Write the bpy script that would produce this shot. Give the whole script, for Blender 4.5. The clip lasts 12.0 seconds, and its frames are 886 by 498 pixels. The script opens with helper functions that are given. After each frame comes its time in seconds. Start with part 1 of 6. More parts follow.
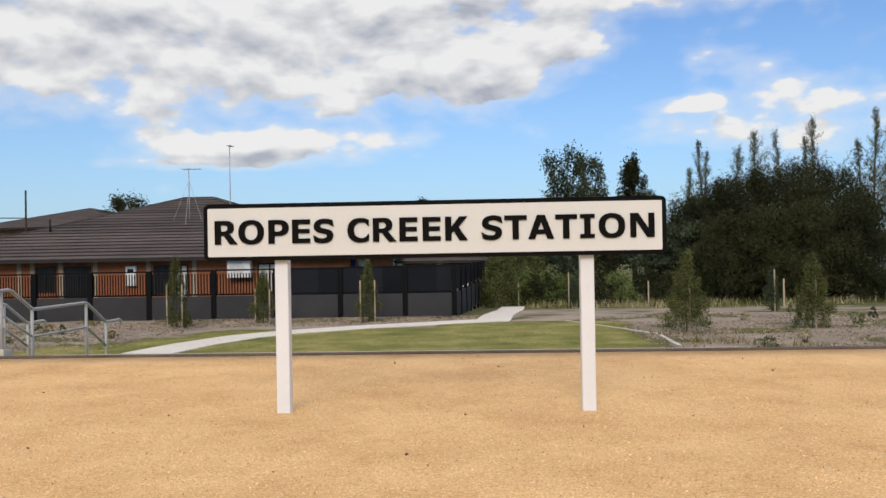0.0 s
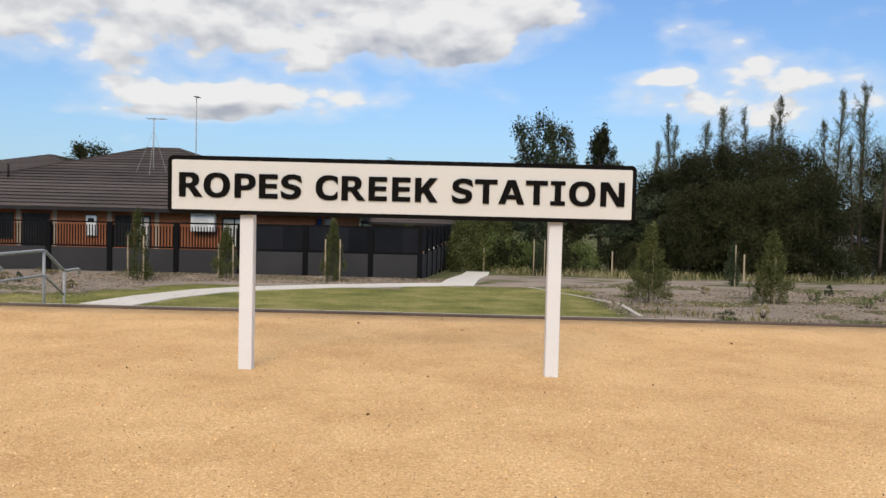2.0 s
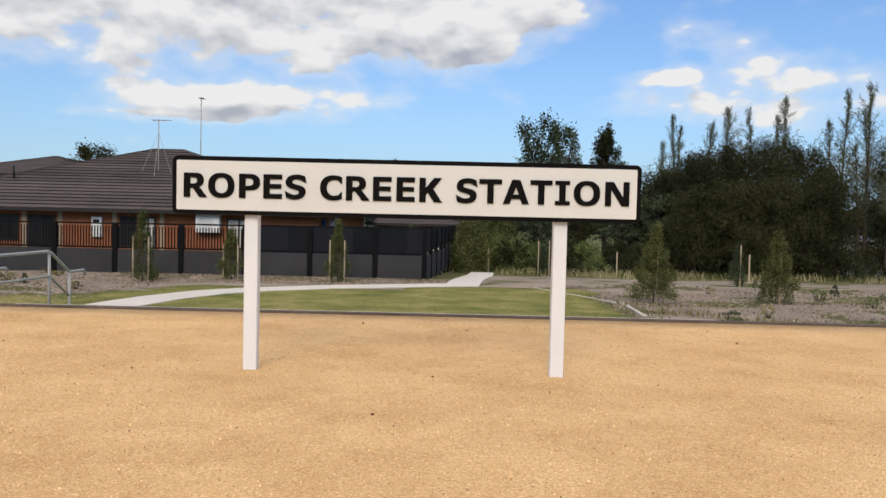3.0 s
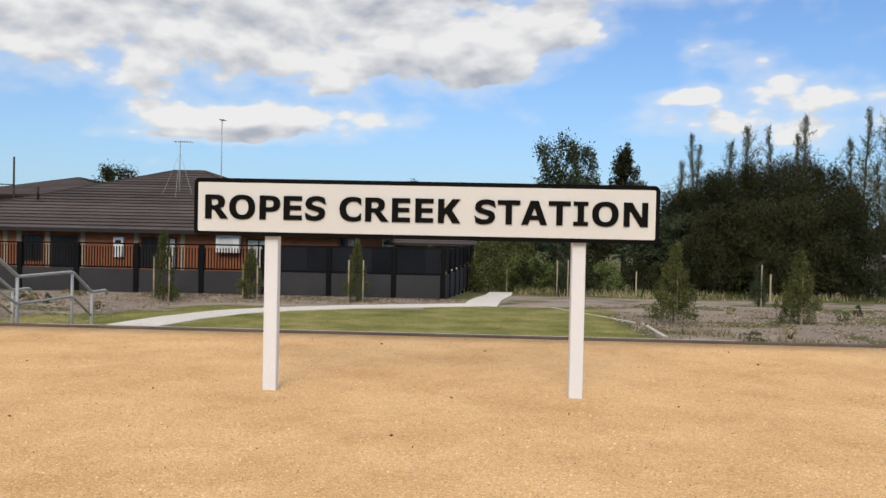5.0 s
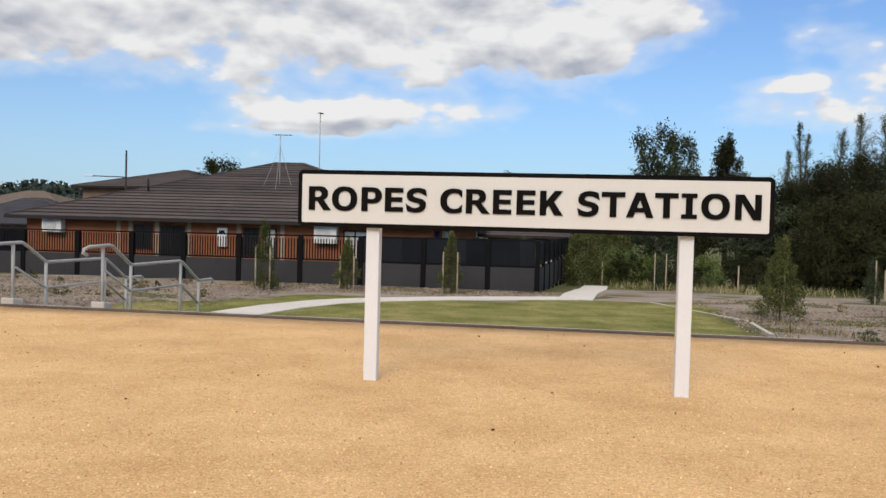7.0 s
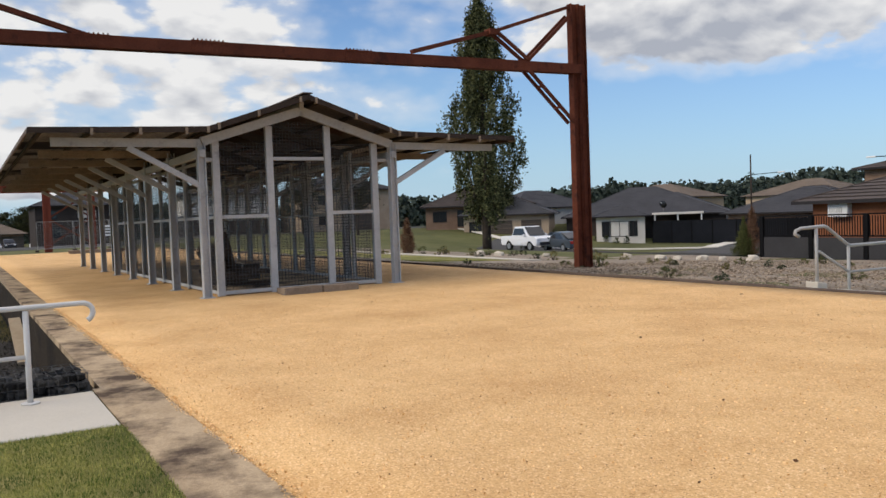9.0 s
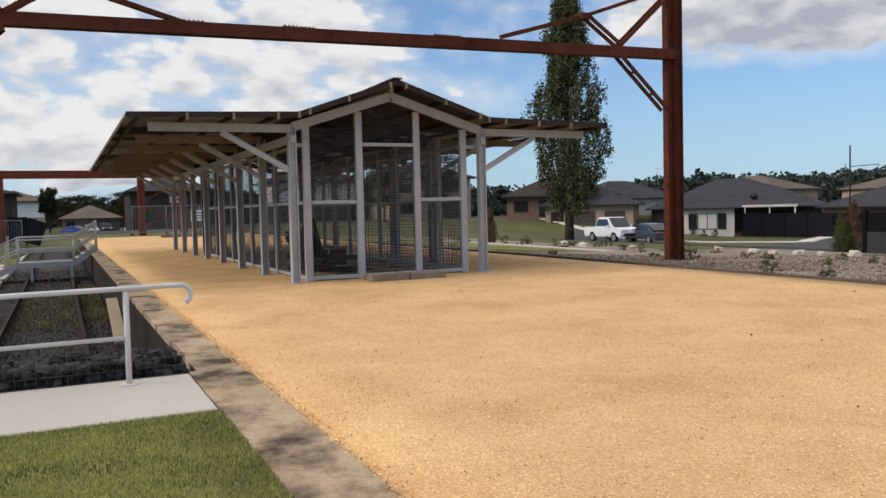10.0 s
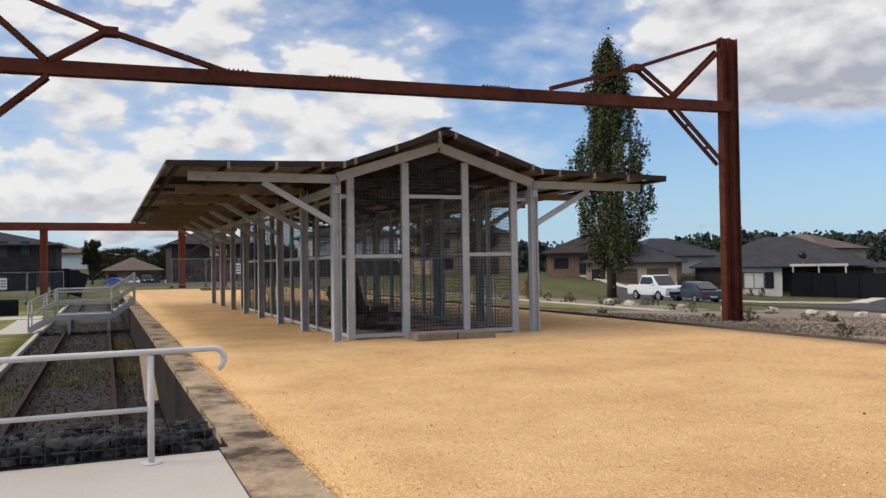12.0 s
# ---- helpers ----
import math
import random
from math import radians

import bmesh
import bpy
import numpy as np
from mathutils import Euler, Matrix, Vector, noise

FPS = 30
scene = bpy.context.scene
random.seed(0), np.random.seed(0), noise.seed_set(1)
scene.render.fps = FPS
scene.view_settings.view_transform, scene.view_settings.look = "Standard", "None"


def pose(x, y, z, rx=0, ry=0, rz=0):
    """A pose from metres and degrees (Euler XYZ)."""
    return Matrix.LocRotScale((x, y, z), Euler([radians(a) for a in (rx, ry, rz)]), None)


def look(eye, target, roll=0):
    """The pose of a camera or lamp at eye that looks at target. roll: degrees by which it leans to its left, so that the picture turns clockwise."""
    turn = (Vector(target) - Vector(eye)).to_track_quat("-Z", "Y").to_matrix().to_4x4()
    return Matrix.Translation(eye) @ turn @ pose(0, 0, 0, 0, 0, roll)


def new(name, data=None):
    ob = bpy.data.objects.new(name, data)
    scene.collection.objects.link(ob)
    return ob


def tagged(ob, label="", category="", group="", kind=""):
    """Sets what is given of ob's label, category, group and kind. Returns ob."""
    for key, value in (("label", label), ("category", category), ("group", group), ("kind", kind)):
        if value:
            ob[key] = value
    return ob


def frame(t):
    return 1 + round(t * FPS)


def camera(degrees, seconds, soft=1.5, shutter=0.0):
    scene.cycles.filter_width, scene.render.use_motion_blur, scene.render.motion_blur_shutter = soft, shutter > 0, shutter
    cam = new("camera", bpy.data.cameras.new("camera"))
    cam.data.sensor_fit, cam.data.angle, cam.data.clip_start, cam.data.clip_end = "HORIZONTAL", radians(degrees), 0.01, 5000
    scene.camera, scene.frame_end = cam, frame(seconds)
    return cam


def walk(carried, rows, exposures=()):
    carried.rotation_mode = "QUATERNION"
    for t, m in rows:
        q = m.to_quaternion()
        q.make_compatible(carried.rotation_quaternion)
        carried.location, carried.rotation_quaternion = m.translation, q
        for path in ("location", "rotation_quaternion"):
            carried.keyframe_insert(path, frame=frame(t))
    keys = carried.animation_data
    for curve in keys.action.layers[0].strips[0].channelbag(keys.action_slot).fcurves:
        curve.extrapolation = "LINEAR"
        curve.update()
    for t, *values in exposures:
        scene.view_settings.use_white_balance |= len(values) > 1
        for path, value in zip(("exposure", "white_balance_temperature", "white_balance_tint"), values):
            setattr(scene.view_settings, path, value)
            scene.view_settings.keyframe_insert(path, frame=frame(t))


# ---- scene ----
cam = camera(57.0, 12.0)
PATH = [
    (0, (0.445, -0.011, 1.46), (0.351, 1.986, 1.468), -1.0),
    (0.5, (0.435, -0.016, 1.455), (0.331, 1.982, 1.446), -0.9),
    (1, (0.437, 0.01, 1.456), (0.332, 2.006, 1.396), -0.3),
    (1.5, (0.435, 0.036, 1.448), (0.386, 2.034, 1.377), 0.7),
    (2, (0.424, 0.047, 1.45), (0.413, 2.045, 1.368), 1.4),
    (2.5, (0.417, 0.054, 1.444), (0.391, 2.052, 1.36), 1.5),
    (3, (0.424, 0.053, 1.441), (0.402, 2.051, 1.361), 1.3),
    (5, (0.422, 0.029, 1.453), (0.354, 2.028, 1.42), 1.2),
    (5.5, (0.42, 0.035, 1.453), (0.347, 2.033, 1.424), 1.0),
    (6, (0.415, 0.036, 1.447), (0.335, 2.034, 1.423), 1.1),
    (6.5, (0.401, 0.057, 1.448), (0.295, 2.054, 1.418), 1.3),
    (7, (0.339, 0.097, 1.453), (0.047, 2.074, 1.395), 1.5),
    (7.5, (0.183, 0.208, 1.469), (-0.423, 2.112, 1.389), -0.2),
    (7.7, (0.105, 0.251, 1.47), (-0.598, 2.122, 1.394), -1.1),
    (9.3, (-0.218, 0.173, 1.36), (-2.005, 1.067, 1.273), -1.1),
    (9.5, (-0.271, 0.18, 1.348), (-2.064, 1.062, 1.258), -0.6),
    (10, (-0.51, 0.158, 1.361), (-2.319, 1.004, 1.261), -1.4),
    (10.5, (-0.663, 0.137, 1.355), (-2.489, 0.944, 1.243), -1.1),
    (11, (-0.939, 0.244, 1.353), (-2.798, 0.978, 1.297), -0.5),
    (11.5, (-1.141, 0.301, 1.344), (-3.016, 0.996, 1.281), -0.3),
    (12, (-1.418, 0.307, 1.361), (-3.265, 1.075, 1.399), -0.8),
]
walk(cam, [(t, look(eye, target, roll)) for t, eye, target, roll in PATH], [(0.0, 0.14, 7050, 10), (12.0, 0.14, 7050, 10)])

# ---- world, sun ----
SUN_EL, SUN_AZ = radians(33), radians(186)      # azimuth clockwise from +Y
world = bpy.data.worlds.new("sky")
scene.world = world
world.use_nodes = True
wt = world.node_tree
wt.nodes.clear()


def wmath(op, a, b=None, c=None):
    n = wt.nodes.new("ShaderNodeMath")
    n.operation = op
    for i, v in enumerate((a, b, c)):
        if v is None:
            continue
        if isinstance(v, (int, float)):
            n.inputs[i].default_value = v
        else:
            wt.links.new(v, n.inputs[i])
    return n.outputs[0]


def build_sky():
    sky = wt.nodes.new("ShaderNodeTexSky")
    sky.sky_type = "NISHITA"
    sky.sun_disc = False
    sky.sun_elevation, sky.sun_rotation = SUN_EL, SUN_AZ
    sky.air_density, sky.dust_density, sky.ozone_density = 1.0, 0.6, 2.0
    co = wt.nodes.new("ShaderNodeTexCoord")
    sep = wt.nodes.new("ShaderNodeSeparateXYZ")
    wt.links.new(co.outputs["Generated"], sep.inputs[0])
    x, y, z = sep.outputs
    az = wmath("ARCTAN2", wmath("MULTIPLY", x, -1.0), y)
    el = wmath("ARCSINE", z)

    def field(shift):
        """Bearing and height as a flat map, heights drawn out, shifted upwards by a few degrees."""
        v = wt.nodes.new("ShaderNodeCombineXYZ")
        wt.links.new(az, v.inputs[0])
        wt.links.new(wmath("MULTIPLY", wmath("ADD", el, radians(shift)), 1.9), v.inputs[1])
        v.inputs[2].default_value = 2.6
        return v.outputs[0]

    def fbm(where, scale, detail, rough, warp=0.0):
        n = wt.nodes.new("ShaderNodeTexNoise")
        n.inputs["Scale"].default_value, n.inputs["Detail"].default_value = scale, detail
        n.inputs["Roughness"].default_value, n.inputs["Distortion"].default_value = rough, warp
        wt.links.new(where, n.inputs["Vector"])
        return n.outputs["Fac"]

    def puffs(where, scale):
        """Rounded cauliflower heads."""
        n = wt.nodes.new("ShaderNodeTexVoronoi")
        n.feature = "SMOOTH_F1"
        n.inputs["Scale"].default_value, n.inputs["Smoothness"].default_value, n.inputs["Detail"].default_value = scale, 0.35, 2.0
        wt.links.new(where, n.inputs["Vector"])
        return wmath("SUBTRACT", 0.5, n.outputs["Distance"])

    def bank(shift, yaw, e0, wide, high, gain):
        """A soft heap of cloud round a bearing (degrees left of +Y) and a height."""
        da = wmath("DIVIDE", wmath("SUBTRACT", az, radians(yaw)), radians(wide))
        de = wmath("DIVIDE", wmath("SUBTRACT", el, radians(e0 - shift)), radians(high))
        r = wmath("ADD", wmath("MULTIPLY", da, da), wmath("MULTIPLY", de, de))
        return wmath("MULTIPLY", wmath("EXPONENT", wmath("MULTIPLY", wmath("MULTIPLY", r, r), -1.0)), gain)

    def density(shift):
        where = field(shift)
        d = wmath("MULTIPLY", wmath("SUBTRACT", fbm(where, 6.5, 9.0, 0.60, 0.25), 0.5), 0.95)
        d = wmath("ADD", d, wmath("MULTIPLY", puffs(where, 15.0), 0.34))
        for b in CLOUD_BANKS:
            d = wmath("ADD", d, bank(shift, *b))
        high = wt.nodes.new("ShaderNodeMapRange")
        high.inputs["From Min"].default_value, high.inputs["From Max"].default_value, high.inputs["To Max"].default_value = radians(17), radians(34), 0.42
        wt.links.new(el, high.inputs["Value"])
        return wmath("ADD", wmath("ADD", d, high.outputs[0]), COVER)

    here, above = density(0.0), density(1.15)
    mask = wt.nodes.new("ShaderNodeMapRange")
    mask.interpolation_type = "SMOOTHSTEP"
    mask.inputs["From Min"].default_value, mask.inputs["From Max"].default_value = 0.0, 0.11
    wt.links.new(here, mask.inputs["Value"])
    # grey where more cloud lies above, white on the lit tops and rims
    shade = wmath("ADD", wmath("MULTIPLY", wmath("SUBTRACT", above, here), 2.7), wmath("ADD", wmath("MULTIPLY", here, 0.80), 0.10))
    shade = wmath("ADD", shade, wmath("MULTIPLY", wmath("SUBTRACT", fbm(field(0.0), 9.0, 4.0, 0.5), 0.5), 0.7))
    clamp = wt.nodes.new("ShaderNodeClamp")
    wt.links.new(shade, clamp.inputs[0])
    tone = wt.nodes.new("ShaderNodeValToRGB")
    tone.color_ramp.elements[0].color = CLOUD_LIT
    tone.color_ramp.elements[1].color = CLOUD_BASE
    wt.links.new(clamp.outputs[0], tone.inputs[0])
    tint = wt.nodes.new("ShaderNodeMix")
    tint.data_type, tint.blend_type = "RGBA", "MULTIPLY"
    tint.inputs[0].default_value = 1.0
    tint.inputs[7].default_value = SKY_TINT
    wt.links.new(sky.outputs[0], tint.inputs[6])
    mix = wt.nodes.new("ShaderNodeMix")
    mix.data_type = "RGBA"
    wt.links.new(wmath("MULTIPLY", mask.outputs[0], 0.95), mix.inputs[0])
    haze = wt.nodes.new("ShaderNodeMix")
    haze.data_type = "RGBA"
    haze.inputs[7].default_value = HORIZON
    wt.links.new(wmath("MULTIPLY", wmath("EXPONENT", wmath("MULTIPLY", wmath("MAXIMUM", z, 0.0), -7.0)), 0.92), haze.inputs[0])
    wt.links.new(tint.outputs[2], haze.inputs[6])
    # thin high veil, paler than the clear sky
    veil = wt.nodes.new("ShaderNodeMix")
    veil.data_type = "RGBA"
    vm = wt.nodes.new("ShaderNodeMapRange")
    vm.interpolation_type = "SMOOTHSTEP"
    vm.inputs["From Min"].default_value, vm.inputs["From Max"].default_value, vm.inputs["To Max"].default_value = -0.30, 0.12, 0.42
    wt.links.new(here, vm.inputs["Value"])
    wt.links.new(vm.outputs[0], veil.inputs[0])
    wt.links.new(haze.outputs[2], veil.inputs[6])
    veil.inputs[7].default_value = CLOUD_LIT
    wt.links.new(veil.outputs[2], mix.inputs[6])
    wt.links.new(tone.outputs[0], mix.inputs[7])
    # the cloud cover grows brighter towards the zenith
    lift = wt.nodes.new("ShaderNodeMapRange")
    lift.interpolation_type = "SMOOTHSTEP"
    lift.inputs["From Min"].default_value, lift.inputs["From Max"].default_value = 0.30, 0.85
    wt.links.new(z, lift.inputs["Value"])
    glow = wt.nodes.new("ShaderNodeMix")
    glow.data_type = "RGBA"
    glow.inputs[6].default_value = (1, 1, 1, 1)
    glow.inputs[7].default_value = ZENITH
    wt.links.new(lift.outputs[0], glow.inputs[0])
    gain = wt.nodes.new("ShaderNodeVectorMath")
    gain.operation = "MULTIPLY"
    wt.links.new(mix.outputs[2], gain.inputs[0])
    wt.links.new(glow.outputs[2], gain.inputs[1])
    bg = wt.nodes.new("ShaderNodeBackground")
    bg.inputs[1].default_value = 0.1
    wt.links.new(gain.outputs[0], bg.inputs[0])
    out = wt.nodes.new("ShaderNodeOutputWorld")
    wt.links.new(bg.outputs[0], out.inputs[0])


SKY_TINT = (0.62, 0.92, 1.35, 1)
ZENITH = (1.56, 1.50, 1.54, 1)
HORIZON = (4.0, 5.9, 7.8, 1)
CLOUD_LIT, CLOUD_BASE = (7.45, 7.75, 8.25, 1), (3.55, 3.95, 4.85, 1)
COVER = -0.17
# bearing left of +Y, height, half width, half height, gain
CLOUD_BANKS = [(22, 14.8, 30, 6.4, 0.56), (-3, 12.6, 6.5, 2.6, 0.28), (12.5, 7.2, 12.5, 1.3, 0.46), (21, 6.1, 7, 0.45, 0.24), (-12, 17.2, 16, 1.9, 0.36), (-13, 9.6, 3.6, 0.6, 0.28), (-17, 12.2, 3.6, 1.1, 0.28), (-21, 8.6, 9, 3.0, 0.34),
               (-9, 11.0, 5, 2.6, -0.22), (34, 5.5, 14, 2.8, -0.30), (-2, 5.2, 14, 2.6, -0.22), (48, 5.5, 8, 3.4, -0.40), (45, 15, 10, 6.0, 0.46), (84, 11, 22, 8.5, 0.46), (88, 4.0, 15, 2.4, 0.34), (66, 13.5, 3.2, 1.8, -0.22)]
build_sky()

sun = new("sun", bpy.data.lights.new("sun", "SUN"))
sun.data.energy, sun.data.angle, sun.data.color = 1.7, radians(26), (1.0, 0.91, 0.79)
to_sun = Vector((math.sin(SUN_AZ) * math.cos(SUN_EL), math.cos(SUN_AZ) * math.cos(SUN_EL), math.sin(SUN_EL)))
sun.matrix_world = look(to_sun * 100, (0, 0, 0))


# ---- materials ----
def material(name, a, b, rough=0.8, scale=3.0, fine=60.0, bump=0.2, metal=0.0, island=0.0, each=0.0, stain=None, spec=0.15, contrast=0.5, coarse_part=0.5):
    """Two colours mixed by coarse and fine noise in world metres, fine relief, and variation by piece."""
    m = bpy.data.materials.new(name)
    m.use_nodes = True
    t = m.node_tree
    p = t.nodes["Principled BSDF"]
    geo = t.nodes.new("ShaderNodeNewGeometry")

    def tex(sc, detail, rg=0.6):
        n = t.nodes.new("ShaderNodeTexNoise")
        n.inputs["Scale"].default_value, n.inputs["Detail"].default_value, n.inputs["Roughness"].default_value = sc, detail, rg
        t.links.new(geo.outputs["Position"], n.inputs["Vector"])
        return n.outputs["Fac"]

    def calc(op, u, v):
        n = t.nodes.new("ShaderNodeMath")
        n.operation = op
        for i, w in enumerate((u, v)):
            if isinstance(w, (int, float)):
                n.inputs[i].default_value = w
            else:
                t.links.new(w, n.inputs[i])
        return n.outputs[0]

    coarse, small = tex(scale, 4.0), tex(fine, 3.0, 0.7)
    f = calc("ADD", calc("MULTIPLY", coarse, coarse_part), calc("MULTIPLY", small, 1.0 - coarse_part))
    if island:
        f = calc("ADD", f, calc("MULTIPLY", calc("SUBTRACT", geo.outputs["Random Per Island"], 0.5), island))
    if each:
        info = t.nodes.new("ShaderNodeObjectInfo")
        f = calc("ADD", f, calc("MULTIPLY", calc("SUBTRACT", info.outputs["Random"], 0.5), each))
    ramp = t.nodes.new("ShaderNodeValToRGB")
    ramp.color_ramp.elements[0].position, ramp.color_ramp.elements[1].position = 0.5 - contrast / 2.5, 0.5 + contrast / 2.5
    ramp.color_ramp.elements[0].color, ramp.color_ramp.elements[1].color = (*a, 1), (*b, 1)
    t.links.new(f, ramp.inputs[0])
    colour = ramp.outputs[0]
    if stain:
        col, size, low, high = stain
        sm = t.nodes.new("ShaderNodeMapRange")
        sm.inputs["From Min"].default_value, sm.inputs["From Max"].default_value = low, high
        t.links.new(tex(size, 6.0, 0.65), sm.inputs["Value"])
        mx = t.nodes.new("ShaderNodeMix")
        mx.data_type = "RGBA"
        t.links.new(sm.outputs[0], mx.inputs[0])
        t.links.new(colour, mx.inputs[6])
        mx.inputs[7].default_value = (*col, 1)
        colour = mx.outputs[2]
    t.links.new(colour, p.inputs["Base Color"])
    p.inputs["Roughness"].default_value, p.inputs["Metallic"].default_value = rough, metal
    p.inputs["Specular IOR Level"].default_value = spec
    if bump:
        bn = t.nodes.new("ShaderNodeBump")
        bn.inputs["Strength"].default_value, bn.inputs["Distance"].default_value = bump, 0.02
        t.links.new(small, bn.inputs["Height"])
        t.links.new(bn.outputs[0], p.inputs["Normal"])
    return m


def glass_material(name, tint):
    m = bpy.data.materials.new(name)
    m.use_nodes = True
    p = m.node_tree.nodes["Principled BSDF"]
    p.inputs["Base Color"].default_value = (*tint, 1)
    p.inputs["Roughness"].default_value = 0.08
    p.inputs["Specular IOR Level"].default_value = 0.4
    return m


def granular(name, shades, size, bump, patch, patch_size):
    """Crushed stone: each grain has its own shade and height, over soft wider patches."""
    m = bpy.data.materials.new(name)
    m.use_nodes = True
    t = m.node_tree
    p = t.nodes["Principled BSDF"]
    geo = t.nodes.new("ShaderNodeNewGeometry")
    cell = t.nodes.new("ShaderNodeTexVoronoi")
    cell.inputs["Scale"].default_value = 1.0 / size
    t.links.new(geo.outputs["Position"], cell.inputs["Vector"])
    pick = t.nodes.new("ShaderNodeSeparateColor")
    t.links.new(cell.outputs["Color"], pick.inputs[0])
    ramp = t.nodes.new("ShaderNodeValToRGB")
    ramp.color_ramp.elements[0].color = (*shades[0][1], 1)
    ramp.color_ramp.elements[1].color = (*shades[-1][1], 1)
    for at, c in shades[1:-1]:
        ramp.color_ramp.elements.new(at).color = (*c, 1)
    t.links.new(pick.outputs[0], ramp.inputs[0])
    wide = t.nodes.new("ShaderNodeTexNoise")
    wide.inputs["Scale"].default_value, wide.inputs["Detail"].default_value, wide.inputs["Roughness"].default_value = patch_size, 7.0, 0.68
    t.links.new(geo.outputs["Position"], wide.inputs["Vector"])
    rg = t.nodes.new("ShaderNodeMapRange")
    rg.inputs["From Min"].default_value, rg.inputs["From Max"].default_value = 0.40, 0.70
    t.links.new(wide.outputs["Fac"], rg.inputs["Value"])
    mx = t.nodes.new("ShaderNodeMix")
    mx.data_type, mx.blend_type = "RGBA", "MULTIPLY"
    t.links.new(rg.outputs[0], mx.inputs[0])
    t.links.new(ramp.outputs[0], mx.inputs[6])
    mx.inputs[7].default_value = (*patch, 1)
    t.links.new(mx.outputs[2], p.inputs["Base Color"])
    p.inputs["Roughness"].default_value, p.inputs["Specular IOR Level"].default_value = 0.95, 0.12
    bn = t.nodes.new("ShaderNodeBump")
    bn.inputs["Strength"].default_value, bn.inputs["Distance"].default_value = bump, size * 0.8
    bn.invert = True
    t.links.new(cell.outputs["Distance"], bn.inputs["Height"])
    t.links.new(bn.outputs[0], p.inputs["Normal"])
    return m


GRAVEL = granular("decomposed_granite", ((0, (0.47, 0.275, 0.12)), (0.14, (0.64, 0.395, 0.175)), (0.82, (0.76, 0.485, 0.23)), (1, (0.92, 0.66, 0.38))), 0.010, 0.36, (0.78, 0.72, 0.66), 0.8)
GRIT = material("loose_grit", (0.66, 0.40, 0.17), (0.98, 0.66, 0.33), 0.95, 3.0, 70.0, 0.0, island=0.6)
CONCRETE_OLD = material("old_concrete", (0.30, 0.215, 0.13), (0.58, 0.44, 0.285), 0.9, 2.2, 45.0, 0.5, stain=((0.085, 0.058, 0.040), 1.7, 0.45, 0.63))
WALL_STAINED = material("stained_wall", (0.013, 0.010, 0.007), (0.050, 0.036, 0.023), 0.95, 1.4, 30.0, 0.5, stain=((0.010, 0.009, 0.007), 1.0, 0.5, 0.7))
CONCRETE = material("pale_concrete", (0.46, 0.42, 0.35), (0.575, 0.53, 0.45), 0.85, 0.8, 70.0, 0.15)
CONCRETE_NEW = material("new_path_concrete", (0.56, 0.52, 0.45), (0.69, 0.645, 0.57), 0.85, 0.8, 70.0, 0.15)
GRASS = material("lawn_grass", (0.095, 0.11, 0.024), (0.285, 0.255, 0.08), 0.95, 0.9, 28.0, 0.6, contrast=0.36, coarse_part=0.65, stain=((0.30, 0.25, 0.10), 0.9, 0.52, 0.70))
BLADE = material("grass_blades", (0.105, 0.14, 0.025), (0.40, 0.35, 0.11), 0.8, 0.9, 20.0, 0.0, island=0.55, coarse_part=0.7, contrast=0.4, stain=((0.085, 0.12, 0.022), 0.9, 0.50, 0.68))
BLADE_LUSH = material("lush_grass_blades", (0.085, 0.135, 0.022), (0.50, 0.45, 0.14), 0.8, 1.6, 20.0, 0.0, island=0.6, coarse_part=0.75, contrast=0.4, stain=((0.040, 0.085, 0.012), 0.9, 0.50, 0.62))
ROUGH_GRASS = material("rough_grass", (0.06, 0.072, 0.022), (0.155, 0.145, 0.06), 0.95, 0.3, 9.0, 0.5)
MULCH = material("bark_mulch", (0.17, 0.136, 0.102), (0.37, 0.305, 0.235), 0.95, 0.8, 30.0, 0.9, contrast=0.4)
CHIP = material("mulch_chips", (0.16, 0.12, 0.085), (0.43, 0.34, 0.25), 0.95, 2.0, 30.0, 0.0, island=0.8)
ASPHALT = material("asphalt", (0.055, 0.053, 0.052), (0.10, 0.097, 0.093), 0.9, 0.4, 60.0, 0.3)
BALLAST = material("dark_ballast", (0.028, 0.026, 0.023), (0.085, 0.077, 0.068), 0.95, 0.7, 30.0, 0.9, contrast=0.4)
BALLAST_STONE = material("ballast_stones", (0.024, 0.022, 0.019), (0.085, 0.077, 0.065), 0.95, 0.7, 30.0, 0.0, island=0.9)
RUST = material("rusted_steel", (0.065, 0.017, 0.010), (0.19, 0.055, 0.028), 0.85, 1.3, 35.0, 0.3, stain=((0.03, 0.012, 0.010), 2.3, 0.55, 0.75))
RUST_RED = material("red_oxide_steel", (0.13, 0.028, 0.016), (0.24, 0.06, 0.035), 0.8, 1.3, 25.0, 0.2)
RAIL_RUST = material("rail_rust", (0.024, 0.015, 0.011), (0.068, 0.039, 0.027), 0.8, 2.0, 40.0, 0.2)
GALV = material("galvanised_steel", (0.32, 0.315, 0.30), (0.47, 0.46, 0.44), 0.5, 2.5, 30.0, 0.05, metal=0.15)
WHITE_RAIL = material("pale_galvanised_rail", (0.56, 0.545, 0.515), (0.66, 0.645, 0.615), 0.5, 4.0, 50.0, 0.03)
SHELTER_STEEL = material("grey_painted_steel", (0.33, 0.335, 0.335), (0.49, 0.495, 0.49), 0.55, 1.8, 26.0, 0.1, stain=((0.20, 0.20, 0.20), 3.0, 0.6, 0.8))
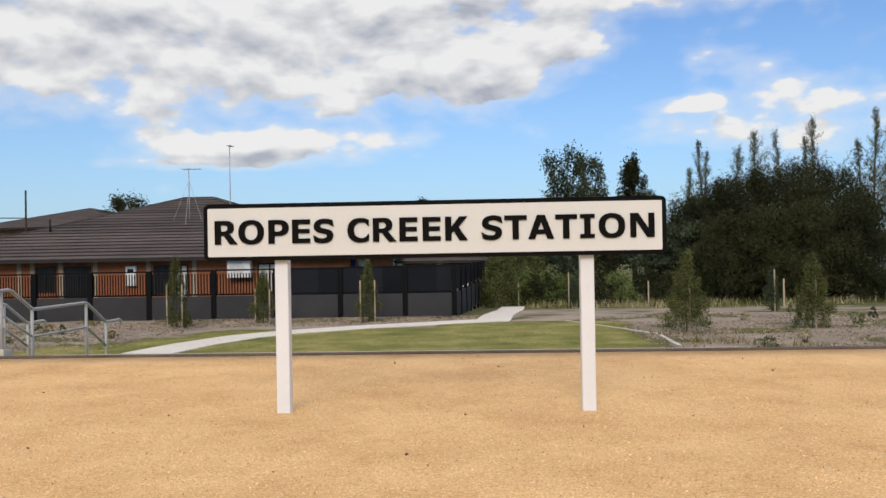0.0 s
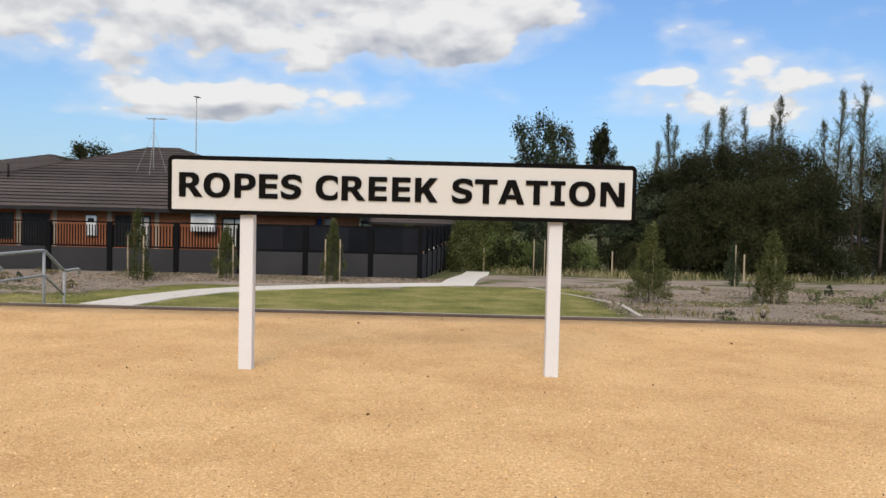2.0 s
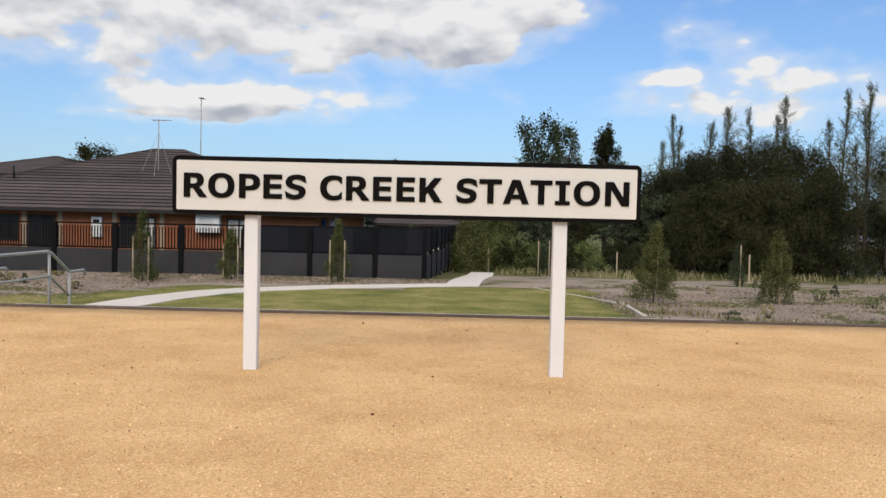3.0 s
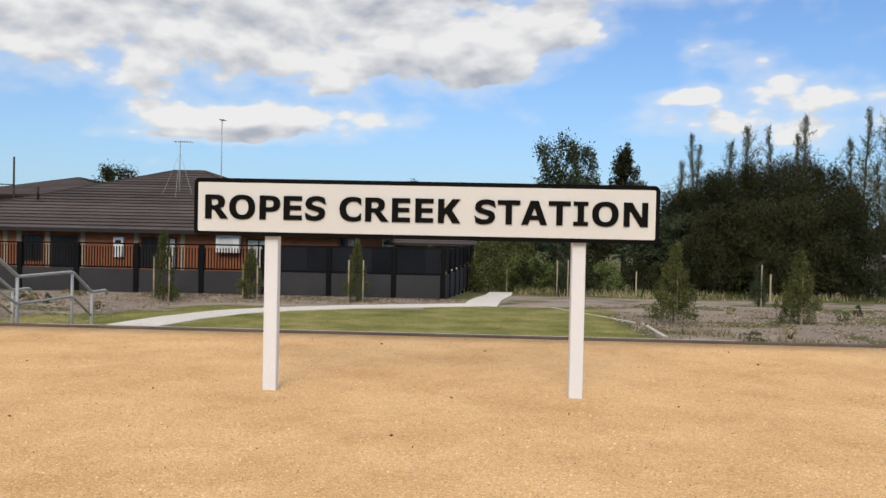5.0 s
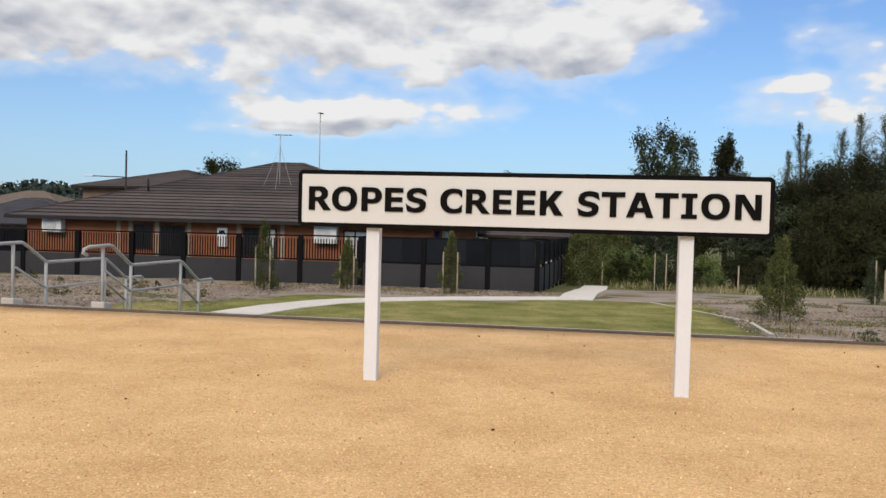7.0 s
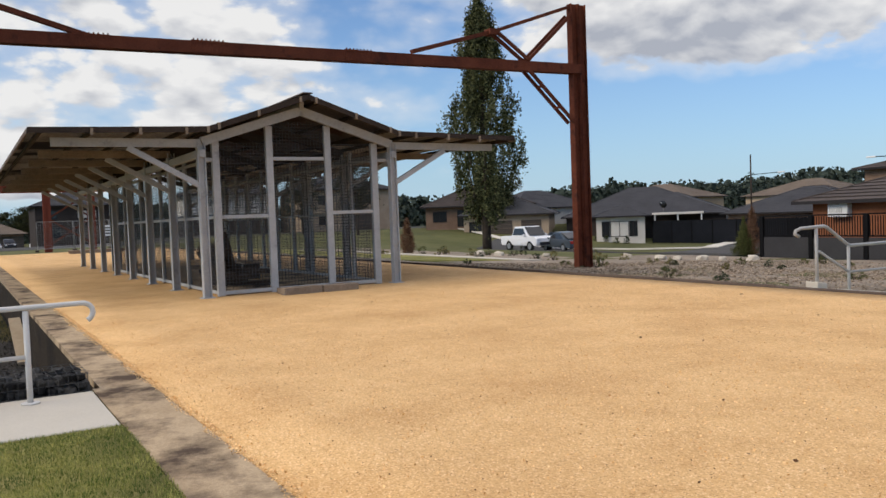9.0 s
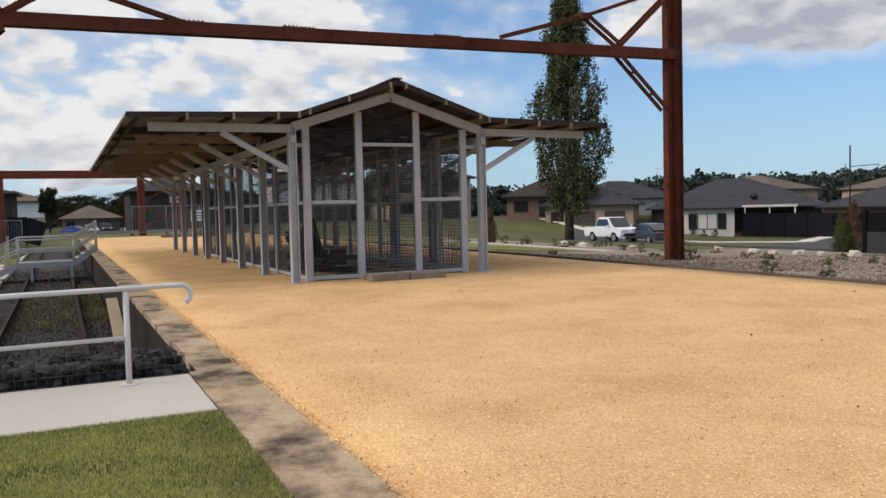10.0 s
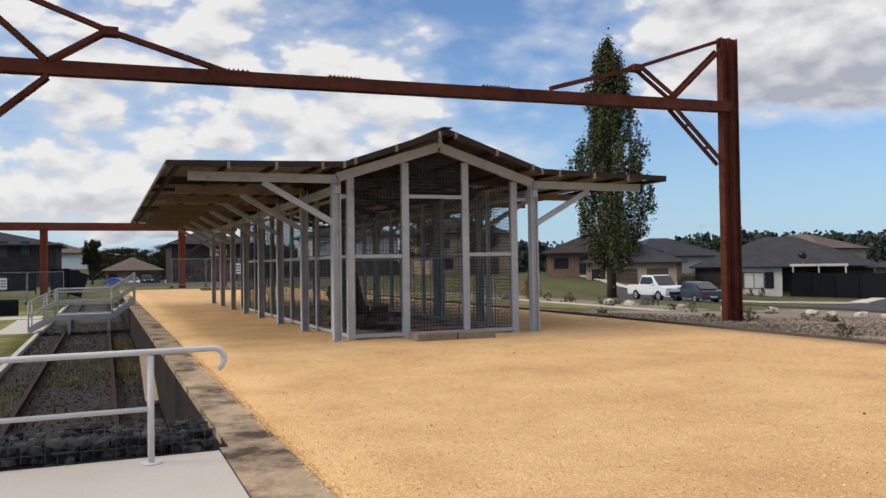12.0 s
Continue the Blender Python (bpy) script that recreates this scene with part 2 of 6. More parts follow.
WIRE = material("dark_wire_mesh", (0.045, 0.045, 0.045), (0.10, 0.10, 0.10), 0.6, 5.0, 40.0, 0.0, metal=0.4)
IRON_ROOF = material("weathered_iron", (0.085, 0.065, 0.055), (0.20, 0.165, 0.14), 0.75, 0.8, 14.0, 0.15, stain=((0.12, 0.055, 0.03), 0.9, 0.5, 0.7))
TIN_UNDER = material("pale_corrugated_iron", (0.10, 0.078, 0.058), (0.48, 0.40, 0.30), 0.75, 0.9, 16.0, 0.1, each=1.0)
# Both timbers also serve the shelter's inner frames, standing in for roof shade.
TIMBER = material("weathered_timber", (0.15, 0.11, 0.08), (0.34, 0.27, 0.20), 0.9, 2.0, 30.0, 0.5)
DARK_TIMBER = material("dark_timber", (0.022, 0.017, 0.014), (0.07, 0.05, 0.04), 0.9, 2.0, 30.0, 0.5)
EDGE_TIMBER = material("treated_edging", (0.075, 0.055, 0.045), (0.17, 0.13, 0.105), 0.9, 1.5, 25.0, 0.4)
SIGN_WHITE = material("cream_sign_paint", (0.65, 0.62, 0.56), (0.71, 0.68, 0.62), 0.45, 1.5, 40.0, 0.02)
POST_WHITE = material("white_post_paint", (0.70, 0.685, 0.665), (0.77, 0.755, 0.735), 0.5, 2.0, 40.0, 0.03)
SIGN_BLACK = material("black_sign_paint", (0.004, 0.0034, 0.003), (0.008, 0.007, 0.006), 0.7, 3.0, 40.0, 0.02, spec=0.06)
FENCE_BLACK = material("black_fence_steel", (0.004, 0.004, 0.0045), (0.009, 0.0085, 0.009), 0.7, 2.0, 30.0, 0.02, spec=0.08)
SLEEPER_GREY = material("charcoal_sleeper", (0.034, 0.033, 0.034), (0.058, 0.056, 0.057), 0.9, 0.8, 30.0, 0.2)
SCREEN_DARK = material("charcoal_sheet", (0.006, 0.007, 0.009), (0.016, 0.017, 0.021), 0.7, 0.6, 20.0, 0.02, each=0.4, spec=0.08)
BRICK_ORANGE = material("orange_brick", (0.23, 0.078, 0.036), (0.36, 0.142, 0.068), 0.9, 1.4, 12.0, 0.4)
BRICK_BROWN = material("brown_brick", (0.16, 0.10, 0.07), (0.27, 0.18, 0.13), 0.9, 1.4, 12.0, 0.3)
BRICK_TAN = material("tan_brick", (0.34, 0.25, 0.17), (0.47, 0.37, 0.27), 0.9, 1.2, 12.0, 0.3)
BRICK_DARK = material("charcoal_brick", (0.030, 0.024, 0.022), (0.068, 0.054, 0.048), 0.9, 1.2, 12.0, 0.3)
RENDER_PALE = material("pale_render", (0.56, 0.52, 0.46), (0.68, 0.64, 0.58), 0.85, 0.8, 14.0, 0.1)
RENDER_WHITE = material("white_render", (0.72, 0.72, 0.72), (0.82, 0.82, 0.81), 0.8, 0.8, 14.0, 0.05)
TILE_DARK = material("charcoal_roof_tile", (0.050, 0.040, 0.036), (0.105, 0.084, 0.075), 0.75, 0.7, 9.0, 0.3, each=0.25)
TILE_BLACK = material("slate_grey_tile", (0.045, 0.045, 0.05), (0.085, 0.085, 0.092), 0.7, 0.7, 9.0, 0.3)
TILE_TAN = material("brown_roof_tile", (0.15, 0.115, 0.085), (0.24, 0.19, 0.15), 0.8, 0.7, 9.0, 0.3)
GUTTER = material("dark_gutter", (0.02, 0.018, 0.018), (0.035, 0.03, 0.03), 0.5, 2.0, 20.0, 0.02)
WHITE_TRIM = material("white_trim", (0.68, 0.68, 0.66), (0.78, 0.78, 0.76), 0.5, 2.0, 30.0, 0.02)
GARAGE = material("brown_garage_door", (0.07, 0.055, 0.045), (0.11, 0.088, 0.072), 0.55, 1.0, 20.0, 0.05)
WINDOW = glass_material("window_glass", (0.02, 0.022, 0.025))
CURTAIN = material("pale_blind", (0.55, 0.52, 0.47), (0.68, 0.65, 0.60), 0.9, 2.0, 20.0, 0.05)
STONE = material("gabion_stone", (0.016, 0.0155, 0.015), (0.07, 0.067, 0.062), 0.9, 5.0, 40.0, 0.5, each=0.7)
BOULDER = material("white_sandstone", (0.40, 0.345, 0.27), (0.62, 0.56, 0.47), 0.9, 2.5, 20.0, 0.5, each=0.2)
BARK = material("tree_bark", (0.035, 0.026, 0.02), (0.10, 0.078, 0.062), 0.95, 3.0, 20.0, 0.6)
LEAF_DARK = material("casuarina_foliage", (0.012, 0.015, 0.006), (0.047, 0.049, 0.018), 0.95, 0.35, 4.0, 0.0, island=0.5, each=0.3)
LEAF_SPIRE = material("young_casuarina_foliage", (0.035, 0.042, 0.018), (0.115, 0.125, 0.058), 0.95, 0.35, 4.0, 0.0, island=0.5, each=0.3)
LEAF_POPLAR = material("poplar_leaves", (0.030, 0.036, 0.015), (0.135, 0.14, 0.062), 0.85, 0.5, 5.0, 0.0, island=0.8)
LEAF_GUM = material("gum_leaves", (0.024, 0.035, 0.017), (0.078, 0.094, 0.05), 0.85, 0.5, 5.0, 0.0, island=0.7, each=0.3)
LEAF_YOUNG = material("young_tree_leaves", (0.038, 0.048, 0.014), (0.125, 0.128, 0.042), 0.8, 1.5, 9.0, 0.0, island=0.8, each=0.4)
LEAF_RED = material("bronze_leaves", (0.09, 0.045, 0.028), (0.20, 0.11, 0.06), 0.65, 1.5, 9.0, 0.0, island=0.8)
LEAF_SHRUB = material("shrub_leaves", (0.055, 0.08, 0.022), (0.17, 0.20, 0.065), 0.7, 1.5, 9.0, 0.0, island=0.8, each=0.4)
STRAW = material("dry_grass", (0.20, 0.17, 0.08), (0.42, 0.36, 0.20), 0.9, 1.5, 9.0, 0.0, island=0.8)
WEED = material("track_weeds", (0.07, 0.075, 0.025), (0.26, 0.21, 0.085), 0.9, 1.5, 9.0, 0.0, island=0.9)
LITTER = material("leaf_litter", (0.07, 0.035, 0.018), (0.16, 0.085, 0.045), 0.9, 3.0, 20.0, 0.0, island=0.8)
FAR_WOOD = material("far_woodland", (0.030, 0.042, 0.036), (0.065, 0.082, 0.062), 0.9, 0.06, 0.7, 0.0, island=0.6)
STAKE = material("hardwood_stake", (0.33, 0.25, 0.16), (0.50, 0.40, 0.28), 0.9, 3.0, 30.0, 0.2)
PAINT_WHITE = material("white_car_paint", (0.76, 0.76, 0.76), (0.80, 0.80, 0.80), 0.25, 1.0, 9.0, 0.0, spec=0.6)
PAINT_SLATE = material("slate_car_paint", (0.06, 0.075, 0.09), (0.08, 0.095, 0.11), 0.25, 1.0, 9.0, 0.0, metal=0.3, spec=0.6)
PAINT_BLUE = material("blue_car_paint", (0.02, 0.06, 0.28), (0.03, 0.08, 0.33), 0.25, 1.0, 9.0, 0.0, spec=0.6)
PAINT_DARK = material("dark_car_paint", (0.02, 0.02, 0.024), (0.035, 0.035, 0.04), 0.25, 1.0, 9.0, 0.0, spec=0.6)
PAINT_SILVER = material("silver_car_paint", (0.45, 0.46, 0.48), (0.52, 0.53, 0.55), 0.3, 1.0, 9.0, 0.0, metal=0.4, spec=0.6)
TYRE = material("tyre_rubber", (0.012, 0.012, 0.012), (0.025, 0.025, 0.025), 0.85, 5.0, 40.0, 0.1)
ALLOY = material("wheel_alloy", (0.35, 0.36, 0.37), (0.50, 0.51, 0.52), 0.35, 5.0, 40.0, 0.0, metal=0.7)
LAMP_RED = material("red_lens", (0.30, 0.015, 0.012), (0.36, 0.03, 0.02), 0.2, 5.0, 40.0, 0.0)
LAMP_CLEAR = material("clear_lens", (0.6, 0.6, 0.6), (0.7, 0.7, 0.7), 0.15, 5.0, 40.0, 0.0)
RED_PLASTIC = material("red_plastic", (0.45, 0.05, 0.05), (0.55, 0.08, 0.07), 0.5, 5.0, 40.0, 0.0)


# ---- mesh helpers ----
def link_mesh(bm, name, mats):
    me = bpy.data.meshes.new(name)
    bm.to_mesh(me)
    bm.free()
    for m in (mats if isinstance(mats, (list, tuple)) else [mats]):
        me.materials.append(m)
    return me


def thing(name, at, label, category, group="", kind="", turn=0.0):
    e = new(name)
    e.empty_display_size = 0.1
    e.matrix_basis = pose(*at, 0, 0, turn)
    return tagged(e, label, category, group, kind)


def part(name, bm, mats, parent, label="", smooth=False):
    me = link_mesh(bm, name, mats)
    if smooth:
        for p in me.polygons:
            p.use_smooth = True
    ob = new(name, me)
    ob.parent = parent
    return tagged(ob, label)


def piece(name, me, parent, m):
    """One more object on a shared mesh."""
    ob = new(name, me)
    ob.parent = parent
    ob.matrix_basis = m
    return ob


def whole(name, bm, mats, label, category="", group="", kind="", smooth=False):
    me = link_mesh(bm, name, mats)
    if smooth:
        for p in me.polygons:
            p.use_smooth = True
    return tagged(new(name, me), label, category, group, kind)


def box(bm, x0, x1, y0, y1, z0, z1, bevel=0.0, m=None, mat=0):
    vs = [bm.verts.new((x, y, z)) for z in (z0, z1) for y in (y0, y1) for x in (x0, x1)]
    fs = [bm.faces.new([vs[i] for i in f]) for f in ((0, 2, 3, 1), (4, 5, 7, 6), (0, 1, 5, 4), (2, 6, 7, 3), (0, 4, 6, 2), (1, 3, 7, 5))]
    for f in fs:
        f.material_index = mat
    if bevel:
        es = list({e for f in fs for e in f.edges})
        r = bmesh.ops.bevel(bm, geom=es, offset=bevel, segments=1, affect="EDGES")
        vs = list({v for f in r["faces"] for v in f.verts} | {v for v in vs if v.is_valid})
        for f in r["faces"]:
            f.material_index = mat
    if m is not None:
        bmesh.ops.transform(bm, matrix=m, verts=[v for v in vs if v.is_valid])
    return bm


def beam(bm, a, b, w, h, up=(0, 0, 1), mat=0):
    """A bar of section w x h from a to b."""
    a, b = Vector(a), Vector(b)
    d = b - a
    n = d.normalized()
    s = n.cross(Vector(up))
    s = (s if s.length > 1e-4 else n.cross(Vector((1, 0, 0)))).normalized()
    u = s.cross(n)
    vs = [bm.verts.new(p + s * i * w / 2 + u * j * h / 2) for p in (a, b) for j in (-1, 1) for i in (-1, 1)]
    for f in ((0, 1, 3, 2), (4, 6, 7, 5), (0, 4, 5, 1), (2, 3, 7, 6), (0, 2, 6, 4), (1, 5, 7, 3)):
        bm.faces.new([vs[i] for i in f]).material_index = mat
    return bm


def tube(bm, pts, r, seg=8, mat=0):
    """A round pipe along points."""
    pts = [Vector(p) for p in pts]
    rings, last = [], None
    for i, p in enumerate(pts):
        d = (pts[min(i + 1, len(pts) - 1)] - pts[max(i - 1, 0)]).normalized()
        s = d.cross(Vector((0, 0, 1)))
        s = (s if s.length > 1e-3 else d.cross(Vector((1, 0, 0)))).normalized()
        s = -s if last is not None and s.dot(last) < 0 else s
        last = s
        u = s.cross(d)
        rr = r[i] if isinstance(r, (list, tuple)) else r
        rings.append([bm.verts.new(p + (s * math.cos(2 * math.pi * k / seg) + u * math.sin(2 * math.pi * k / seg)) * rr) for k in range(seg)])
    for q, w in zip(rings, rings[1:]):
        for k in range(seg):
            f = bm.faces.new((q[k], q[(k + 1) % seg], w[(k + 1) % seg], w[k]))
            f.smooth, f.material_index = True, mat
    bm.faces.new(rings[0][::-1]).material_index = mat
    bm.faces.new(rings[-1]).material_index = mat
    return bm


def B():
    return bmesh.new()


def smooth_step(a, b, v):
    u = min(max((v - a) / (b - a), 0.0), 1.0)
    return u * u * (3 - 2 * u)


def ground_z(x, y):
    """The lie of the land: it evens out beyond the platform's end and sinks towards the far street."""
    far = smooth_step(-61, -70, x) * (1 - smooth_step(14, 26, y))
    z = land_z(x, y)
    return z * (1 - far) + far * (-0.45 - 1.15 * smooth_step(-105, -150, x)) if far else z


def land_z(x, y):
    """The platform at 0, a lawn 0.75 m lower behind it, a track bed 1 m lower before it."""
    if y <= 1.21:
        if x > -7.75:
            return 0.0
        return -1.0 if y > -1.85 else -0.93 + 0.5 * smooth_step(-50, -70, x)
    if y <= 11.8:
        return -0.06
    low = -0.72 * smooth_step(11.8, 12.3, y) - 0.012 * max(min(y, 30) - 12.3, 0)
    bed = -0.93 * min((y - 11.8) / 16.0, 1) ** 0.75
    w = smooth_step(-11.5, -8.6, x)
    z = bed * (1 - w) + low * w
    if y > 30:
        z -= 0.042 * (min(y, 60) - 30) + 0.35 * smooth_step(30, 38, y) * (1 - smooth_step(45, 60, y)) * smooth_step(-25, -33, x)
    rise = smooth_step(-60, -85, x)
    return z * (1 - rise) - 1.6 * smooth_step(-105, -150, x) * rise


def sheet(name, xs, ys, mat_, lift, inside, label, category="", kind="structure", z=None, rough=0.0):
    """A piece of ground over a grid, kept where inside(x, y), lifted over the land, with a skirt."""
    bm = B()
    vs = {}

    def vert(i, j):
        if (i, j) not in vs:
            x, y = xs[i], ys[j]
            h = (ground_z(x, y) if z is None else z) + lift
            if rough:
                h += rough * (noise.noise((x * 0.6, y * 0.6, 0.3)) + 0.5 * noise.noise((x * 2.1, y * 2.1, 4.3)))
            vs[i, j] = bm.verts.new((x, y, h))
        return vs[i, j]

    for i in range(len(xs) - 1):
        for j in range(len(ys) - 1):
            if inside((xs[i] + xs[i + 1]) / 2, (ys[j] + ys[j + 1]) / 2):
                bm.faces.new((vert(i, j), vert(i + 1, j), vert(i + 1, j + 1), vert(i, j + 1))).smooth = True
    edge = [e for e in bm.edges if e.is_boundary]
    r = bmesh.ops.extrude_edge_only(bm, edges=edge)
    bmesh.ops.translate(bm, vec=(0, 0, -lift - 0.12), verts=[v for v in r["geom"] if isinstance(v, bmesh.types.BMVert)])
    return whole(name, bm, mat_, label, category, kind=kind)


def span(a, b, step):
    n = max(1, round(abs(b - a) / step))
    return [a + (b - a) * i / n for i in range(n + 1)]


def ribbon(name, pts, width, mat_, lift, label, category, kind="structure", thick=0.10):
    """A strip of path over the land along plan points."""
    bm = B()
    fine = []
    for (x0, y0), (x1, y1) in zip(pts, pts[1:]):
        n = max(1, round(math.hypot(x1 - x0, y1 - y0) / 0.8))
        fine += [(x0 + (x1 - x0) * k / n, y0 + (y1 - y0) * k / n) for k in range(n)]
    fine.append(pts[-1])
    rows = []
    for i, (x, y) in enumerate(fine):
        (xa, ya), (xb, yb) = fine[max(i - 1, 0)], fine[min(i + 1, len(fine) - 1)]
        l = math.hypot(xb - xa, yb - ya)
        nx, ny = -(yb - ya) / l * width / 2, (xb - xa) / l * width / 2
        a, b = (x + nx, y + ny), (x - nx, y - ny)
        rows.append([bm.verts.new((*p, ground_z(*p) + h)) for p, h in ((a, lift - thick), (a, lift), (b, lift), (b, lift - thick))])
    for q, w in zip(rows, rows[1:]):
        for k in range(3):
            bm.faces.new((q[k], w[k], w[k + 1], q[k + 1]))
    bm.faces.new(rows[0])
    bm.faces.new(rows[-1][::-1])
    return whole(name, bm, mat_, label, category, kind=kind)


# ---- ground ----
gx = span(-900, -160, 60) + span(-150, -62, 6) + span(-60, -12, 2) + span(-11.5, -8.5, 0.3) + [-8, -7.76, -7.74, -6, -4] + span(-2, 40, 3) + span(50, 900, 60)
gy = span(-900, -60, 60) + span(-50, -4, 4) + [-1.86, -1.84, 0, 1.20, 1.22, 4, 8, 11.5, 11.8] + span(11.9, 12.3, 0.1) + span(13, 30, 1) + span(31, 75, 3) + span(90, 900, 60)
sheet("ground", gx, gy, ROUGH_GRASS, 0.0, lambda x, y: True, "rough grassland falling gently away to the horizon", "ground")
sheet("platform", span(-57, 32, 1.5), span(1.56, 11.72, 0.8), GRAVEL, 0.06, lambda x, y: True,
      "platform surfaced with golden decomposed granite gravel", "platform", rough=0.0025)

# coping and retaining wall of the platform
def coping():
    t = thing("platform_coping", (0, 0, 0), "stained old concrete coping along the platform edge", "coping", kind="structure")
    for x0, x1, y0 in ((-57, -31, 1.165), (-31, -7.75, 1.165), (-7.75, 5, 1.10)):
        bm = B()
        box(bm, x0 + 0.003, x1 - 0.003, y0, 1.56, -0.06, 0.012)
        part("coping_run", bm, CONCRETE_OLD, t)
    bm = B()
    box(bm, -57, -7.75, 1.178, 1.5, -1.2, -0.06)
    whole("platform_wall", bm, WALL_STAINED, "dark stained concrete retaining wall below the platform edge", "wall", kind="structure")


coping()

# the lawn by the camera, its landing and the track bed
sheet("lawn_near", span(-6.20, 14, 0.5), span(-14, 1.092, 0.5), GRASS, 0.015, lambda x, y: True, "mown lawn with dry patches beside the platform edge", "lawn", z=0.0)
bm = B()
box(bm, -7.62, -6.22, -9, 1.09, -0.2, 0.02, 0.01)
whole("landing", bm, CONCRETE, "pale new concrete landing slab beside the lawn", "path", kind="structure")
sheet("track_bed", span(-62, -8.3, 0.7), span(-1.8, 1.19, 0.30), BALLAST, 0.02, lambda x, y: True, "dark gravel track bed below the platform", "track bed", rough=0.03)
sheet("lawn_far", span(-56, -8.0, 1.0), span(-16, -1.95, 0.8), GRASS, 0.02, lambda x, y: True, "mown lawn beyond the sunken track", "lawn", z=-0.93)
bm = B()
box(bm, -60, -8.3, -1.95, -1.8, -1.2, -0.86, 0.01)
whole("kerb", bm, CONCRETE, "pale concrete kerb along the sunken track", "kerb", kind="structure")


bm = B()
beam(bm, (-16.3, 1.06, -0.93), (-18.7, 1.05, -0.36), 0.21, 0.06)
whole("plank", bm, STAKE, "pale weathered plank leaning on the platform wall", "plank")


def rail(y):
    bm = B()
    x0, x1 = -60, -8.4
    for w, z0, z1 in ((0.14, -0.99, -0.965), (0.022, -0.965, -0.87), (0.07, -0.87, -0.83)):
        box(bm, x0, x1, y - w / 2, y + w / 2, z0, z1)
    whole("track_rail", bm, RAIL_RUST, "rusty railway rail lying in dark ballast", "rail", "track rails")


rail(-0.98), rail(0.46)

# lawn, beds and paths behind the platform
def in_lawn(x, y):
    back = 18.5 + 7.5 * smooth_step(-11, -6.5, x) + 0.8 * smooth_step(-6, 0, x)
    right = 4.2 + 0.5 * (y - 12) / 12
    return 11.9 < y < back and -9.2 - 0.15 * (y - 12) < x < right and not (y > 25.2 and x < -1)


sheet("lawn_behind", span(-12, 6, 0.5), [11.95, 12.1, 12.3] + span(12.8, 28, 0.5), GRASS, 0.03, in_lawn, "mown lawn with a faded stripe beside the concrete path", "lawn")
sheet("mulch_bed", span(-57, 1.0, 1.0), [11.86, 12.1, 12.3] + span(13, 30.6, 0.8), MULCH, 0.012, lambda x, y: y < 30.6 and not in_lawn(x, y) and (x < -8 or y > 17.5) and not (x < -30 and y > 26 - (x + 30) * 0.05) and not (x < -27 and 15 < y < 19.5),
      "mulched garden bed sloping down from the platform", "garden bed", rough=0.05)
sheet("mulch_bank", span(0.8, 45, 1.0), [11.86, 12.1, 12.3] + span(13, 37, 0.8), MULCH, 0.014, lambda x, y: (x > 3.4 or y > 27.5) and not in_lawn(x, y), "mulched bank planted with young staked trees", "garden bed", rough=0.08)
sheet("verge", span(-57, -27, 1.0), span(14.8, 19.7, 0.7), GRASS, 0.03, lambda x, y: True, "strip of mown grass beside the garden bed", "lawn")
ribbon("footpath", [(-7.3, 18.4), (-6.9, 20.6), (-6.2, 22.6), (-5.2, 23.9), (-3.4, 25.3), (-1.0, 26.7), (0.8, 27.6)], 1.25, CONCRETE_NEW, 0.05, "pale concrete path curving past the lawn", "path")
ribbon("footpath_end", [(0.75, 27.0), (1.1, 31), (1.7, 36.5), (2.0, 41.5)], 1.15, CONCRETE_NEW, 0.056, "pale concrete path running off between the trees", "path")

# edgings of the platform
bm = B()
box(bm, -57, -8.95, 11.72, 11.78, -0.25, 0.05, 0.006)
whole("edging_board", bm, EDGE_TIMBER, "dark timber edging board between gravel and mulch", "edging", kind="structure")
# The dark tone of this edge stands in for the shadow behind the gravel.
bm = B()
box(bm, -8.95, 34, 11.72, 11.80, -0.9, 0.035, 0.006)
whole("edging_wall", bm, EDGE_TIMBER, "dark timber retaining edge behind the gravel, standing in for a shadow band", "edging", kind="structure")
ribbon("mower_strip", [(4.25, 12.4), (4.9, 18), (5.1, 22), (3.2, 27.2)], 0.10, CONCRETE, 0.04, "thin pale concrete mowing strip", "edging")
bm = B()
box(bm, -6.0, 4.3, 11.85, 11.97, -0.5, 0.02, 0.008)
whole("concrete_lip", bm, CONCRETE, "thin pale concrete lip behind the platform edge", "edging", kind="structure")

# street
ribbon("road", [(-25, 34.6), (-33, 34.8), (-42, 36.5), (-52, 40), (-60, 43.5), (-67, 50), (-72, 58)], 7.5, ASPHALT, 0.08, "dark asphalt street running past the houses", "road")
ribbon("side_road", [(-32, 35), (-38.5, 46), (-41, 52), (-49, 66), (-63, 84), (-90, 110)], 9.0, ASPHALT, 0.086, "dark asphalt side street", "road")
ribbon("kerb_path", [(-41, 57), (-47.5, 62), (-46, 52.5), (-50, 47.6), (-56, 46.4), (-66, 48.5), (-80, 50)][2:], 0.9, CONCRETE_NEW, 0.15, "pale concrete kerb and footway across the street", "kerb")
ribbon("far_footway", [(-46, 52.5), (-52, 62), (-58, 71), (-68, 84)], 1.3, CONCRETE_NEW, 0.155, "pale concrete footway beside the fence", "path")
ribbon("garden_path", [(-27, 20.2), (-36, 20.6), (-46, 21)], 1.1, CONCRETE, 0.05, "pale concrete path through the reserve", "path")
ribbon("cross_street", [(-100, 2.4), (-101, 20), (-101, 60)], 18, ASPHALT, 0.03, "dark asphalt street across the platform's end", "road")


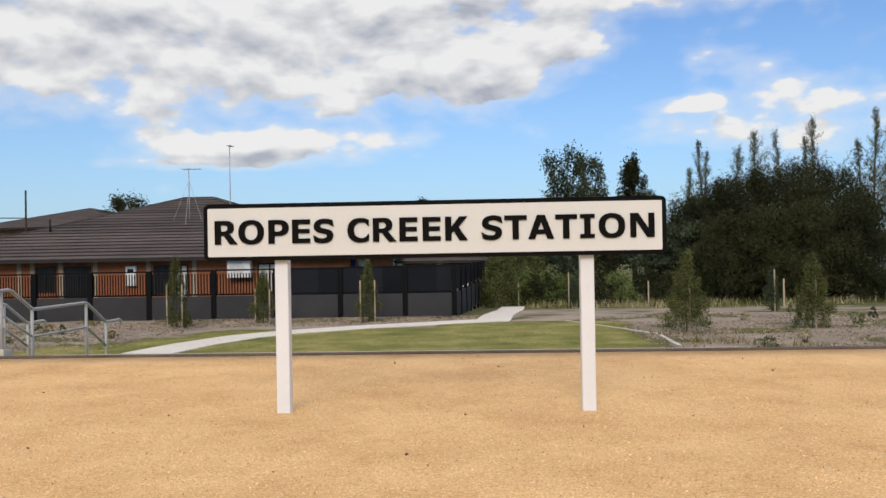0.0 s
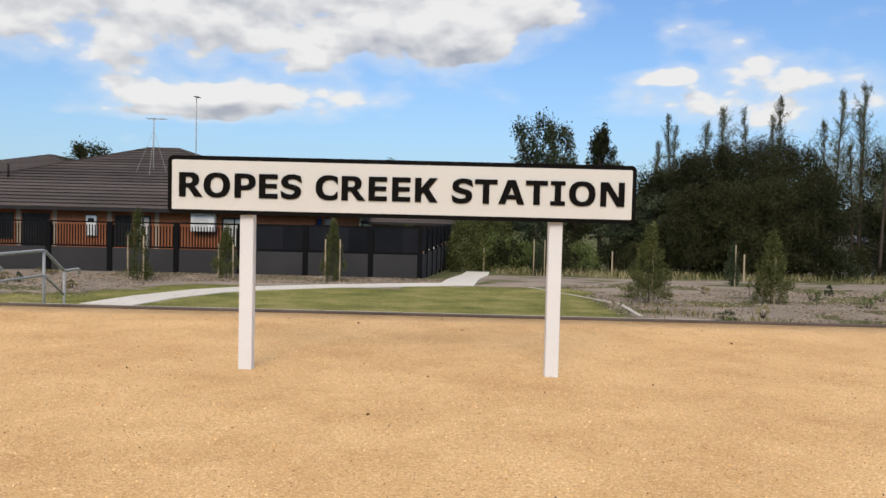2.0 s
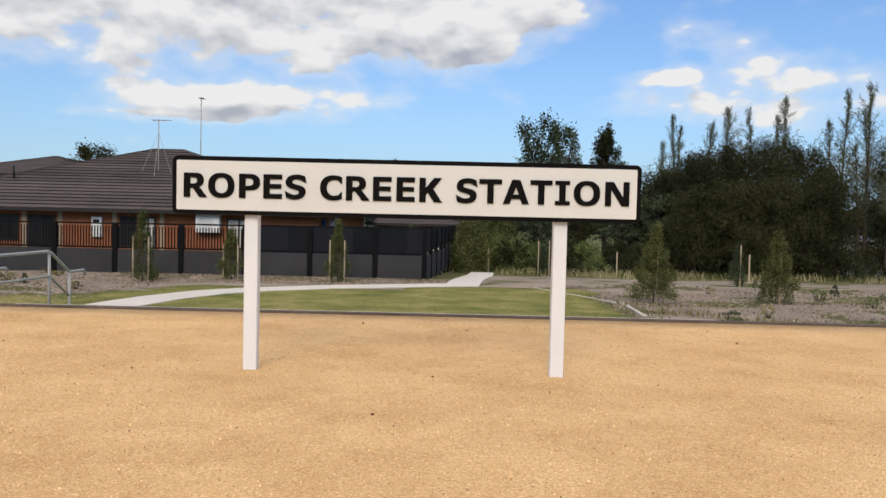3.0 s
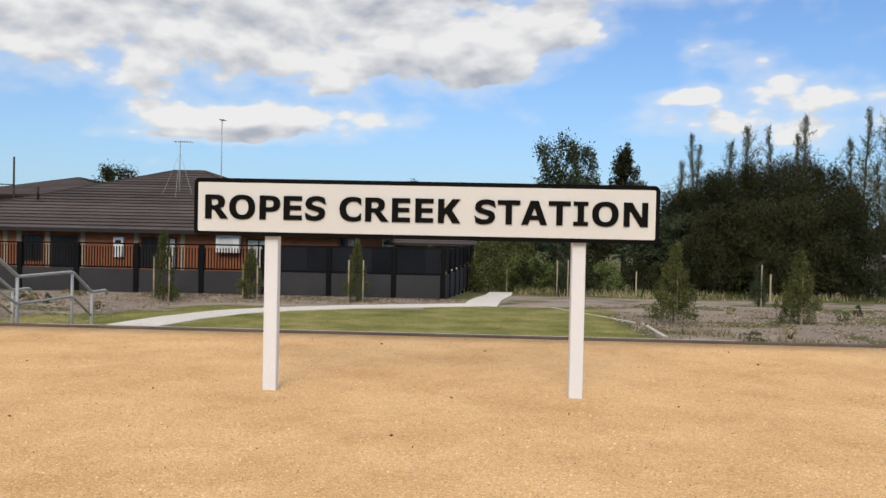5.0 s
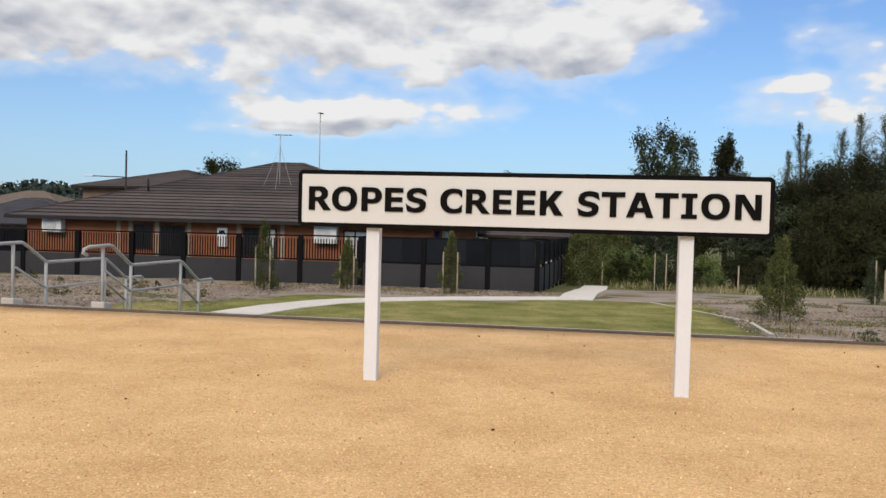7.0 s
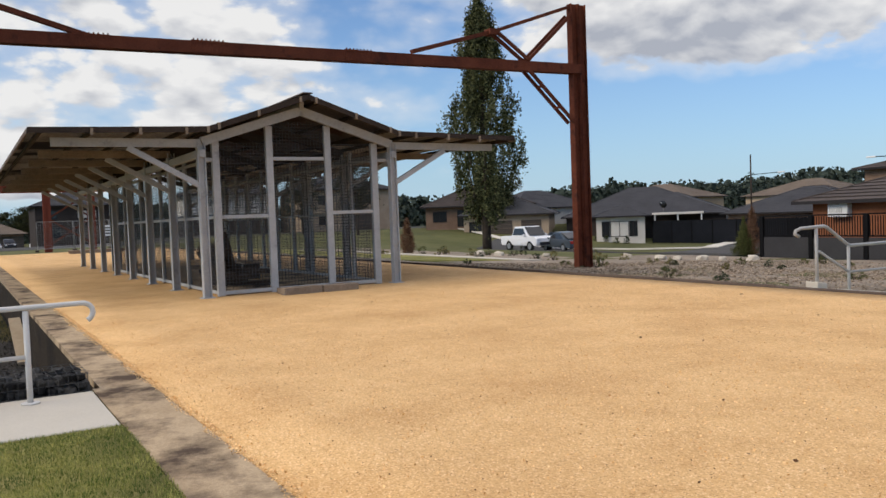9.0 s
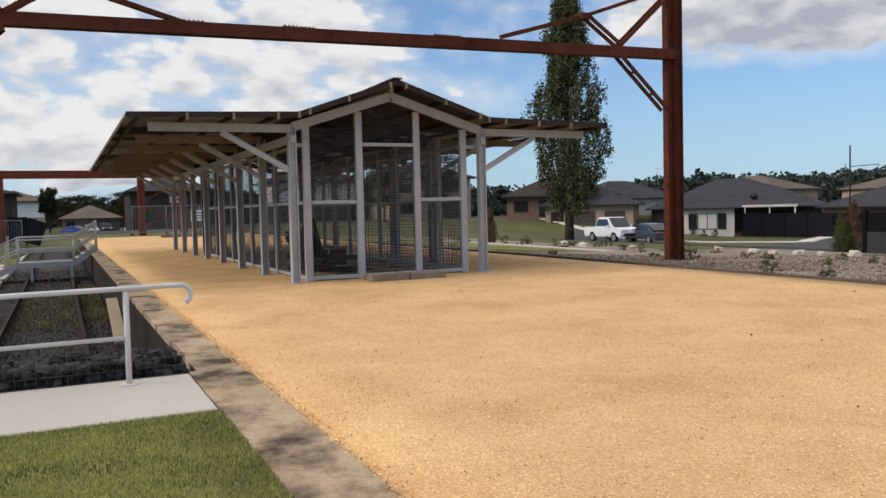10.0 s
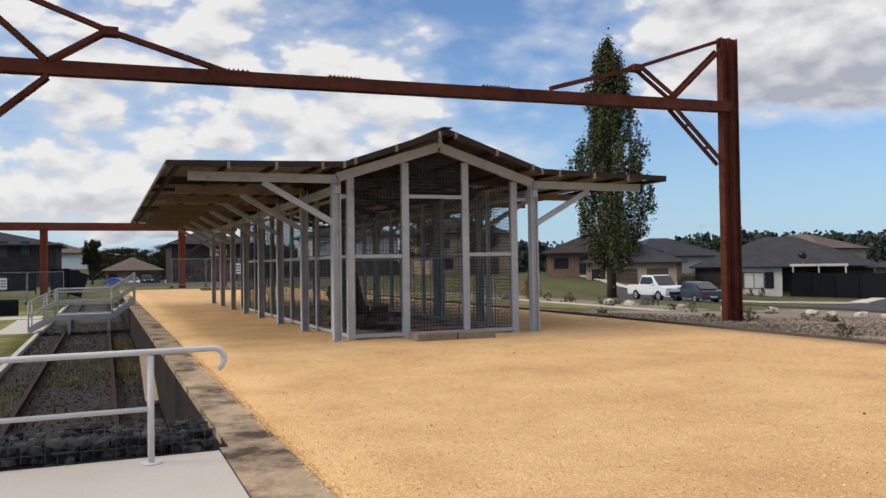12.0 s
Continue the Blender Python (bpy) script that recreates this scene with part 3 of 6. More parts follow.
# ---- the sign ----
def arc(cx, cz, rx, rz, a0, a1, n=12, p=2.3):
    """Points of a slightly squared oval from angle a0 to a1."""
    out = []
    for k in range(n + 1):
        a = radians(a0 + (a1 - a0) * k / n)
        c, d = math.cos(a), math.sin(a)
        out.append((cx + rx * math.copysign(abs(c) ** (2 / p), c), cz + rz * math.copysign(abs(d) ** (2 / p), d)))
    return out


def s_outline(w):
    """The letter S in cap heights: two smooth runs between its square ends."""
    over = [(0.845, 0.945), (0.70, 0.995), (0.50, 1.018), (0.27, 0.985), (0.10, 0.88), (0.03, 0.70), (0.07, 0.55), (0.20, 0.455), (0.40, 0.40), (0.55, 0.355), (0.60, 0.29), (0.55, 0.215), (0.42, 0.185), (0.25, 0.21), (0.0, 0.335)]
    out = []
    for run in (over, [(0.9 - x, 1 - z) for x, z in over]):
        for i in range(len(run) - 1):
            q = [run[max(i - 1, 0)], run[i], run[i + 1], run[min(i + 2, len(run) - 1)]]
            for k in range(3):
                u = k / 3
                out.append([0.5 * (2 * b + (c - a) * u + (2 * a - 5 * b + 4 * c - d) * u * u + (3 * b - a - 3 * c + d) * u ** 3) for a, b, c, d in zip(*q)])
        out.append(run[-1])
    return [[(x * w / 0.9, z) for x, z in out]]


def glyph(ch, w):
    """Outlines of a bold humanist capital of cap height 1 and width w."""
    s, b = 0.262, 0.198
    if ch == "E":
        return [[(0, 0), (w, 0), (w, b), (s, b), (s, 0.415), (w * 0.96, 0.415), (w * 0.96, 0.605), (s, 0.605), (s, 1 - b), (w, 1 - b), (w, 1), (0, 1)]]
    if ch == "T":
        return [[(0, 1), (0, 1 - b), (w / 2 - s / 2, 1 - b), (w / 2 - s / 2, 0), (w / 2 + s / 2, 0), (w / 2 + s / 2, 1 - b), (w, 1 - b), (w, 1)]]
    if ch == "I":
        c = w / 2
        return [[(0, 0), (w, 0), (w, 0.17), (c + s / 2, 0.17), (c + s / 2, 0.83), (w, 0.83), (w, 1), (0, 1), (0, 0.83), (c - s / 2, 0.83), (c - s / 2, 0.17), (0, 0.17)]]
    if ch == "N":
        return [[(0, 0), (0.245, 0), (0.245, 0.69), (w - 0.30, 0), (w, 0), (w, 1), (w - 0.245, 1), (w - 0.245, 0.36), (0.335, 1), (0, 1)]]
    if ch == "A":
        t, leg = 0.165, 0.275
        k = w / 2 - t
        return [[(0, 0), (leg, 0), (leg + k * 0.205, 0.205), (w - leg - k * 0.205, 0.205), (w - leg, 0), (w, 0), (w / 2 + t, 1), (w / 2 - t, 1)],
                [(leg + k * 0.39, 0.39), (w / 2, (w / 2 - leg) / k), (w - leg - k * 0.39, 0.39)]]
    if ch == "K":
        return [[(0, 0), (s, 0), (s, 0.295), (0.345, 0.40), (w - 0.335, 0), (w, 0), (0.57, 0.555), (w - 0.015, 1), (w - 0.345, 1), (s, 0.585), (s, 1), (0, 1)]]
    if ch == "P":
        return [[(0, 0), (s, 0), (s, 0.325)] + arc(w - 0.42, 0.6625, 0.42, 0.3375, -90, 90) + [(0, 1)], [(s, 0.51)] + arc(w - 0.44, 0.6625, 0.165, 0.1525, -90, 90) + [(s, 0.815)]]
    if ch == "R":
        return [[(0, 0), (s, 0), (s, 0.375), (0.375, 0.375), (w - 0.325, 0), (w, 0), (0.625, 0.445)] + arc(0.475, 0.705, 0.345, 0.295, -48, 90, 10) + [(0, 1)], [(s, 0.555)] + arc(0.40, 0.685, 0.15, 0.13, -90, 90) + [(s, 0.815)]]
    if ch == "O":
        return [arc(w / 2, 0.5, w / 2, 0.518, 0, 345, 23), arc(w / 2, 0.5, w / 2 - 0.272, 0.325, 0, 345, 23)]
    if ch == "C":
        return [arc(0.56, 0.5, 0.56, 0.518, 56, 304, 20) + [(w, 0.06), (w, 0.345)] + [(w - 0.03, 0.335)] + arc(0.60, 0.5, 0.325, 0.325, -62, -298, 16) + [(w - 0.03, 0.665), (w, 0.655), (w, 0.94)]]
    return s_outline(w)


def letter(parent, ch, x0, x1, z0, cap):
    """One raised black capital filling x0..x1."""
    cu = bpy.data.curves.new("letter", "CURVE")
    cu.dimensions, cu.fill_mode, cu.extrude = "2D", "BOTH", 0.006
    for line in glyph(ch, (x1 - x0) / cap):
        sp = cu.splines.new("POLY")
        sp.points.add(len(line) - 1)
        for q, (u, v) in zip(sp.points, line):
            q.co = (x0 + u * cap, z0 + v * cap, 0, 1)
        sp.use_cyclic_u = True
    ob = bpy.data.objects.new("letter", cu)
    me = bpy.data.meshes.new_from_object(ob)
    bpy.data.objects.remove(ob)
    me.transform(Matrix.Translation((0, -0.029, 0)) @ Matrix.Rotation(radians(90), 4, "X"))
    me.materials.clear()
    me.materials.append(SIGN_BLACK)
    o = new("letter", me)
    o.parent = parent
    return o


# each capital with its left and right edge on the board
LETTERS = (("R", -1.997, -1.787), ("O", -1.777, -1.541), ("P", -1.499, -1.311), ("E", -1.280, -1.113), ("S", -1.087, -0.895),
           ("C", -0.771, -0.574), ("R", -0.538, -0.322), ("E", -0.296, -0.131), ("E", -0.085, 0.079), ("K", 0.120, 0.324),
           ("S", 0.447, 0.640), ("T", 0.655, 0.858), ("A", 0.869, 1.101), ("T", 1.112, 1.308), ("I", 1.334, 1.465), ("O", 1.500, 1.736), ("N", 1.781, 1.996))


def rounded(bm, w, h, r, y0, y1, cx=0.0, cz=0.0):
    out = []
    for sx, sz, a0 in ((1, 1, 0), (-1, 1, 90), (-1, -1, 180), (1, -1, 270)):
        for k in range(5):
            a = radians(a0 + 22.5 * k)
            out.append((cx + sx * (w / 2 - r) + r * math.cos(a), cz + sz * (h / 2 - r) + r * math.sin(a)))
    f = [bm.verts.new((x, y0, z)) for x, z in out]
    b = [bm.verts.new((x, y1, z)) for x, z in out]
    bm.faces.new(f)
    bm.faces.new(b[::-1])
    for i in range(len(f)):
        bm.faces.new((f[i], b[i], b[(i + 1) % len(f)], f[(i + 1) % len(f)]))


def station_sign():
    t = thing("station_sign", (0, 7.4, 0), "long cream station name board with black lettering on two white posts", "sign")
    bm = B()
    rounded(bm, 4.21, 0.522, 0.05, -0.012, 0.045, 0, 1.674)
    part("border", bm, SIGN_BLACK, t, "black rounded border of the board")
    bm = B()
    rounded(bm, 4.13, 0.444, 0.012, -0.022, 0.0, 0, 1.673)
    board = part("board", bm, SIGN_WHITE, t, "cream painted board")
    for ch, x0, x1 in LETTERS:
        letter(board, ch, x0, x1, 1.565, 0.217)
    for x in (-1.404, 1.401):
        bm = B()
        box(bm, x - 0.062, x + 0.062, 0.046, 0.16, -0.3, 1.9, 0.006)
        part("post", bm, POST_WHITE, t, "square white painted post")


station_sign()


# ---- the shelter ----
def wire_panel(bm, o, u, v, w, h, gap=0.066, r=0.0038):
    """Woven wire over a rectangle from o along u and v."""
    o, u, v = Vector(o), Vector(u), Vector(v)
    n = u.cross(v)
    k = gap / 2
    while k < w:
        beam(bm, o + u * k, o + u * k + v * h, 2 * r, 2 * r, n)
        k += gap
    k = gap / 2
    while k < h:
        beam(bm, o + v * k + n * r, o + v * k + u * w + n * r, 2 * r, 2 * r, n)
        k += gap


def shelter():
    x_f, step, n = -15.75, 2.55, 8
    yl, yr, ym = 4.18, 8.22, 6.20
    t = thing("shelter", (0, 0, 0), "long steel shelter with wire mesh walls and spreading iron roof", "shelter")
    xs = [x_f - step * i for i in range(n)]
    S = SHELTER_STEEL

    def i_post(x, y, h, name="post", w=0.15):
        bm = B()
        box(bm, x - w / 2, x + w / 2, y - w / 2, y - w / 2 + 0.02, -0.2, h)
        box(bm, x - w / 2, x + w / 2, y + w / 2 - 0.02, y + w / 2, -0.2, h)
        box(bm, x - 0.012, x + 0.012, y - w / 2 + 0.02, y + w / 2 - 0.02, -0.2, h)
        box(bm, x - w * 0.8, x + w * 0.8, y - w * 0.8, y + w * 0.8, -0.2, 0.018)
        part(name, bm, S, t)

    def bar(name, a, b, w, h, m=S, label=""):
        bm = B()
        beam(bm, a, b, w, h)
        part(name, bm, m, t, label)

    for i, x in enumerate(xs):
        for y, s in ((yl, -1), (yr, 1)):
            i_post(x, y, 2.95)
            out = y + s * 2.56
            # old: frames behind the first, darker in colour to stand in for roof shade
            old = i > 0
            bar("awning_beam", (x, y, 2.93), (x, out, 2.92), 0.09, 0.15, TIMBER if old else S, "inner awning beam in a darker tone for roof shade" if old else "")
            bar("brace", (x, y + s * 0.05, 2.14), (x, y + s * 1.3, 2.84), 0.08, 0.10)
            bar("rafter", (x, y - s * 0.02, 2.96), (x, ym, 3.60), 0.09, 0.17, DARK_TIMBER if old else S, "inner rafter in a dark tone for roof shade" if old else "")
    for y, s in ((yl, -1), (yr, 1)):
        bar("wall_plate", (x_f + 0.1, y, 2.74), (xs[-1], y, 2.74), 0.10, 0.14)
        for k, d in enumerate((0.35, 1.15, 1.95, 2.75)):
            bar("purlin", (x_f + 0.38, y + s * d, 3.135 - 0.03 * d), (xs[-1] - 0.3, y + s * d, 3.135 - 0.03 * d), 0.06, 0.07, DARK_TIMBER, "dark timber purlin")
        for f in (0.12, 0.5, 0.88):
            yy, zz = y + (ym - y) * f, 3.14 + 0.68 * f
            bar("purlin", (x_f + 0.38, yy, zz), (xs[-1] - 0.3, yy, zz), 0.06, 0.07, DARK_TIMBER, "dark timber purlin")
    bar("ridge_beam", (x_f + 0.1, ym, 3.70), (xs[-1], ym, 3.70), 0.08, 0.14)

    def corrugated(ya, za, yb, zb, name, mats):
        """Roof in sheets 0.8 m wide, waves running from a to b."""
        x = x_f + 0.45
        while x > xs[-1] - 0.4:
            bm = B()
            m = 17
            lift = random.uniform(0, 0.008)
            rows = []
            for j in range(m):
                xx = x - 0.83 * j / (m - 1)
                w = 0.011 * math.sin(j * 2 * math.pi / 4)
                rows.append([bm.verts.new((xx, y, z + w + lift)) for y, z in ((ya, za), (yb, zb))])
            for p, q in zip(rows, rows[1:]):
                bm.faces.new((p[0], p[1], q[1], q[0])).smooth = True
            bmesh.ops.solidify(bm, geom=bm.faces[:], thickness=0.004)
            part(name, bm, mats, t, "weathered corrugated iron sheet")
            x -= 0.8

    corrugated(1.25, 3.105, 4.32, 3.195, "awning_sheet", TIN_UNDER)
    corrugated(11.12, 3.125, 8.08, 3.195, "awning_sheet", TIN_UNDER)
    corrugated(4.22, 3.19, 6.20, 3.875, "roof_sheet", IRON_ROOF)
    corrugated(8.18, 3.19, 6.20, 3.875, "roof_sheet", IRON_ROOF)
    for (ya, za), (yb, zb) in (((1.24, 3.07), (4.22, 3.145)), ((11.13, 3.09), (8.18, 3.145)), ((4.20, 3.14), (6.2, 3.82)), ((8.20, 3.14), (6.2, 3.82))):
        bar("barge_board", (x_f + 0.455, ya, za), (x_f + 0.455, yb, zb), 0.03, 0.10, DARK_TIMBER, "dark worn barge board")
    for y in (1.24, 11.13):
        bar("eave_board", (x_f + 0.45, y, 3.06), (xs[-1] - 0.35, y, 3.06), 0.03, 0.07, IRON_ROOF, "rusty eave flashing")
    for y, s in ((yl, -1), (yr, 1)):
        for yy, zz in [(y + s * d, 3.12 - 0.03 * d) for d in (0.35, 1.15, 1.95)] + [(y + (ym - y) * f, 3.13 + 0.68 * f) for f in (0.02, 0.12, 0.5, 0.92)]:
            bm = B()
            box(bm, x_f + 0.40, x_f + 0.50, yy - 0.022, yy + 0.022, zz - 0.06, zz + 0.06)
            part("purlin_end", bm, TIMBER, t, "pale sawn purlin end")
    bm = B()
    beam(bm, (x_f + 0.45, ym, 3.90), (xs[-1] - 0.35, ym, 3.89), 0.20, 0.02)
    part("ridge_cap", bm, IRON_ROOF, t, "rusty ridge capping")

    # end wall of mesh
    xe = x_f - 0.16
    ys = (4.49, 5.56, 6.80, 7.86)
    tops = [2.99, 3.30, 3.33, 2.99]
    for y, h in zip(ys, tops):
        bm = B()
        box(bm, xe - 0.05, xe + 0.05, y - 0.07, y + 0.07, 0.0, h, 0.006)
        part("mullion", bm, S, t)
    for a, b, zs in ((0, 1, (0.06, 1.53)), (1, 2, (0.06, 2.66)), (2, 3, (0.06, 1.55))):
        for z in zs:
            bm = B()
            box(bm, xe - 0.03, xe + 0.03, ys[a] + 0.07, ys[b] - 0.07, z - 0.035, z + 0.035, 0.004)
            part("mesh_rail", bm, S, t)
    for a, b in ((0, 1), (1, 2), (2, 3)):
        bm = B()
        top = min(tops[a], tops[b]) - 0.02 + (0.12 if a == 1 else 0)
        wire_panel(bm, (xe, ys[a] + 0.07, 0.09), (0, 1, 0), (0, 0, 1), ys[b] - ys[a] - 0.14, top - 0.09)
        part("wire_mesh", bm, WIRE, t, "dark woven wire mesh")
    for y in (yl + 0.075, yr - 0.075):
        s = 1 if y < ym else -1
        bm = B()
        box(bm, xe - 0.03, xe + 0.03, min(y, ys[0 if s > 0 else 3] - s * 0.07), max(y, ys[0 if s > 0 else 3] - s * 0.07), 2.60, 2.67)
        part("mesh_rail", bm, S, t)
    # side walls of mesh
    for y in (yl + 0.32, yr - 0.32):
        for i in range(5):
            xa, xb = xs[i] - 0.16, xs[i + 1] - 0.16
            for q in ((xa + xb) / 2, xb):
                bm = B()
                box(bm, q - 0.04, q + 0.04, y - 0.04, y + 0.04, 0, 2.9)
                part("mullion", bm, S, t)
            for z in (0.06, 1.53, 2.66):
                bm = B()
                box(bm, xb, xa, y - 0.025, y + 0.025, z - 0.03, z + 0.03)
                part("mesh_rail", bm, S, t)
            bm = B()
            wire_panel(bm, (xb, y, 0.09), (1, 0, 0), (0, 0, 1), xa - xb, 2.75, 0.066, 0.0032)
            part("wire_mesh", bm, WIRE, t, "dark woven wire mesh")
    xb = xs[5] - 0.16
    for y in (4.5, 5.5, 6.9, 7.9):
        bm = B()
        box(bm, xb - 0.04, xb + 0.04, y - 0.05, y + 0.05, 0, 2.95)
        part("mullion", bm, S, t)
    bm = B()
    wire_panel(bm, (xb, 4.5, 0.09), (0, 1, 0), (0, 0, 1), 3.4, 2.75, 0.1, 0.003)
    part("wire_mesh", bm, WIRE, t, "dark woven wire mesh")
    bm = B()
    box(bm, xs[5] - 0.1, x_f - 0.2, yl + 0.35, yr - 0.35, -0.05, 0.03, 0.01)
    whole("shelter_floor", bm, CONCRETE_OLD, "worn concrete slab inside the mesh shelter", "slab", kind="structure")


shelter()


def leaning_timbers():
    t = thing("timber_pile", (-18.2, 5.15, 0.03), "pile of old dark splintered timbers leaning inside the shelter", "timber pile")
    rng = random.Random(5)
    for k in range(16):
        a = Vector((rng.uniform(-0.7, 0.7), rng.uniform(-0.25, 0.5), 0.05))
        b = Vector((rng.uniform(-0.35, 0.35), rng.uniform(-0.45, 0.05), rng.uniform(0.7, 1.35)))
        bm = B()
        beam(bm, a, b, rng.uniform(0.08, 0.16), rng.uniform(0.06, 0.14))
        part("timber", bm, DARK_TIMBER, t)
    for k in range(6):
        bm = B()
        beam(bm, (rng.uniform(-1, -0.6), rng.uniform(-0.4, 0.8), 0.06 + 0.05 * k), (rng.uniform(0.6, 1.1), rng.uniform(-0.4, 0.8), 0.06 + 0.05 * k), 0.2, 0.1)
        part("timber", bm, DARK_TIMBER, t)


leaning_timbers()


def bench(x, y):
    t = thing("bench", (x, y, 0.03), "low dark timber bench inside the shelter", "bench")
    for k in range(3):
        bm = B()
        box(bm, -0.9, 0.9, -0.22 + 0.15 * k, -0.09 + 0.15 * k, 0.38, 0.42, 0.005)
        part("slat", bm, TIMBER, t)
    for s in (-0.75, 0.75):
        bm = B()
        box(bm, s - 0.04, s + 0.04, -0.2, 0.2, 0, 0.38)
        part("leg", bm, DARK_TIMBER, t)


bench(-20.5, 6.3)


def door_step():
    t = thing("timber_step", (-15.1, 6.15, 0.0), "weathered timber sleepers forming a step at the mesh door", "step")
    for x0, x1, y0, y1, z in ((-0.12, 0.12, -0.72, 0.05, 0.14), (-0.1, 0.13, 0.08, 0.82, 0.13), (-0.5, -0.14, -0.66, -0.42, 0.11), (-0.45, -0.13, 0.5, 0.78, 0.11)):
        bm = B()
        box(bm, x0, x1, y0, y1, -0.02, z, 0.012)
        part("sleeper", bm, TIMBER, t)


door_step()


# ---- rusty gantries ----
def gantry(x, y_a, y_b, top_a, top_b, z_a, z_b):
    t = thing("gantry", (x, 0, 0), "rusty red steel overhead wiring gantry spanning the platform and shelter", "gantry", "gantries")
    for y, s, zb, top in ((y_a, 1, z_a, top_a), (y_b, -1, z_b, top_b)):
        for dy in (-0.152, 0.152):
            bm = B()
            box(bm, -0.12, 0.12, y + dy - 0.132, y + dy - 0.114, -1.3, top)
            box(bm, -0.12, 0.12, y + dy + 0.114, y + dy + 0.132, -1.3, top)
            box(bm, -0.015, 0.015, y + dy - 0.114, y + dy + 0.114, -1.3, top)
            part("column_channel", bm, RUST, t, "rusty steel channel of the column")
        for z in (0.55, 1.55, 2.55, 3.55, zb - 0.35, zb + 0.35, top - 0.12):
            bm = B()
            box(bm, -0.10, -0.02, y - 0.021, y + 0.021, z - 0.09, z + 0.09)
            part("batten_plate", bm, RUST, t)
        for dx in (-0.14, 0.14):
            for a, b in (((y + s * 2.0, zb - 0.15), (y + s * 0.32, zb - 1.66)), ((y + s * 2.0, zb + 0.15), (y + s * 0.32, top - 0.36)), ((y + s * 2.0, zb + 0.15), (y + s * 3.1, zb + 0.88))):
                bm = B()
                beam(bm, (dx, *a), (dx, *b), 0.06, 0.10)
                part("strut", bm, RUST, t)
        for k in (0.3, 0.7):
            bm = B()
            beam(bm, (-0.14, y + s * (2.0 - 1.68 * k), zb - 0.15 - 1.51 * k), (0.14, y + s * (2.0 - 1.68 * k), zb - 0.15 - 1.51 * k), 0.07, 0.07)
            part("spacer", bm, RUST, t)
        bm = B()
        beam(bm, (0, y + s * 0.3, top - 0.10), (0, y + s * 3.2, zb + 0.90), 0.14, 0.10)
        beam(bm, (0, y + s * 3.2, zb + 0.90), (0, y + s * 5.9, zb + 0.14), 0.14, 0.11)
        part("top_chord", bm, RUST, t)
        bm = B()
        box(bm, -0.16, 0.16, y + s * 3.2 - 0.16, y + s * 3.2 + 0.16, zb + 0.80, zb + 0.97)
        part("gusset", bm, RUST, t)
    a, b = Vector((0, y_a, z_a)), Vector((0, y_b, z_b))
    bm = B()
    beam(bm, a, b, 0.29, 0.29)
    part("cross_beam", bm, RUST, t, "rusty riveted box section cross beam")
    bolt = B()
    box(bolt, 0, 0.022, -0.018, 0.018, -0.018, 0.018, 0.004)
    bolt = link_mesh(bolt, "bolt", RUST)
    for y in (2.95, 5.55, 9.5):
        z = z_a + (z_b - z_a) * (y - y_a) / (y_b - y_a)
        bm = B()
        box(bm, 0.146, 0.160, y - 0.40, y + 0.40, z - 0.155, z + 0.155)
        box(bm, -0.15, 0.146, y - 0.40, y + 0.40, z + 0.147, z + 0.160)
        pl = part("splice_plate", bm, RUST, t)
        for k in range(8):
            for dz in (-0.11, 0.11):
                piece("bolt", bolt, pl, Matrix.Translation((0.160, y - 0.35 + 0.1 * k, z + dz)))
            piece("bolt", bolt, pl, Matrix.Translation((0.12, y - 0.35 + 0.1 * k, z + 0.175)))
    return t


gantry(-20.0, -2.74, 17.05, 7.55, 7.80, 5.50, 5.80)


def far_gantry(x):
    t = thing("gantry", (x, 0, 0), "heavy rusty red steel portal beyond the platform end", "gantry", "gantries")
    for y in (-3.7, 5.85, 8.9):
        bm = B()
        box(bm, -0.2, 0.2, y - 0.26, y - 0.06, -1.0, 4.3)
        box(bm, -0.2, 0.2, y + 0.06, y + 0.26, -1.0, 4.3)
        box(bm, -0.15, 0.15, y - 0.06, y + 0.06, -1.0, 4.3)
        part("column", bm, RUST_RED, t)
    bm = B()
    box(bm, -0.2, 0.2, -16, 10, 4.22, 4.80, 0.02)
    part("cross_beam", bm, RUST_RED, t)
    for a, b in (((5.9, 0.3), (8.9, 2.3)), ((8.9, 0.3), (5.9, 2.3)), ((5.9, 2.3), (8.9, 4.2)), ((8.9, 2.3), (5.9, 4.2))):
        bm = B()
        beam(bm, (0.1, *a), (0.1, *b), 0.09, 0.12)
        part("strut", bm, RUST, t)


far_gantry(-67)


# ---- rails, gabion, stairs ----
def landing_handrail():
    t = thing("handrail", (-7.40, 0, 0.02), "pale galvanised tube handrail with a curled end on the landing", "handrail")
    for y in (0.60, -1.6, -3.8):
        bm = B()
        tube(bm, [(0, y, 0), (0, y, 0.74)], 0.0225, 10)
        post = part("post", bm, WHITE_RAIL, t)
        bm = B()
        tube(bm, [(0, y, 0), (0, y, 0.012)], 0.07, 12)
        part("base_plate", bm, WHITE_RAIL, t)
    bm = B()
    pts = [(0, -6.0, 0.72), (0, 1.02, 0.77)]
    pts += [(0, 1.02 + 0.075 * math.sin(a), 0.77 - 0.075 * (1 - math.cos(a))) for a in [0.27 * q for q in range(1, 11)]]
    tube(bm, pts, 0.0215, 10)
    part("top_rail", bm, WHITE_RAIL, t)
    bm = B()
    tube(bm, [(0, -6.0, 0.33), (0, 0.58, 0.375)], 0.0175, 10)
    part("mid_rail", bm, WHITE_RAIL, t)


landing_handrail()


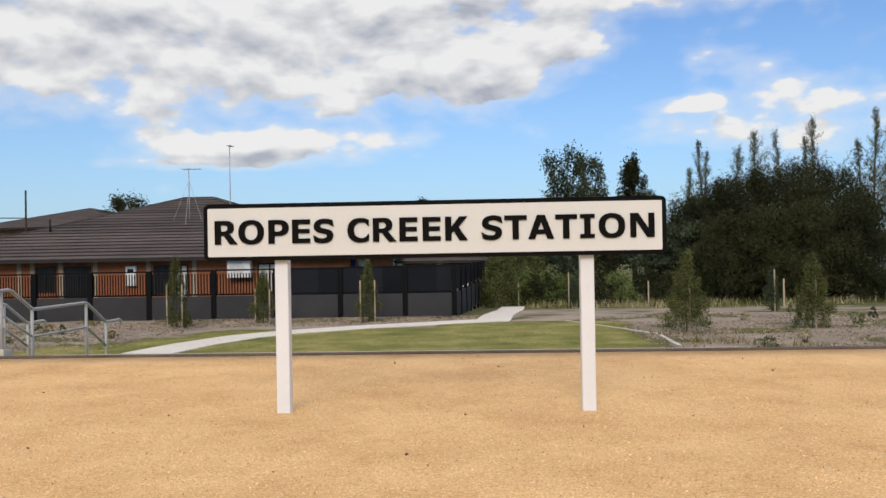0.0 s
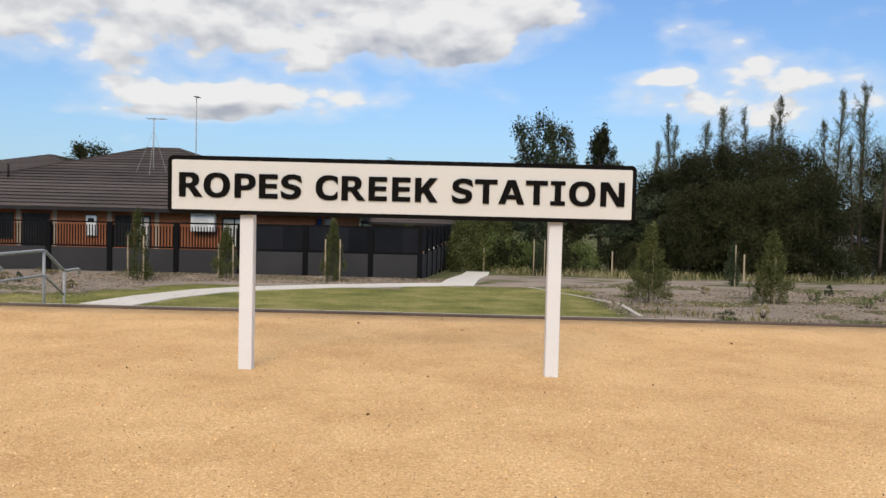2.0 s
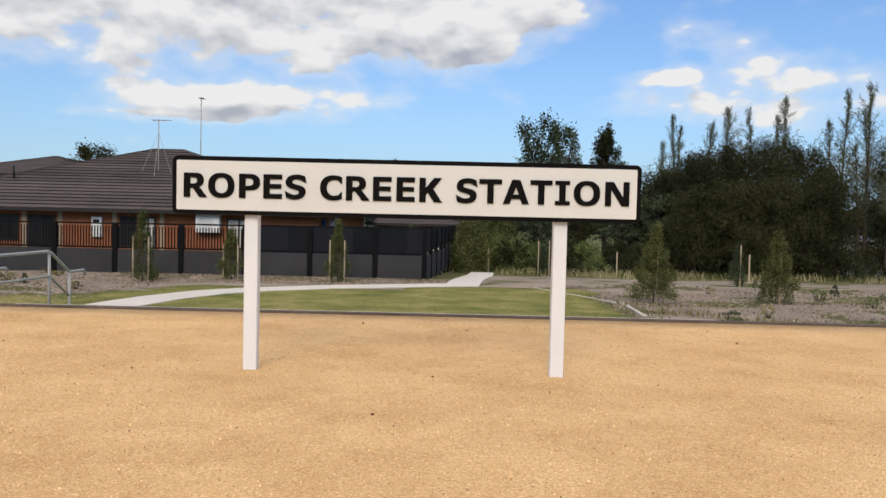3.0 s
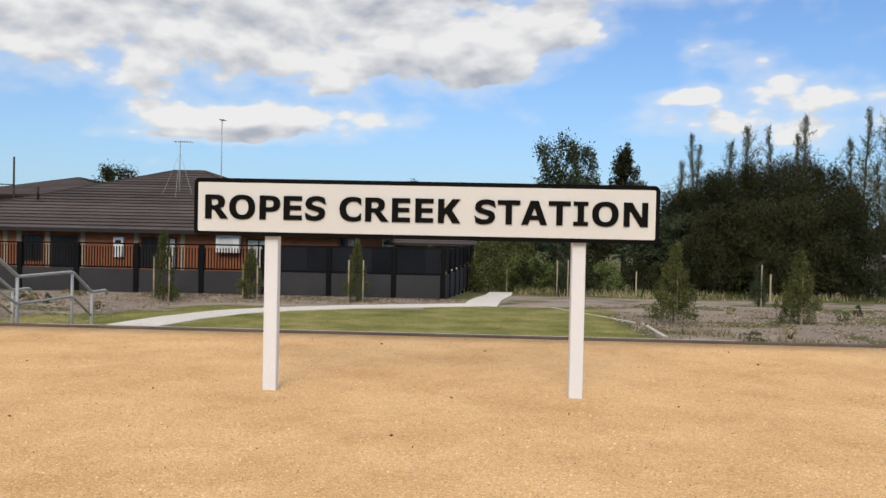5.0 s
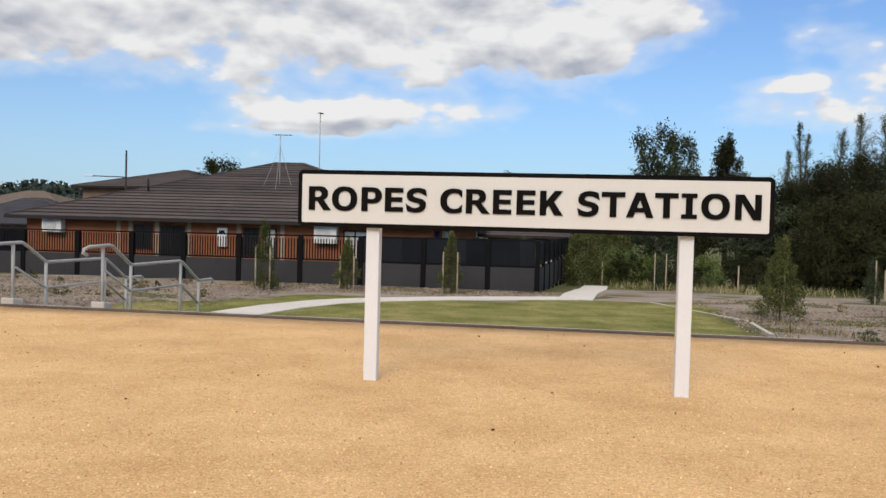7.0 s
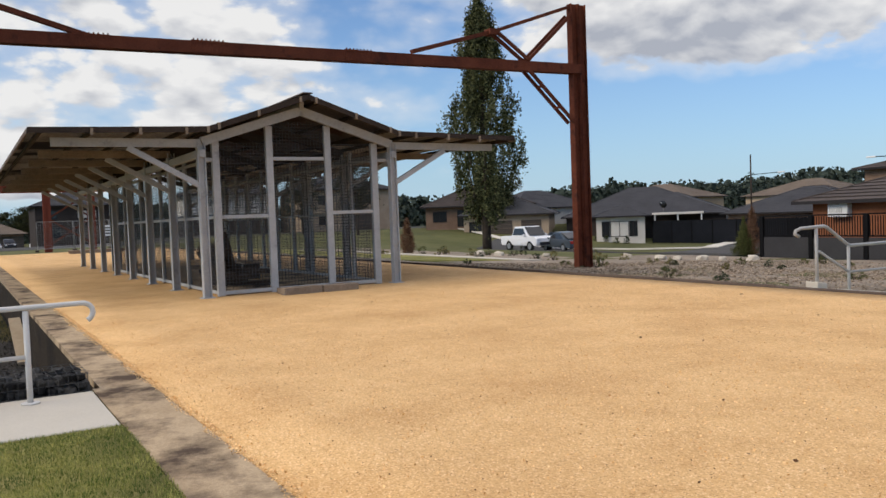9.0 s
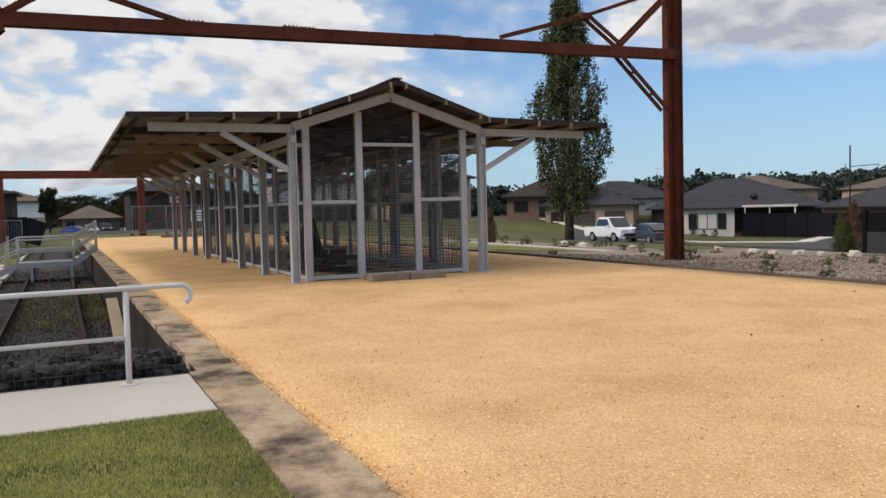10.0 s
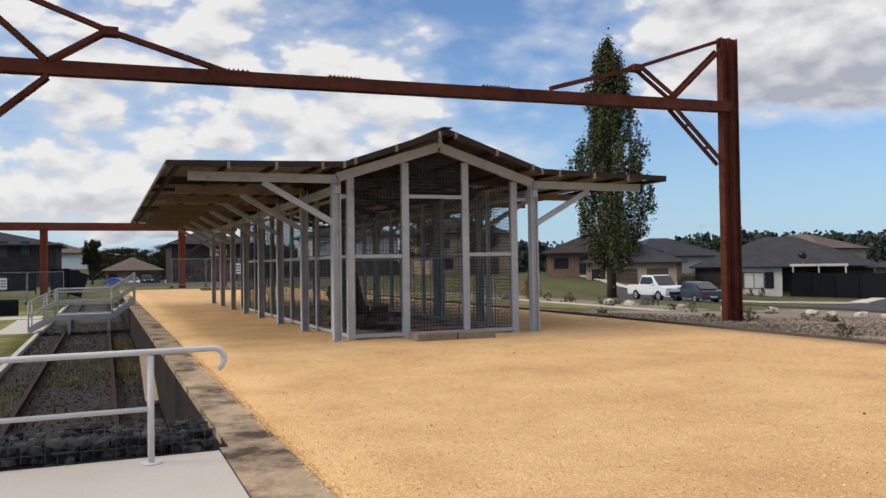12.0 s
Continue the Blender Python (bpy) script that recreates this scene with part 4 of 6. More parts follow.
def stone_mesh(seed, sub=1):
    rng = random.Random(seed)
    bm = B()
    bmesh.ops.create_icosphere(bm, subdivisions=sub, radius=0.5)
    for v in bm.verts:
        v.co *= rng.uniform(0.66, 1.18)
        v.co = Vector((max(-0.42, min(0.42, v.co.x)), max(-0.42, min(0.42, v.co.y)), max(-0.40, min(0.40, v.co.z))))
    return bm


STONES = [link_mesh(stone_mesh(s), "stone", STONE) for s in range(8)]


def gabion():
    t = thing("gabion_wall", (-7.94, 0, 0), "wire gabion basket wall packed with dark grey stones", "gabion")
    rng = random.Random(3)
    n = 0
    y = 1.06
    while y > -2.6:
        for z in (0.13, 0.05, -0.02):
            for x in ((0.24,) if z < 0.1 else (0.24, 0.1, -0.05, -0.2)):
                w = rng.uniform(0.10, 0.145)
                piece("stone", rng.choice(STONES), t, Matrix.LocRotScale((x + rng.uniform(-.02, .02), y - w * 0.5, z + rng.uniform(-.02, .02)),
                      Euler((rng.uniform(-.35, .35), rng.uniform(-.35, .35), rng.uniform(0, 6))), (w * 1.25, w * 0.95, w * 0.85)))
                n += 1
        y -= 0.076
    bm = B()
    box(bm, -0.25, 0.22, -9, 1.08, -1.1, 0.08)
    part("fill", bm, STONE, t)
    bm = B()
    for k in range(50):
        yy = 1.055 - 0.075 * k
        beam(bm, (0.31, yy, -0.15), (0.31, yy, 0.175), 0.004, 0.004)
        beam(bm, (0.31, yy, 0.175), (-0.28, yy, 0.175), 0.003, 0.003)
    for z in (-0.05, 0.025, 0.1, 0.17):
        beam(bm, (0.312, 1.06, z), (0.312, -2.7, z), 0.004, 0.004)
    for x in (0.31, 0.16, 0.0, -0.15, -0.28):
        beam(bm, (x, 1.06, 0.18), (x, -2.7, 0.18), 0.004, 0.004)
    part("wire_basket", bm, WIRE, t, "thin dark wire basket")


gabion()


def stair_and_rails():
    t = thing("platform_stair", (0, 0, 0), "short concrete stair leading down behind the platform", "stair")
    for k, (y0, y1, z) in enumerate(((11.8, 12.15, -0.0), (12.15, 12.45, -0.17), (12.45, 14.58, -0.34), (14.58, 14.88, -0.48), (14.88, 15.2, -0.62))):
        bm = B()
        box(bm, -8.15, -6.93, y0, y1, z - 0.5, z, 0.008)
        part("step", bm, CONCRETE, t)
    for x in (-8.32, -6.78):
        r = thing("stair_handrail", (x, 0, 0), "galvanised tube handrail stepping down beside the stair", "handrail", "stair handrails")
        bm = B()
        pts = [(0, 11.50, 0.86), (0, 11.40, 0.90), (0, 11.42, 0.95), (0, 11.55, 0.985), (0, 12.12, 1.0), (0, 12.2, 0.98), (0, 12.72, 0.69), (0, 12.82, 0.655), (0, 14.5, 0.655), (0, 14.62, 0.63), (0, 15.28, 0.26), (0, 15.4, 0.235), (0, 15.9, 0.235), (0, 15.98, 0.20), (0, 15.95, 0.14)]
        tube(bm, pts, 0.028, 8)
        part("top_rail", bm, GALV, r)
        bm = B()
        tube(bm, [(0, 12.0, 0.60), (0, 12.77, 0.22), (0, 14.56, 0.21), (0, 15.3, -0.2)], 0.021, 8)
        part("mid_rail", bm, GALV, r)
        for y, z0, z1 in ((11.93, 0.0, 1.0), (12.77, -0.5, 0.66), (14.56, -0.5, 0.65), (15.33, -0.9, 0.25)):
            bm = B()
            tube(bm, [(0, y, z0), (0, y, z1)], 0.027, 8)
            part("post", bm, GALV, r)
    for x in (-8.32, -6.78):
        bm = B()
        box(bm, x - 0.11, x + 0.11, 11.79, 12.04, -0.2, 0.13, 0.012)
        for v in bm.verts:
            if v.co.z > 0.1 and v.co.y > 12:
                v.co.z -= 0.03
        part("plinth", bm, CONCRETE, t, "grey concrete block at the rail foot")


stair_and_rails()


def crossing():
    t = thing("track_crossing", (-34.2, -0.15, 0.22), "galvanised steel footbridge with steps over the sunken track", "footbridge")
    bm = B()
    box(bm, -0.75, 0.75, -1.15, 0.72, -0.62, -0.5, 0.01)
    part("deck", bm, GALV, t)
    for k in range(3):
        bm = B()
        box(bm, -0.75, 0.75, 0.72 + 0.25 * k, 0.97 + 0.25 * k, -0.42 + 0.14 * k, -0.36 + 0.14 * k, 0.005)
        part("tread", bm, GALV, t)
        bm = B()
        box(bm, -0.75, 0.75, -1.15 - 0.27 * (k + 1), -1.15 - 0.27 * k, -0.68 - 0.12 * k, -0.62 - 0.12 * k, 0.005)
        part("tread", bm, GALV, t)
    for x in (-0.75, 0.75):
        bm = B()
        for a, b in (((-2.0, -0.98), (-1.15, -0.56)), ((-1.15, -0.56), (0.72, -0.56)), ((0.72, -0.56), (1.5, -0.0))):
            beam(bm, (x, *a), (x, *b), 0.05, 0.2)
        part("stringer", bm, GALV, t)
        for h in (0.95, 0.84, 0.5, 0.4):
            bm = B()
            tube(bm, [(x, -2.0, -0.93 + h), (x, -1.15, -0.5 + h), (x, 0.72, -0.5 + h), (x, 1.5, 0.0 + h)], 0.022, 6)
            part("rail", bm, GALV, t)
        for y, z in ((-2.0, -0.93), (-1.5, -0.7), (-1.15, -0.5), (0.72, -0.5), (1.5, 0.05)):
            bm = B()
            tube(bm, [(x, y, z - 0.1), (x, y, z + 0.95)], 0.025, 6)
            part("post", bm, GALV, t)
        for y in (-0.7, 0.62):
            bm = B()
            box(bm, x - 0.05, x + 0.05, y - 0.05, y + 0.05, -1.25, -0.6)
            part("leg", bm, GALV, t)


crossing()
bm = B()
box(bm, -42.9, -34.0, -3.3, -1.97, -1.0, -0.885, 0.01)
whole("crossing_path", bm, CONCRETE, "pale concrete path leading to the footbridge", "path", kind="structure")
bm = B()
box(bm, -46, -43.6, -16, -2.4, -1.0, -0.885, 0.01)
whole("cross_path", bm, CONCRETE, "pale concrete path across the lawn", "path", kind="structure")


# ---- houses ----
def ring(bm, w, d, eave, pitch, i0, i1, lip):
    """One course of a hipped roof: a ring from inset i0 to i1."""
    tp = math.tan(radians(pitch))

    def rect(i, z):
        x0, x1, y0, y1 = i, w - i, i, d - i
        if x0 > x1:
            x0 = x1 = w / 2
        if y0 > y1:
            y0 = y1 = d / 2
        return [bm.verts.new(p) for p in ((x0, y0, z), (x1, y0, z), (x1, y1, z), (x0, y1, z))]

    z0 = eave + i0 * tp
    o = 0.075 if i0 > 0 else 0.0
    under, low, a, b = rect(i0 + 0.06, z0 + lip * 0.8), rect(i0 - o, z0 + lip * 0.8), rect(i0 - o, z0 + lip), rect(i1 + 0.06, eave + i1 * tp + lip * 0.8)
    for k in range(4):
        for p, q in ((under, low), (low, a), (a, b)):
            bm.faces.new((p[k], p[(k + 1) % 4], q[(k + 1) % 4], q[k]))


def window_part(parent, side, w, d, u, z0, ww, hh, pane=WINDOW, frame_mat=GUTTER, name="window"):
    """A framed window in the front (0), right (1), back (2) or left (3) wall."""
    turn = (0, 90, 180, 270)[side]
    org = ((0, 0), (w, 0), (w, d), (0, d))[side]
    m = Matrix.Translation((org[0], org[1], 0)) @ Matrix.Rotation(radians(turn), 4, "Z")
    bm = B()
    for x0, x1, a, b in ((u, u + ww, z0, z0 + 0.06), (u, u + ww, z0 + hh - 0.06, z0 + hh), (u, u + 0.06, z0 + 0.06, z0 + hh - 0.06), (u + ww - 0.06, u + ww, z0 + 0.06, z0 + hh - 0.06),
                         (u + ww / 2 - 0.025, u + ww / 2 + 0.025, z0 + 0.06, z0 + hh - 0.06)):
        box(bm, x0, x1, -0.05, 0.04, a, b)
    bmesh.ops.transform(bm, matrix=m, verts=bm.verts[:])
    win = part(name, bm, frame_mat, parent)
    bm = B()
    box(bm, u + 0.03, u + ww - 0.03, -0.02, 0.02, z0 + 0.03, z0 + hh - 0.03)
    bmesh.ops.transform(bm, matrix=m, verts=bm.verts[:])
    part("pane", bm, pane, win)
    return win


def house(at, w, d, h, turn, wall, roof, label, pitch=23, over=0.5, windows=(), garage=(), step=0.42, split=False, group="", upper=None):
    """A hipped house; local x runs along its front wall, y to its back."""
    t = thing("house", at, label, "house", group, turn=turn)
    bm = B()
    box(bm, 0, w, 0, d, -1.2, h)
    part("wall", bm, wall, t)
    if upper:
        bm = B()
        box(bm, -0.03, w + 0.03, -0.03, d + 0.03, h * 0.52, h - 0.02)
        part("upper_wall", bm, upper, t)
    W, D = w + 2 * over, d + 2 * over
    top = min(W, D) / 2
    n = max(3, int(top / step + 0.5))
    off = Matrix.Translation((-over, -over, 0))
    bm = B()
    box(bm, -over, w + over, -over, d + over, h - 0.04, h + 0.02)
    soffit = part("eaves", bm, WHITE_TRIM if wall is RENDER_PALE else GUTTER, t)
    root = None
    one = B()
    for k in range(n):
        bm = B() if split else one
        ring(bm, W, D, h + 0.02, pitch, top * k / n, top * (k + 1) / n, 0.075)
        if split:
            bmesh.ops.transform(bm, matrix=off, verts=bm.verts[:])
            o = part("roof" if root is None else "tile_course", bm, roof, t if root is None else root)
            root = root or o
    if not split:
        bmesh.ops.transform(one, matrix=off, verts=one.verts[:])
        bmesh.ops.remove_doubles(one, verts=one.verts[:], dist=0.003)
        part("roof", one, roof, t)
    else:
        one.free()
    # hip and ridge caps
    tp = math.tan(radians(pitch))
    bm = B()
    apex = [(top - over, top - over), (W - top - over, top - over)] if W >= D else [(top - over, top - over), (top - over, D - top - over)]
    zt = h + 0.05 + top * tp
    ends = [(apex[0], (-over, -over)), (apex[0], (-over, D - over) if W >= D else (W - over, -over)), (apex[1], (W - over, D - over)), (apex[1], (W - over, -over) if W >= D else (-over, D - over))]
    for (ax, ay), (bx, by) in ends:
        beam(bm, (bx, by, h + 0.08), (ax, ay, zt + 0.03), 0.2, 0.08)
    beam(bm, (*apex[0], zt + 0.03), (*apex[1], zt + 0.03), 0.2, 0.08)
    part("ridge_tiles", bm, roof, t)
    bm = B()
    for a, b in (((-over, -over), (w + over, -over)), ((w + over, -over), (w + over, d + over)), ((w + over, d + over), (-over, d + over)), ((-over, d + over), (-over, -over))):
        beam(bm, (*a, h + 0.0), (*b, h + 0.0), 0.12, 0.14)
    part("gutter", bm, GUTTER, t)
    for spec in windows:
        window_part(t, spec[0], w, d, *spec[1:5], pane=spec[5] if len(spec) > 5 else WINDOW)
    for side, u, ww, hh in garage:
        turn2 = (0, 90, 180, 270)[side]
        org = ((0, 0), (w, 0), (w, d), (0, d))[side]
        m = Matrix.Translation((*org, 0)) @ Matrix.Rotation(radians(turn2), 4, "Z")
        bm = B()
        for k in range(5):
            box(bm, u, u + ww, -0.05, 0.02, hh * k / 5 + 0.01, hh * (k + 1) / 5 - 0.01)
        bmesh.ops.transform(bm, matrix=m, verts=bm.verts[:])
        part("garage_door", bm, GARAGE, t)
    return t


near = house((-22.8, 32.6, -0.95), 17.9, 16.4, 2.32, 0, BRICK_ORANGE, TILE_DARK, "orange brick bungalow under a charcoal tiled hip roof", 18.8, 0.6,
             windows=((0, 5.0, 1.05, 0.85, 1.05), (0, 9.9, 0.9, 0.7, 1.2), (0, 14.2, 0.9, 1.0, 1.2, CURTAIN), (3, 3, 0.9, 1.6, 1.2)), split=True)
for u, w_ in ((6.2, 1.1), (10.75, 0.6)):
    window_part(near, 0, 16.9, 13.2, u, 0.1, w_, 2.0, CURTAIN if w_ < 1 else WINDOW, name="glass_door")
for u in (4.2, 4.75, 5.95, 7.4, 9.6, 11.5):
    bm = B()
    box(bm, u, u + 0.18, -0.012, 0.02, 0.0, 2.27)
    part("brick_pier", bm, BRICK_TAN, near)
bm = B()
tube(bm, [(4.0, 3.0, 3.6), (4.0, 3.0, 4.2)], 0.05, 8)
part("vent_pipe", bm, GUTTER, near)


def wall_box(x, y, z, w, d, h, name, label, category, grille=False):
    t = thing(name, (x, y, z), label, category)
    bm = B()
    box(bm, 0, w, -d, 0, 0, h, 0.02)
    part("casing", bm, WHITE_TRIM, t)
    if grille:
        bm = B()
        for k in range(4):
            r = 0.07 + 0.07 * k
            tube(bm, [(w * 0.42 + r * math.cos(a), -d - 0.01, h * 0.5 + r * math.sin(a)) for a in [i * math.pi / 8 for i in range(17)]], 0.012, 5)
        part("fan_grille", bm, GALV, t)
    else:
        bm = B()
        box(bm, w * 0.2, w * 0.8, -d - 0.006, -d, h * 0.72, h * 0.86)
        part("meter_window", bm, WINDOW, t)


wall_box(-9.75, 32.58, 0.58, 0.95, 0.35, 0.74, "air_conditioner", "white outdoor air conditioner on the brick wall", "air conditioner", True)
wall_box(-21.85, 32.58, 0.72, 0.90, 0.35, 0.62, "air_conditioner", "white outdoor air conditioner near the house corner", "air conditioner", True)
wall_box(-14.0, 32.59, 0.30, 0.42, 0.14, 0.82, "meter_box", "white electricity meter box on the brick wall", "meter box")


def antenna(x, y, z, h, wide, guys=True):
    t = thing("roof_antenna", (x, y, z), "thin metal television antenna on a tiled roof", "antenna", "roof antennas")
    bm = B()
    tube(bm, [(0, 0, -0.3), (0, 0, h)], 0.022, 6)
    part("mast", bm, GALV, t)
    bm = B()
    beam(bm, (-wide * 0.35, 0, h - 0.05), (wide * 0.65, 0, h - 0.05), 0.03, 0.03)
    for k in range(7):
        xx = -wide * 0.35 + wide * k / 6
        beam(bm, (xx, -0.25, h - 0.05), (xx, 0.25, h - 0.05), 0.015, 0.015)
    part("elements", bm, GALV, t)
    if guys:
        for a, b in ((-0.75, -0.3), (0.75, -0.3), (0.1, -0.8)):
            bm = B()
            beam(bm, (0, 0, h * 0.75), (a, b, -0.35), 0.012, 0.012)
            part("guy_wire", bm, GALV, t)


antenna(-13.0, 37.1, 3.25, 2.3, 0.8)
antenna(-10.8, 36.2, 3.1, 3.35, 0.2, False)


# ---- boundary fence of the brick house ----
def slat_fence():
    t = thing("boundary_fence", (0, 0, 0), "black steel slat fence above charcoal sleeper panels", "fence")
    y, xs = 30.6, [-23.9, -21.5, -19.1, -16.75, -14.55, -12.25, -9.75, -7.35, -4.9, -2.45, -0.6]
    slat = B()
    box(slat, -0.022, 0.022, -0.008, 0.008, 0, 0.80)
    slat = link_mesh(slat, "slat", FENCE_BLACK)

    def base(x):
        return -0.96 + 0.0 * x

    for i, x in enumerate(xs):
        bm = B()
        box(bm, x - 0.095, x + 0.095, y - 0.09, y + 0.06, base(x) - 0.3, 0.86 + 0.006 * (x + 24), 0.008)
        part("post", bm, FENCE_BLACK, t)
    for i, (a, b) in enumerate(zip(xs, xs[1:])):
        top = 0.84 + 0.006 * (a + 24)
        bm = B()
        box(bm, a + 0.095, b - 0.095, y - 0.04, y + 0.04, -1.1, -0.06, 0.006)
        part("retaining_panel", bm, SLEEPER_GREY, t)
        for z in (0.0, top):
            bm = B()
            box(bm, a + 0.095, b - 0.095, y - 0.025, y + 0.025, z - 0.03, z + 0.03)
            part("fence_rail", bm, FENCE_BLACK, t)
        if i < 7:
            n = 20
            for k in range(n):
                piece("slat", slat, t, Matrix.Translation((a + 0.14 + (b - a - 0.28) * k / (n - 1), y, 0.0)))
        else:
            n = 3
            for k in range(n):
                x0, x1 = a + 0.1 + (b - a - 0.2) * k / n, a + 0.1 + (b - a - 0.2) * (k + 1) / n
                bm = B()
                box(bm, x0, x1 - 0.002, y - 0.006, y + 0.01, -0.06, top - 0.03)
                part("sheet_panel", bm, SCREEN_DARK, t)
    # the return along the path
    pts = [(-0.6 + 1.15 * k / 7, 30.6 + 2.35 * k) for k in range(8)]
    for (x0, y0), (x1, y1) in zip(pts, pts[1:]):
        z = ground_z(x1, y1)
        bm = B()
        beam(bm, (x1, y1, z - 0.2), (x1, y1, 0.95 + (y1 - 30.6) * 0.0), 0.15, 0.15)
        part("post", bm, FENCE_BLACK, t)
        bm = B()
        beam(bm, (x0, y0 + 0.06, 0.48), (x1, y1 - 0.06, 0.48), 0.02, 0.86)
        part("sheet_panel", bm, SCREEN_DARK, t)
        bm = B()
        beam(bm, (x0, y0 + 0.06, -0.55), (x1, y1 - 0.06, -0.65), 0.06, 1.1)
        part("sleeper", bm, SLEEPER_GREY, t)


slat_fence()


def clothes_line(x, y):
    z = ground_z(x, y)
    t = thing("clothes_line", (x, y, z), "clothes line hung with small washing behind the dark fence", "clothes line")
    for u in (-1.3, 1.3):
        bm = B()
        tube(bm, [(u, 0, -0.1), (u, 0, 2.32)], 0.03, 8)
        part("post", bm, GALV, t)
    for v in (-0.15, 0.15):
        bm = B()
        tube(bm, [(-1.3, v, 2.28), (1.3, v, 2.28)], 0.008, 5)
        part("wire", bm, GALV, t)
    r = random.Random(17)
    for k in range(8):
        u = -1.15 + 0.30 * k
        bm = B()
        w, h = r.uniform(0.18, 0.27), r.uniform(0.25, 0.55)
        rows = [[bm.verts.new((u + w * i / 4, (-0.15, 0.15)[k % 2] + 0.02 * math.sin(i * 1.9 + j), 2.285 - h * j / 3)) for i in range(5)] for j in range(4)]
        for p, q in zip(rows, rows[1:]):
            for i in range(4):
                bm.faces.new((p[i], p[i + 1], q[i + 1], q[i]))
        bmesh.ops.solidify(bm, geom=bm.faces[:], thickness=0.006)
        part("cloth", bm, (PAINT_BLUE, WHITE_TRIM, PAINT_DARK, RED_PLASTIC, PAINT_DARK, CURTAIN)[k % 6], t)


clothes_line(-5.6, 33.4)


def panel_fence(pts, h, mat_, label, group="", step=2.4, dz=0.0):
    t = thing("panel_fence", (0, 0, 0), label, "fence", group)
    for (x0, y0), (x1, y1) in zip(pts, pts[1:]):
        n = max(1, round(math.hypot(x1 - x0, y1 - y0) / step))
        for k in range(n):
            ax, ay, bx, by = x0 + (x1 - x0) * k / n, y0 + (y1 - y0) * k / n, x0 + (x1 - x0) * (k + 1) / n, y0 + (y1 - y0) * (k + 1) / n
            za, zb = ground_z(ax, ay) + dz, ground_z(bx, by) + dz
            bm = B()
            beam(bm, (ax, ay, (2 * za + h) / 2), (bx, by, (2 * zb + h) / 2), 0.03, h - 0.1)
            part("panel", bm, mat_, t)
            bm = B()
            beam(bm, (ax, ay, za - 0.2), (ax, ay, za + h), 0.09, 0.09)
            part("post", bm, FENCE_BLACK, t)
            bm = B()
            beam(bm, (ax, ay, za + h - 0.02), (bx, by, zb + h - 0.02), 0.06, 0.05)
            part("capping", bm, FENCE_BLACK, t)


panel_fence([(-61.0, 61.2), (-54, 62), (-47, 63.6), (-40, 67)], 2.30, SCREEN_DARK, "charcoal sheet metal garden fence beside the footway", "garden fences")
panel_fence([(-66.5, -4.2), (-66.5, -18)], 1.5, SCREEN_DARK, "dark sheet metal fence before the brick house", "garden fences", dz=0.3)
panel_fence([(-63, -3.0), (-63, -0.9)], 1.75, SCREEN_DARK, "dark sheet fence panels beyond the footbridge", "garden fences", step=1.0, dz=0.25)
panel_fence([(-46.8, -14.5), (-46.8, -3.6)], 0.85, SCREEN_DARK, "low dark fabric fence across the lawn", "garden fences")

# white and dark walled houses across the street
hs = "suburban houses"
# The first house's dark brick puts the patio and eave shade into its wall.
house((-71.8, 58.8, -2.1), 17, 14, 2.75, 46, BRICK_DARK, TILE_BLACK, "bungalow with a broad slate grey hip roof, walls darkened for patio shade", 23, 0.5, ((0, 11.4, 0.7, 1.6, 1.5),), group=hs)
house((-64.8, 57.0, -2.1), 4.9, 7.0, 2.75, 46, RENDER_PALE, TILE_BLACK, "pale rendered front wing with a slate grey tiled roof", 22, 0.5, ((0, 0.55, 0.7, 0.8, 1.6), (0, 1.4, 0.7, 1.9, 1.6, CURTAIN), (0, 3.35, 0.7, 0.8, 1.6)), group=hs)
house((-77.2, 48.6, -1.5), 9.4, 11, 2.75, 48, BRICK_TAN, TILE_BLACK, "bungalow with tan piers and a slate grey roof", 23, 0.6, ((0, 0.6, 0.8, 1.4, 1.3),), ((0, 3.0, 2.4, 2.15), (0, 6.4, 2.2, 2.15)), group=hs)
house((-92, 60, -0.8), 9.4, 12, 2.75, -4, RENDER_PALE, TILE_BLACK, "pale bungalow half hidden behind the poplar", 23, 0.6, ((0, 1.2, 0.9, 1.6, 1.2), (0, 5.6, 0.9, 1.6, 1.2)), group=hs)
house((-58, 69, -2.2), 13, 11, 2.7, 12, BRICK_BROWN, TILE_BLACK, "dark roofed bungalow behind a charcoal fence", 22, 0.6, ((0, 2, 0.9, 1.8, 1.3), (0, 7, 0.9, 2.2, 1.3, CURTAIN)), group=hs)
house((-48, 88, -2.2), 13, 11, 2.9, 4, RENDER_PALE, TILE_BLACK, "pale bungalow with a dark roof down the side street", 23, 0.6, ((0, 2, 0.9, 1.8, 1.3), (0, 7, 0.9, 2.2, 1.3)), group=hs)
house((-33, 92, -2.2), 13, 12, 2.9, -6, BRICK_BROWN, TILE_BLACK, "brown brick bungalow with a dark roof", 24, 0.6, ((0, 2, 0.9, 1.8, 1.3),), group=hs)
house((-86, 80, -2.0), 13, 12, 2.7, 34, BRICK_BROWN, TILE_BLACK, "brown brick bungalow with a slate roof behind its neighbours", 23, 0.6, ((0, 2, 0.9, 1.8, 1.3), (0, 8, 0.9, 1.8, 1.3)), group=hs)
house((-74, 93, -2.0), 14, 12, 2.8, 22, BRICK_BROWN, TILE_DARK, "brown brick bungalow under a dark brown tiled roof", 23, 0.6, ((0, 2, 0.9, 1.8, 1.3),), group=hs)
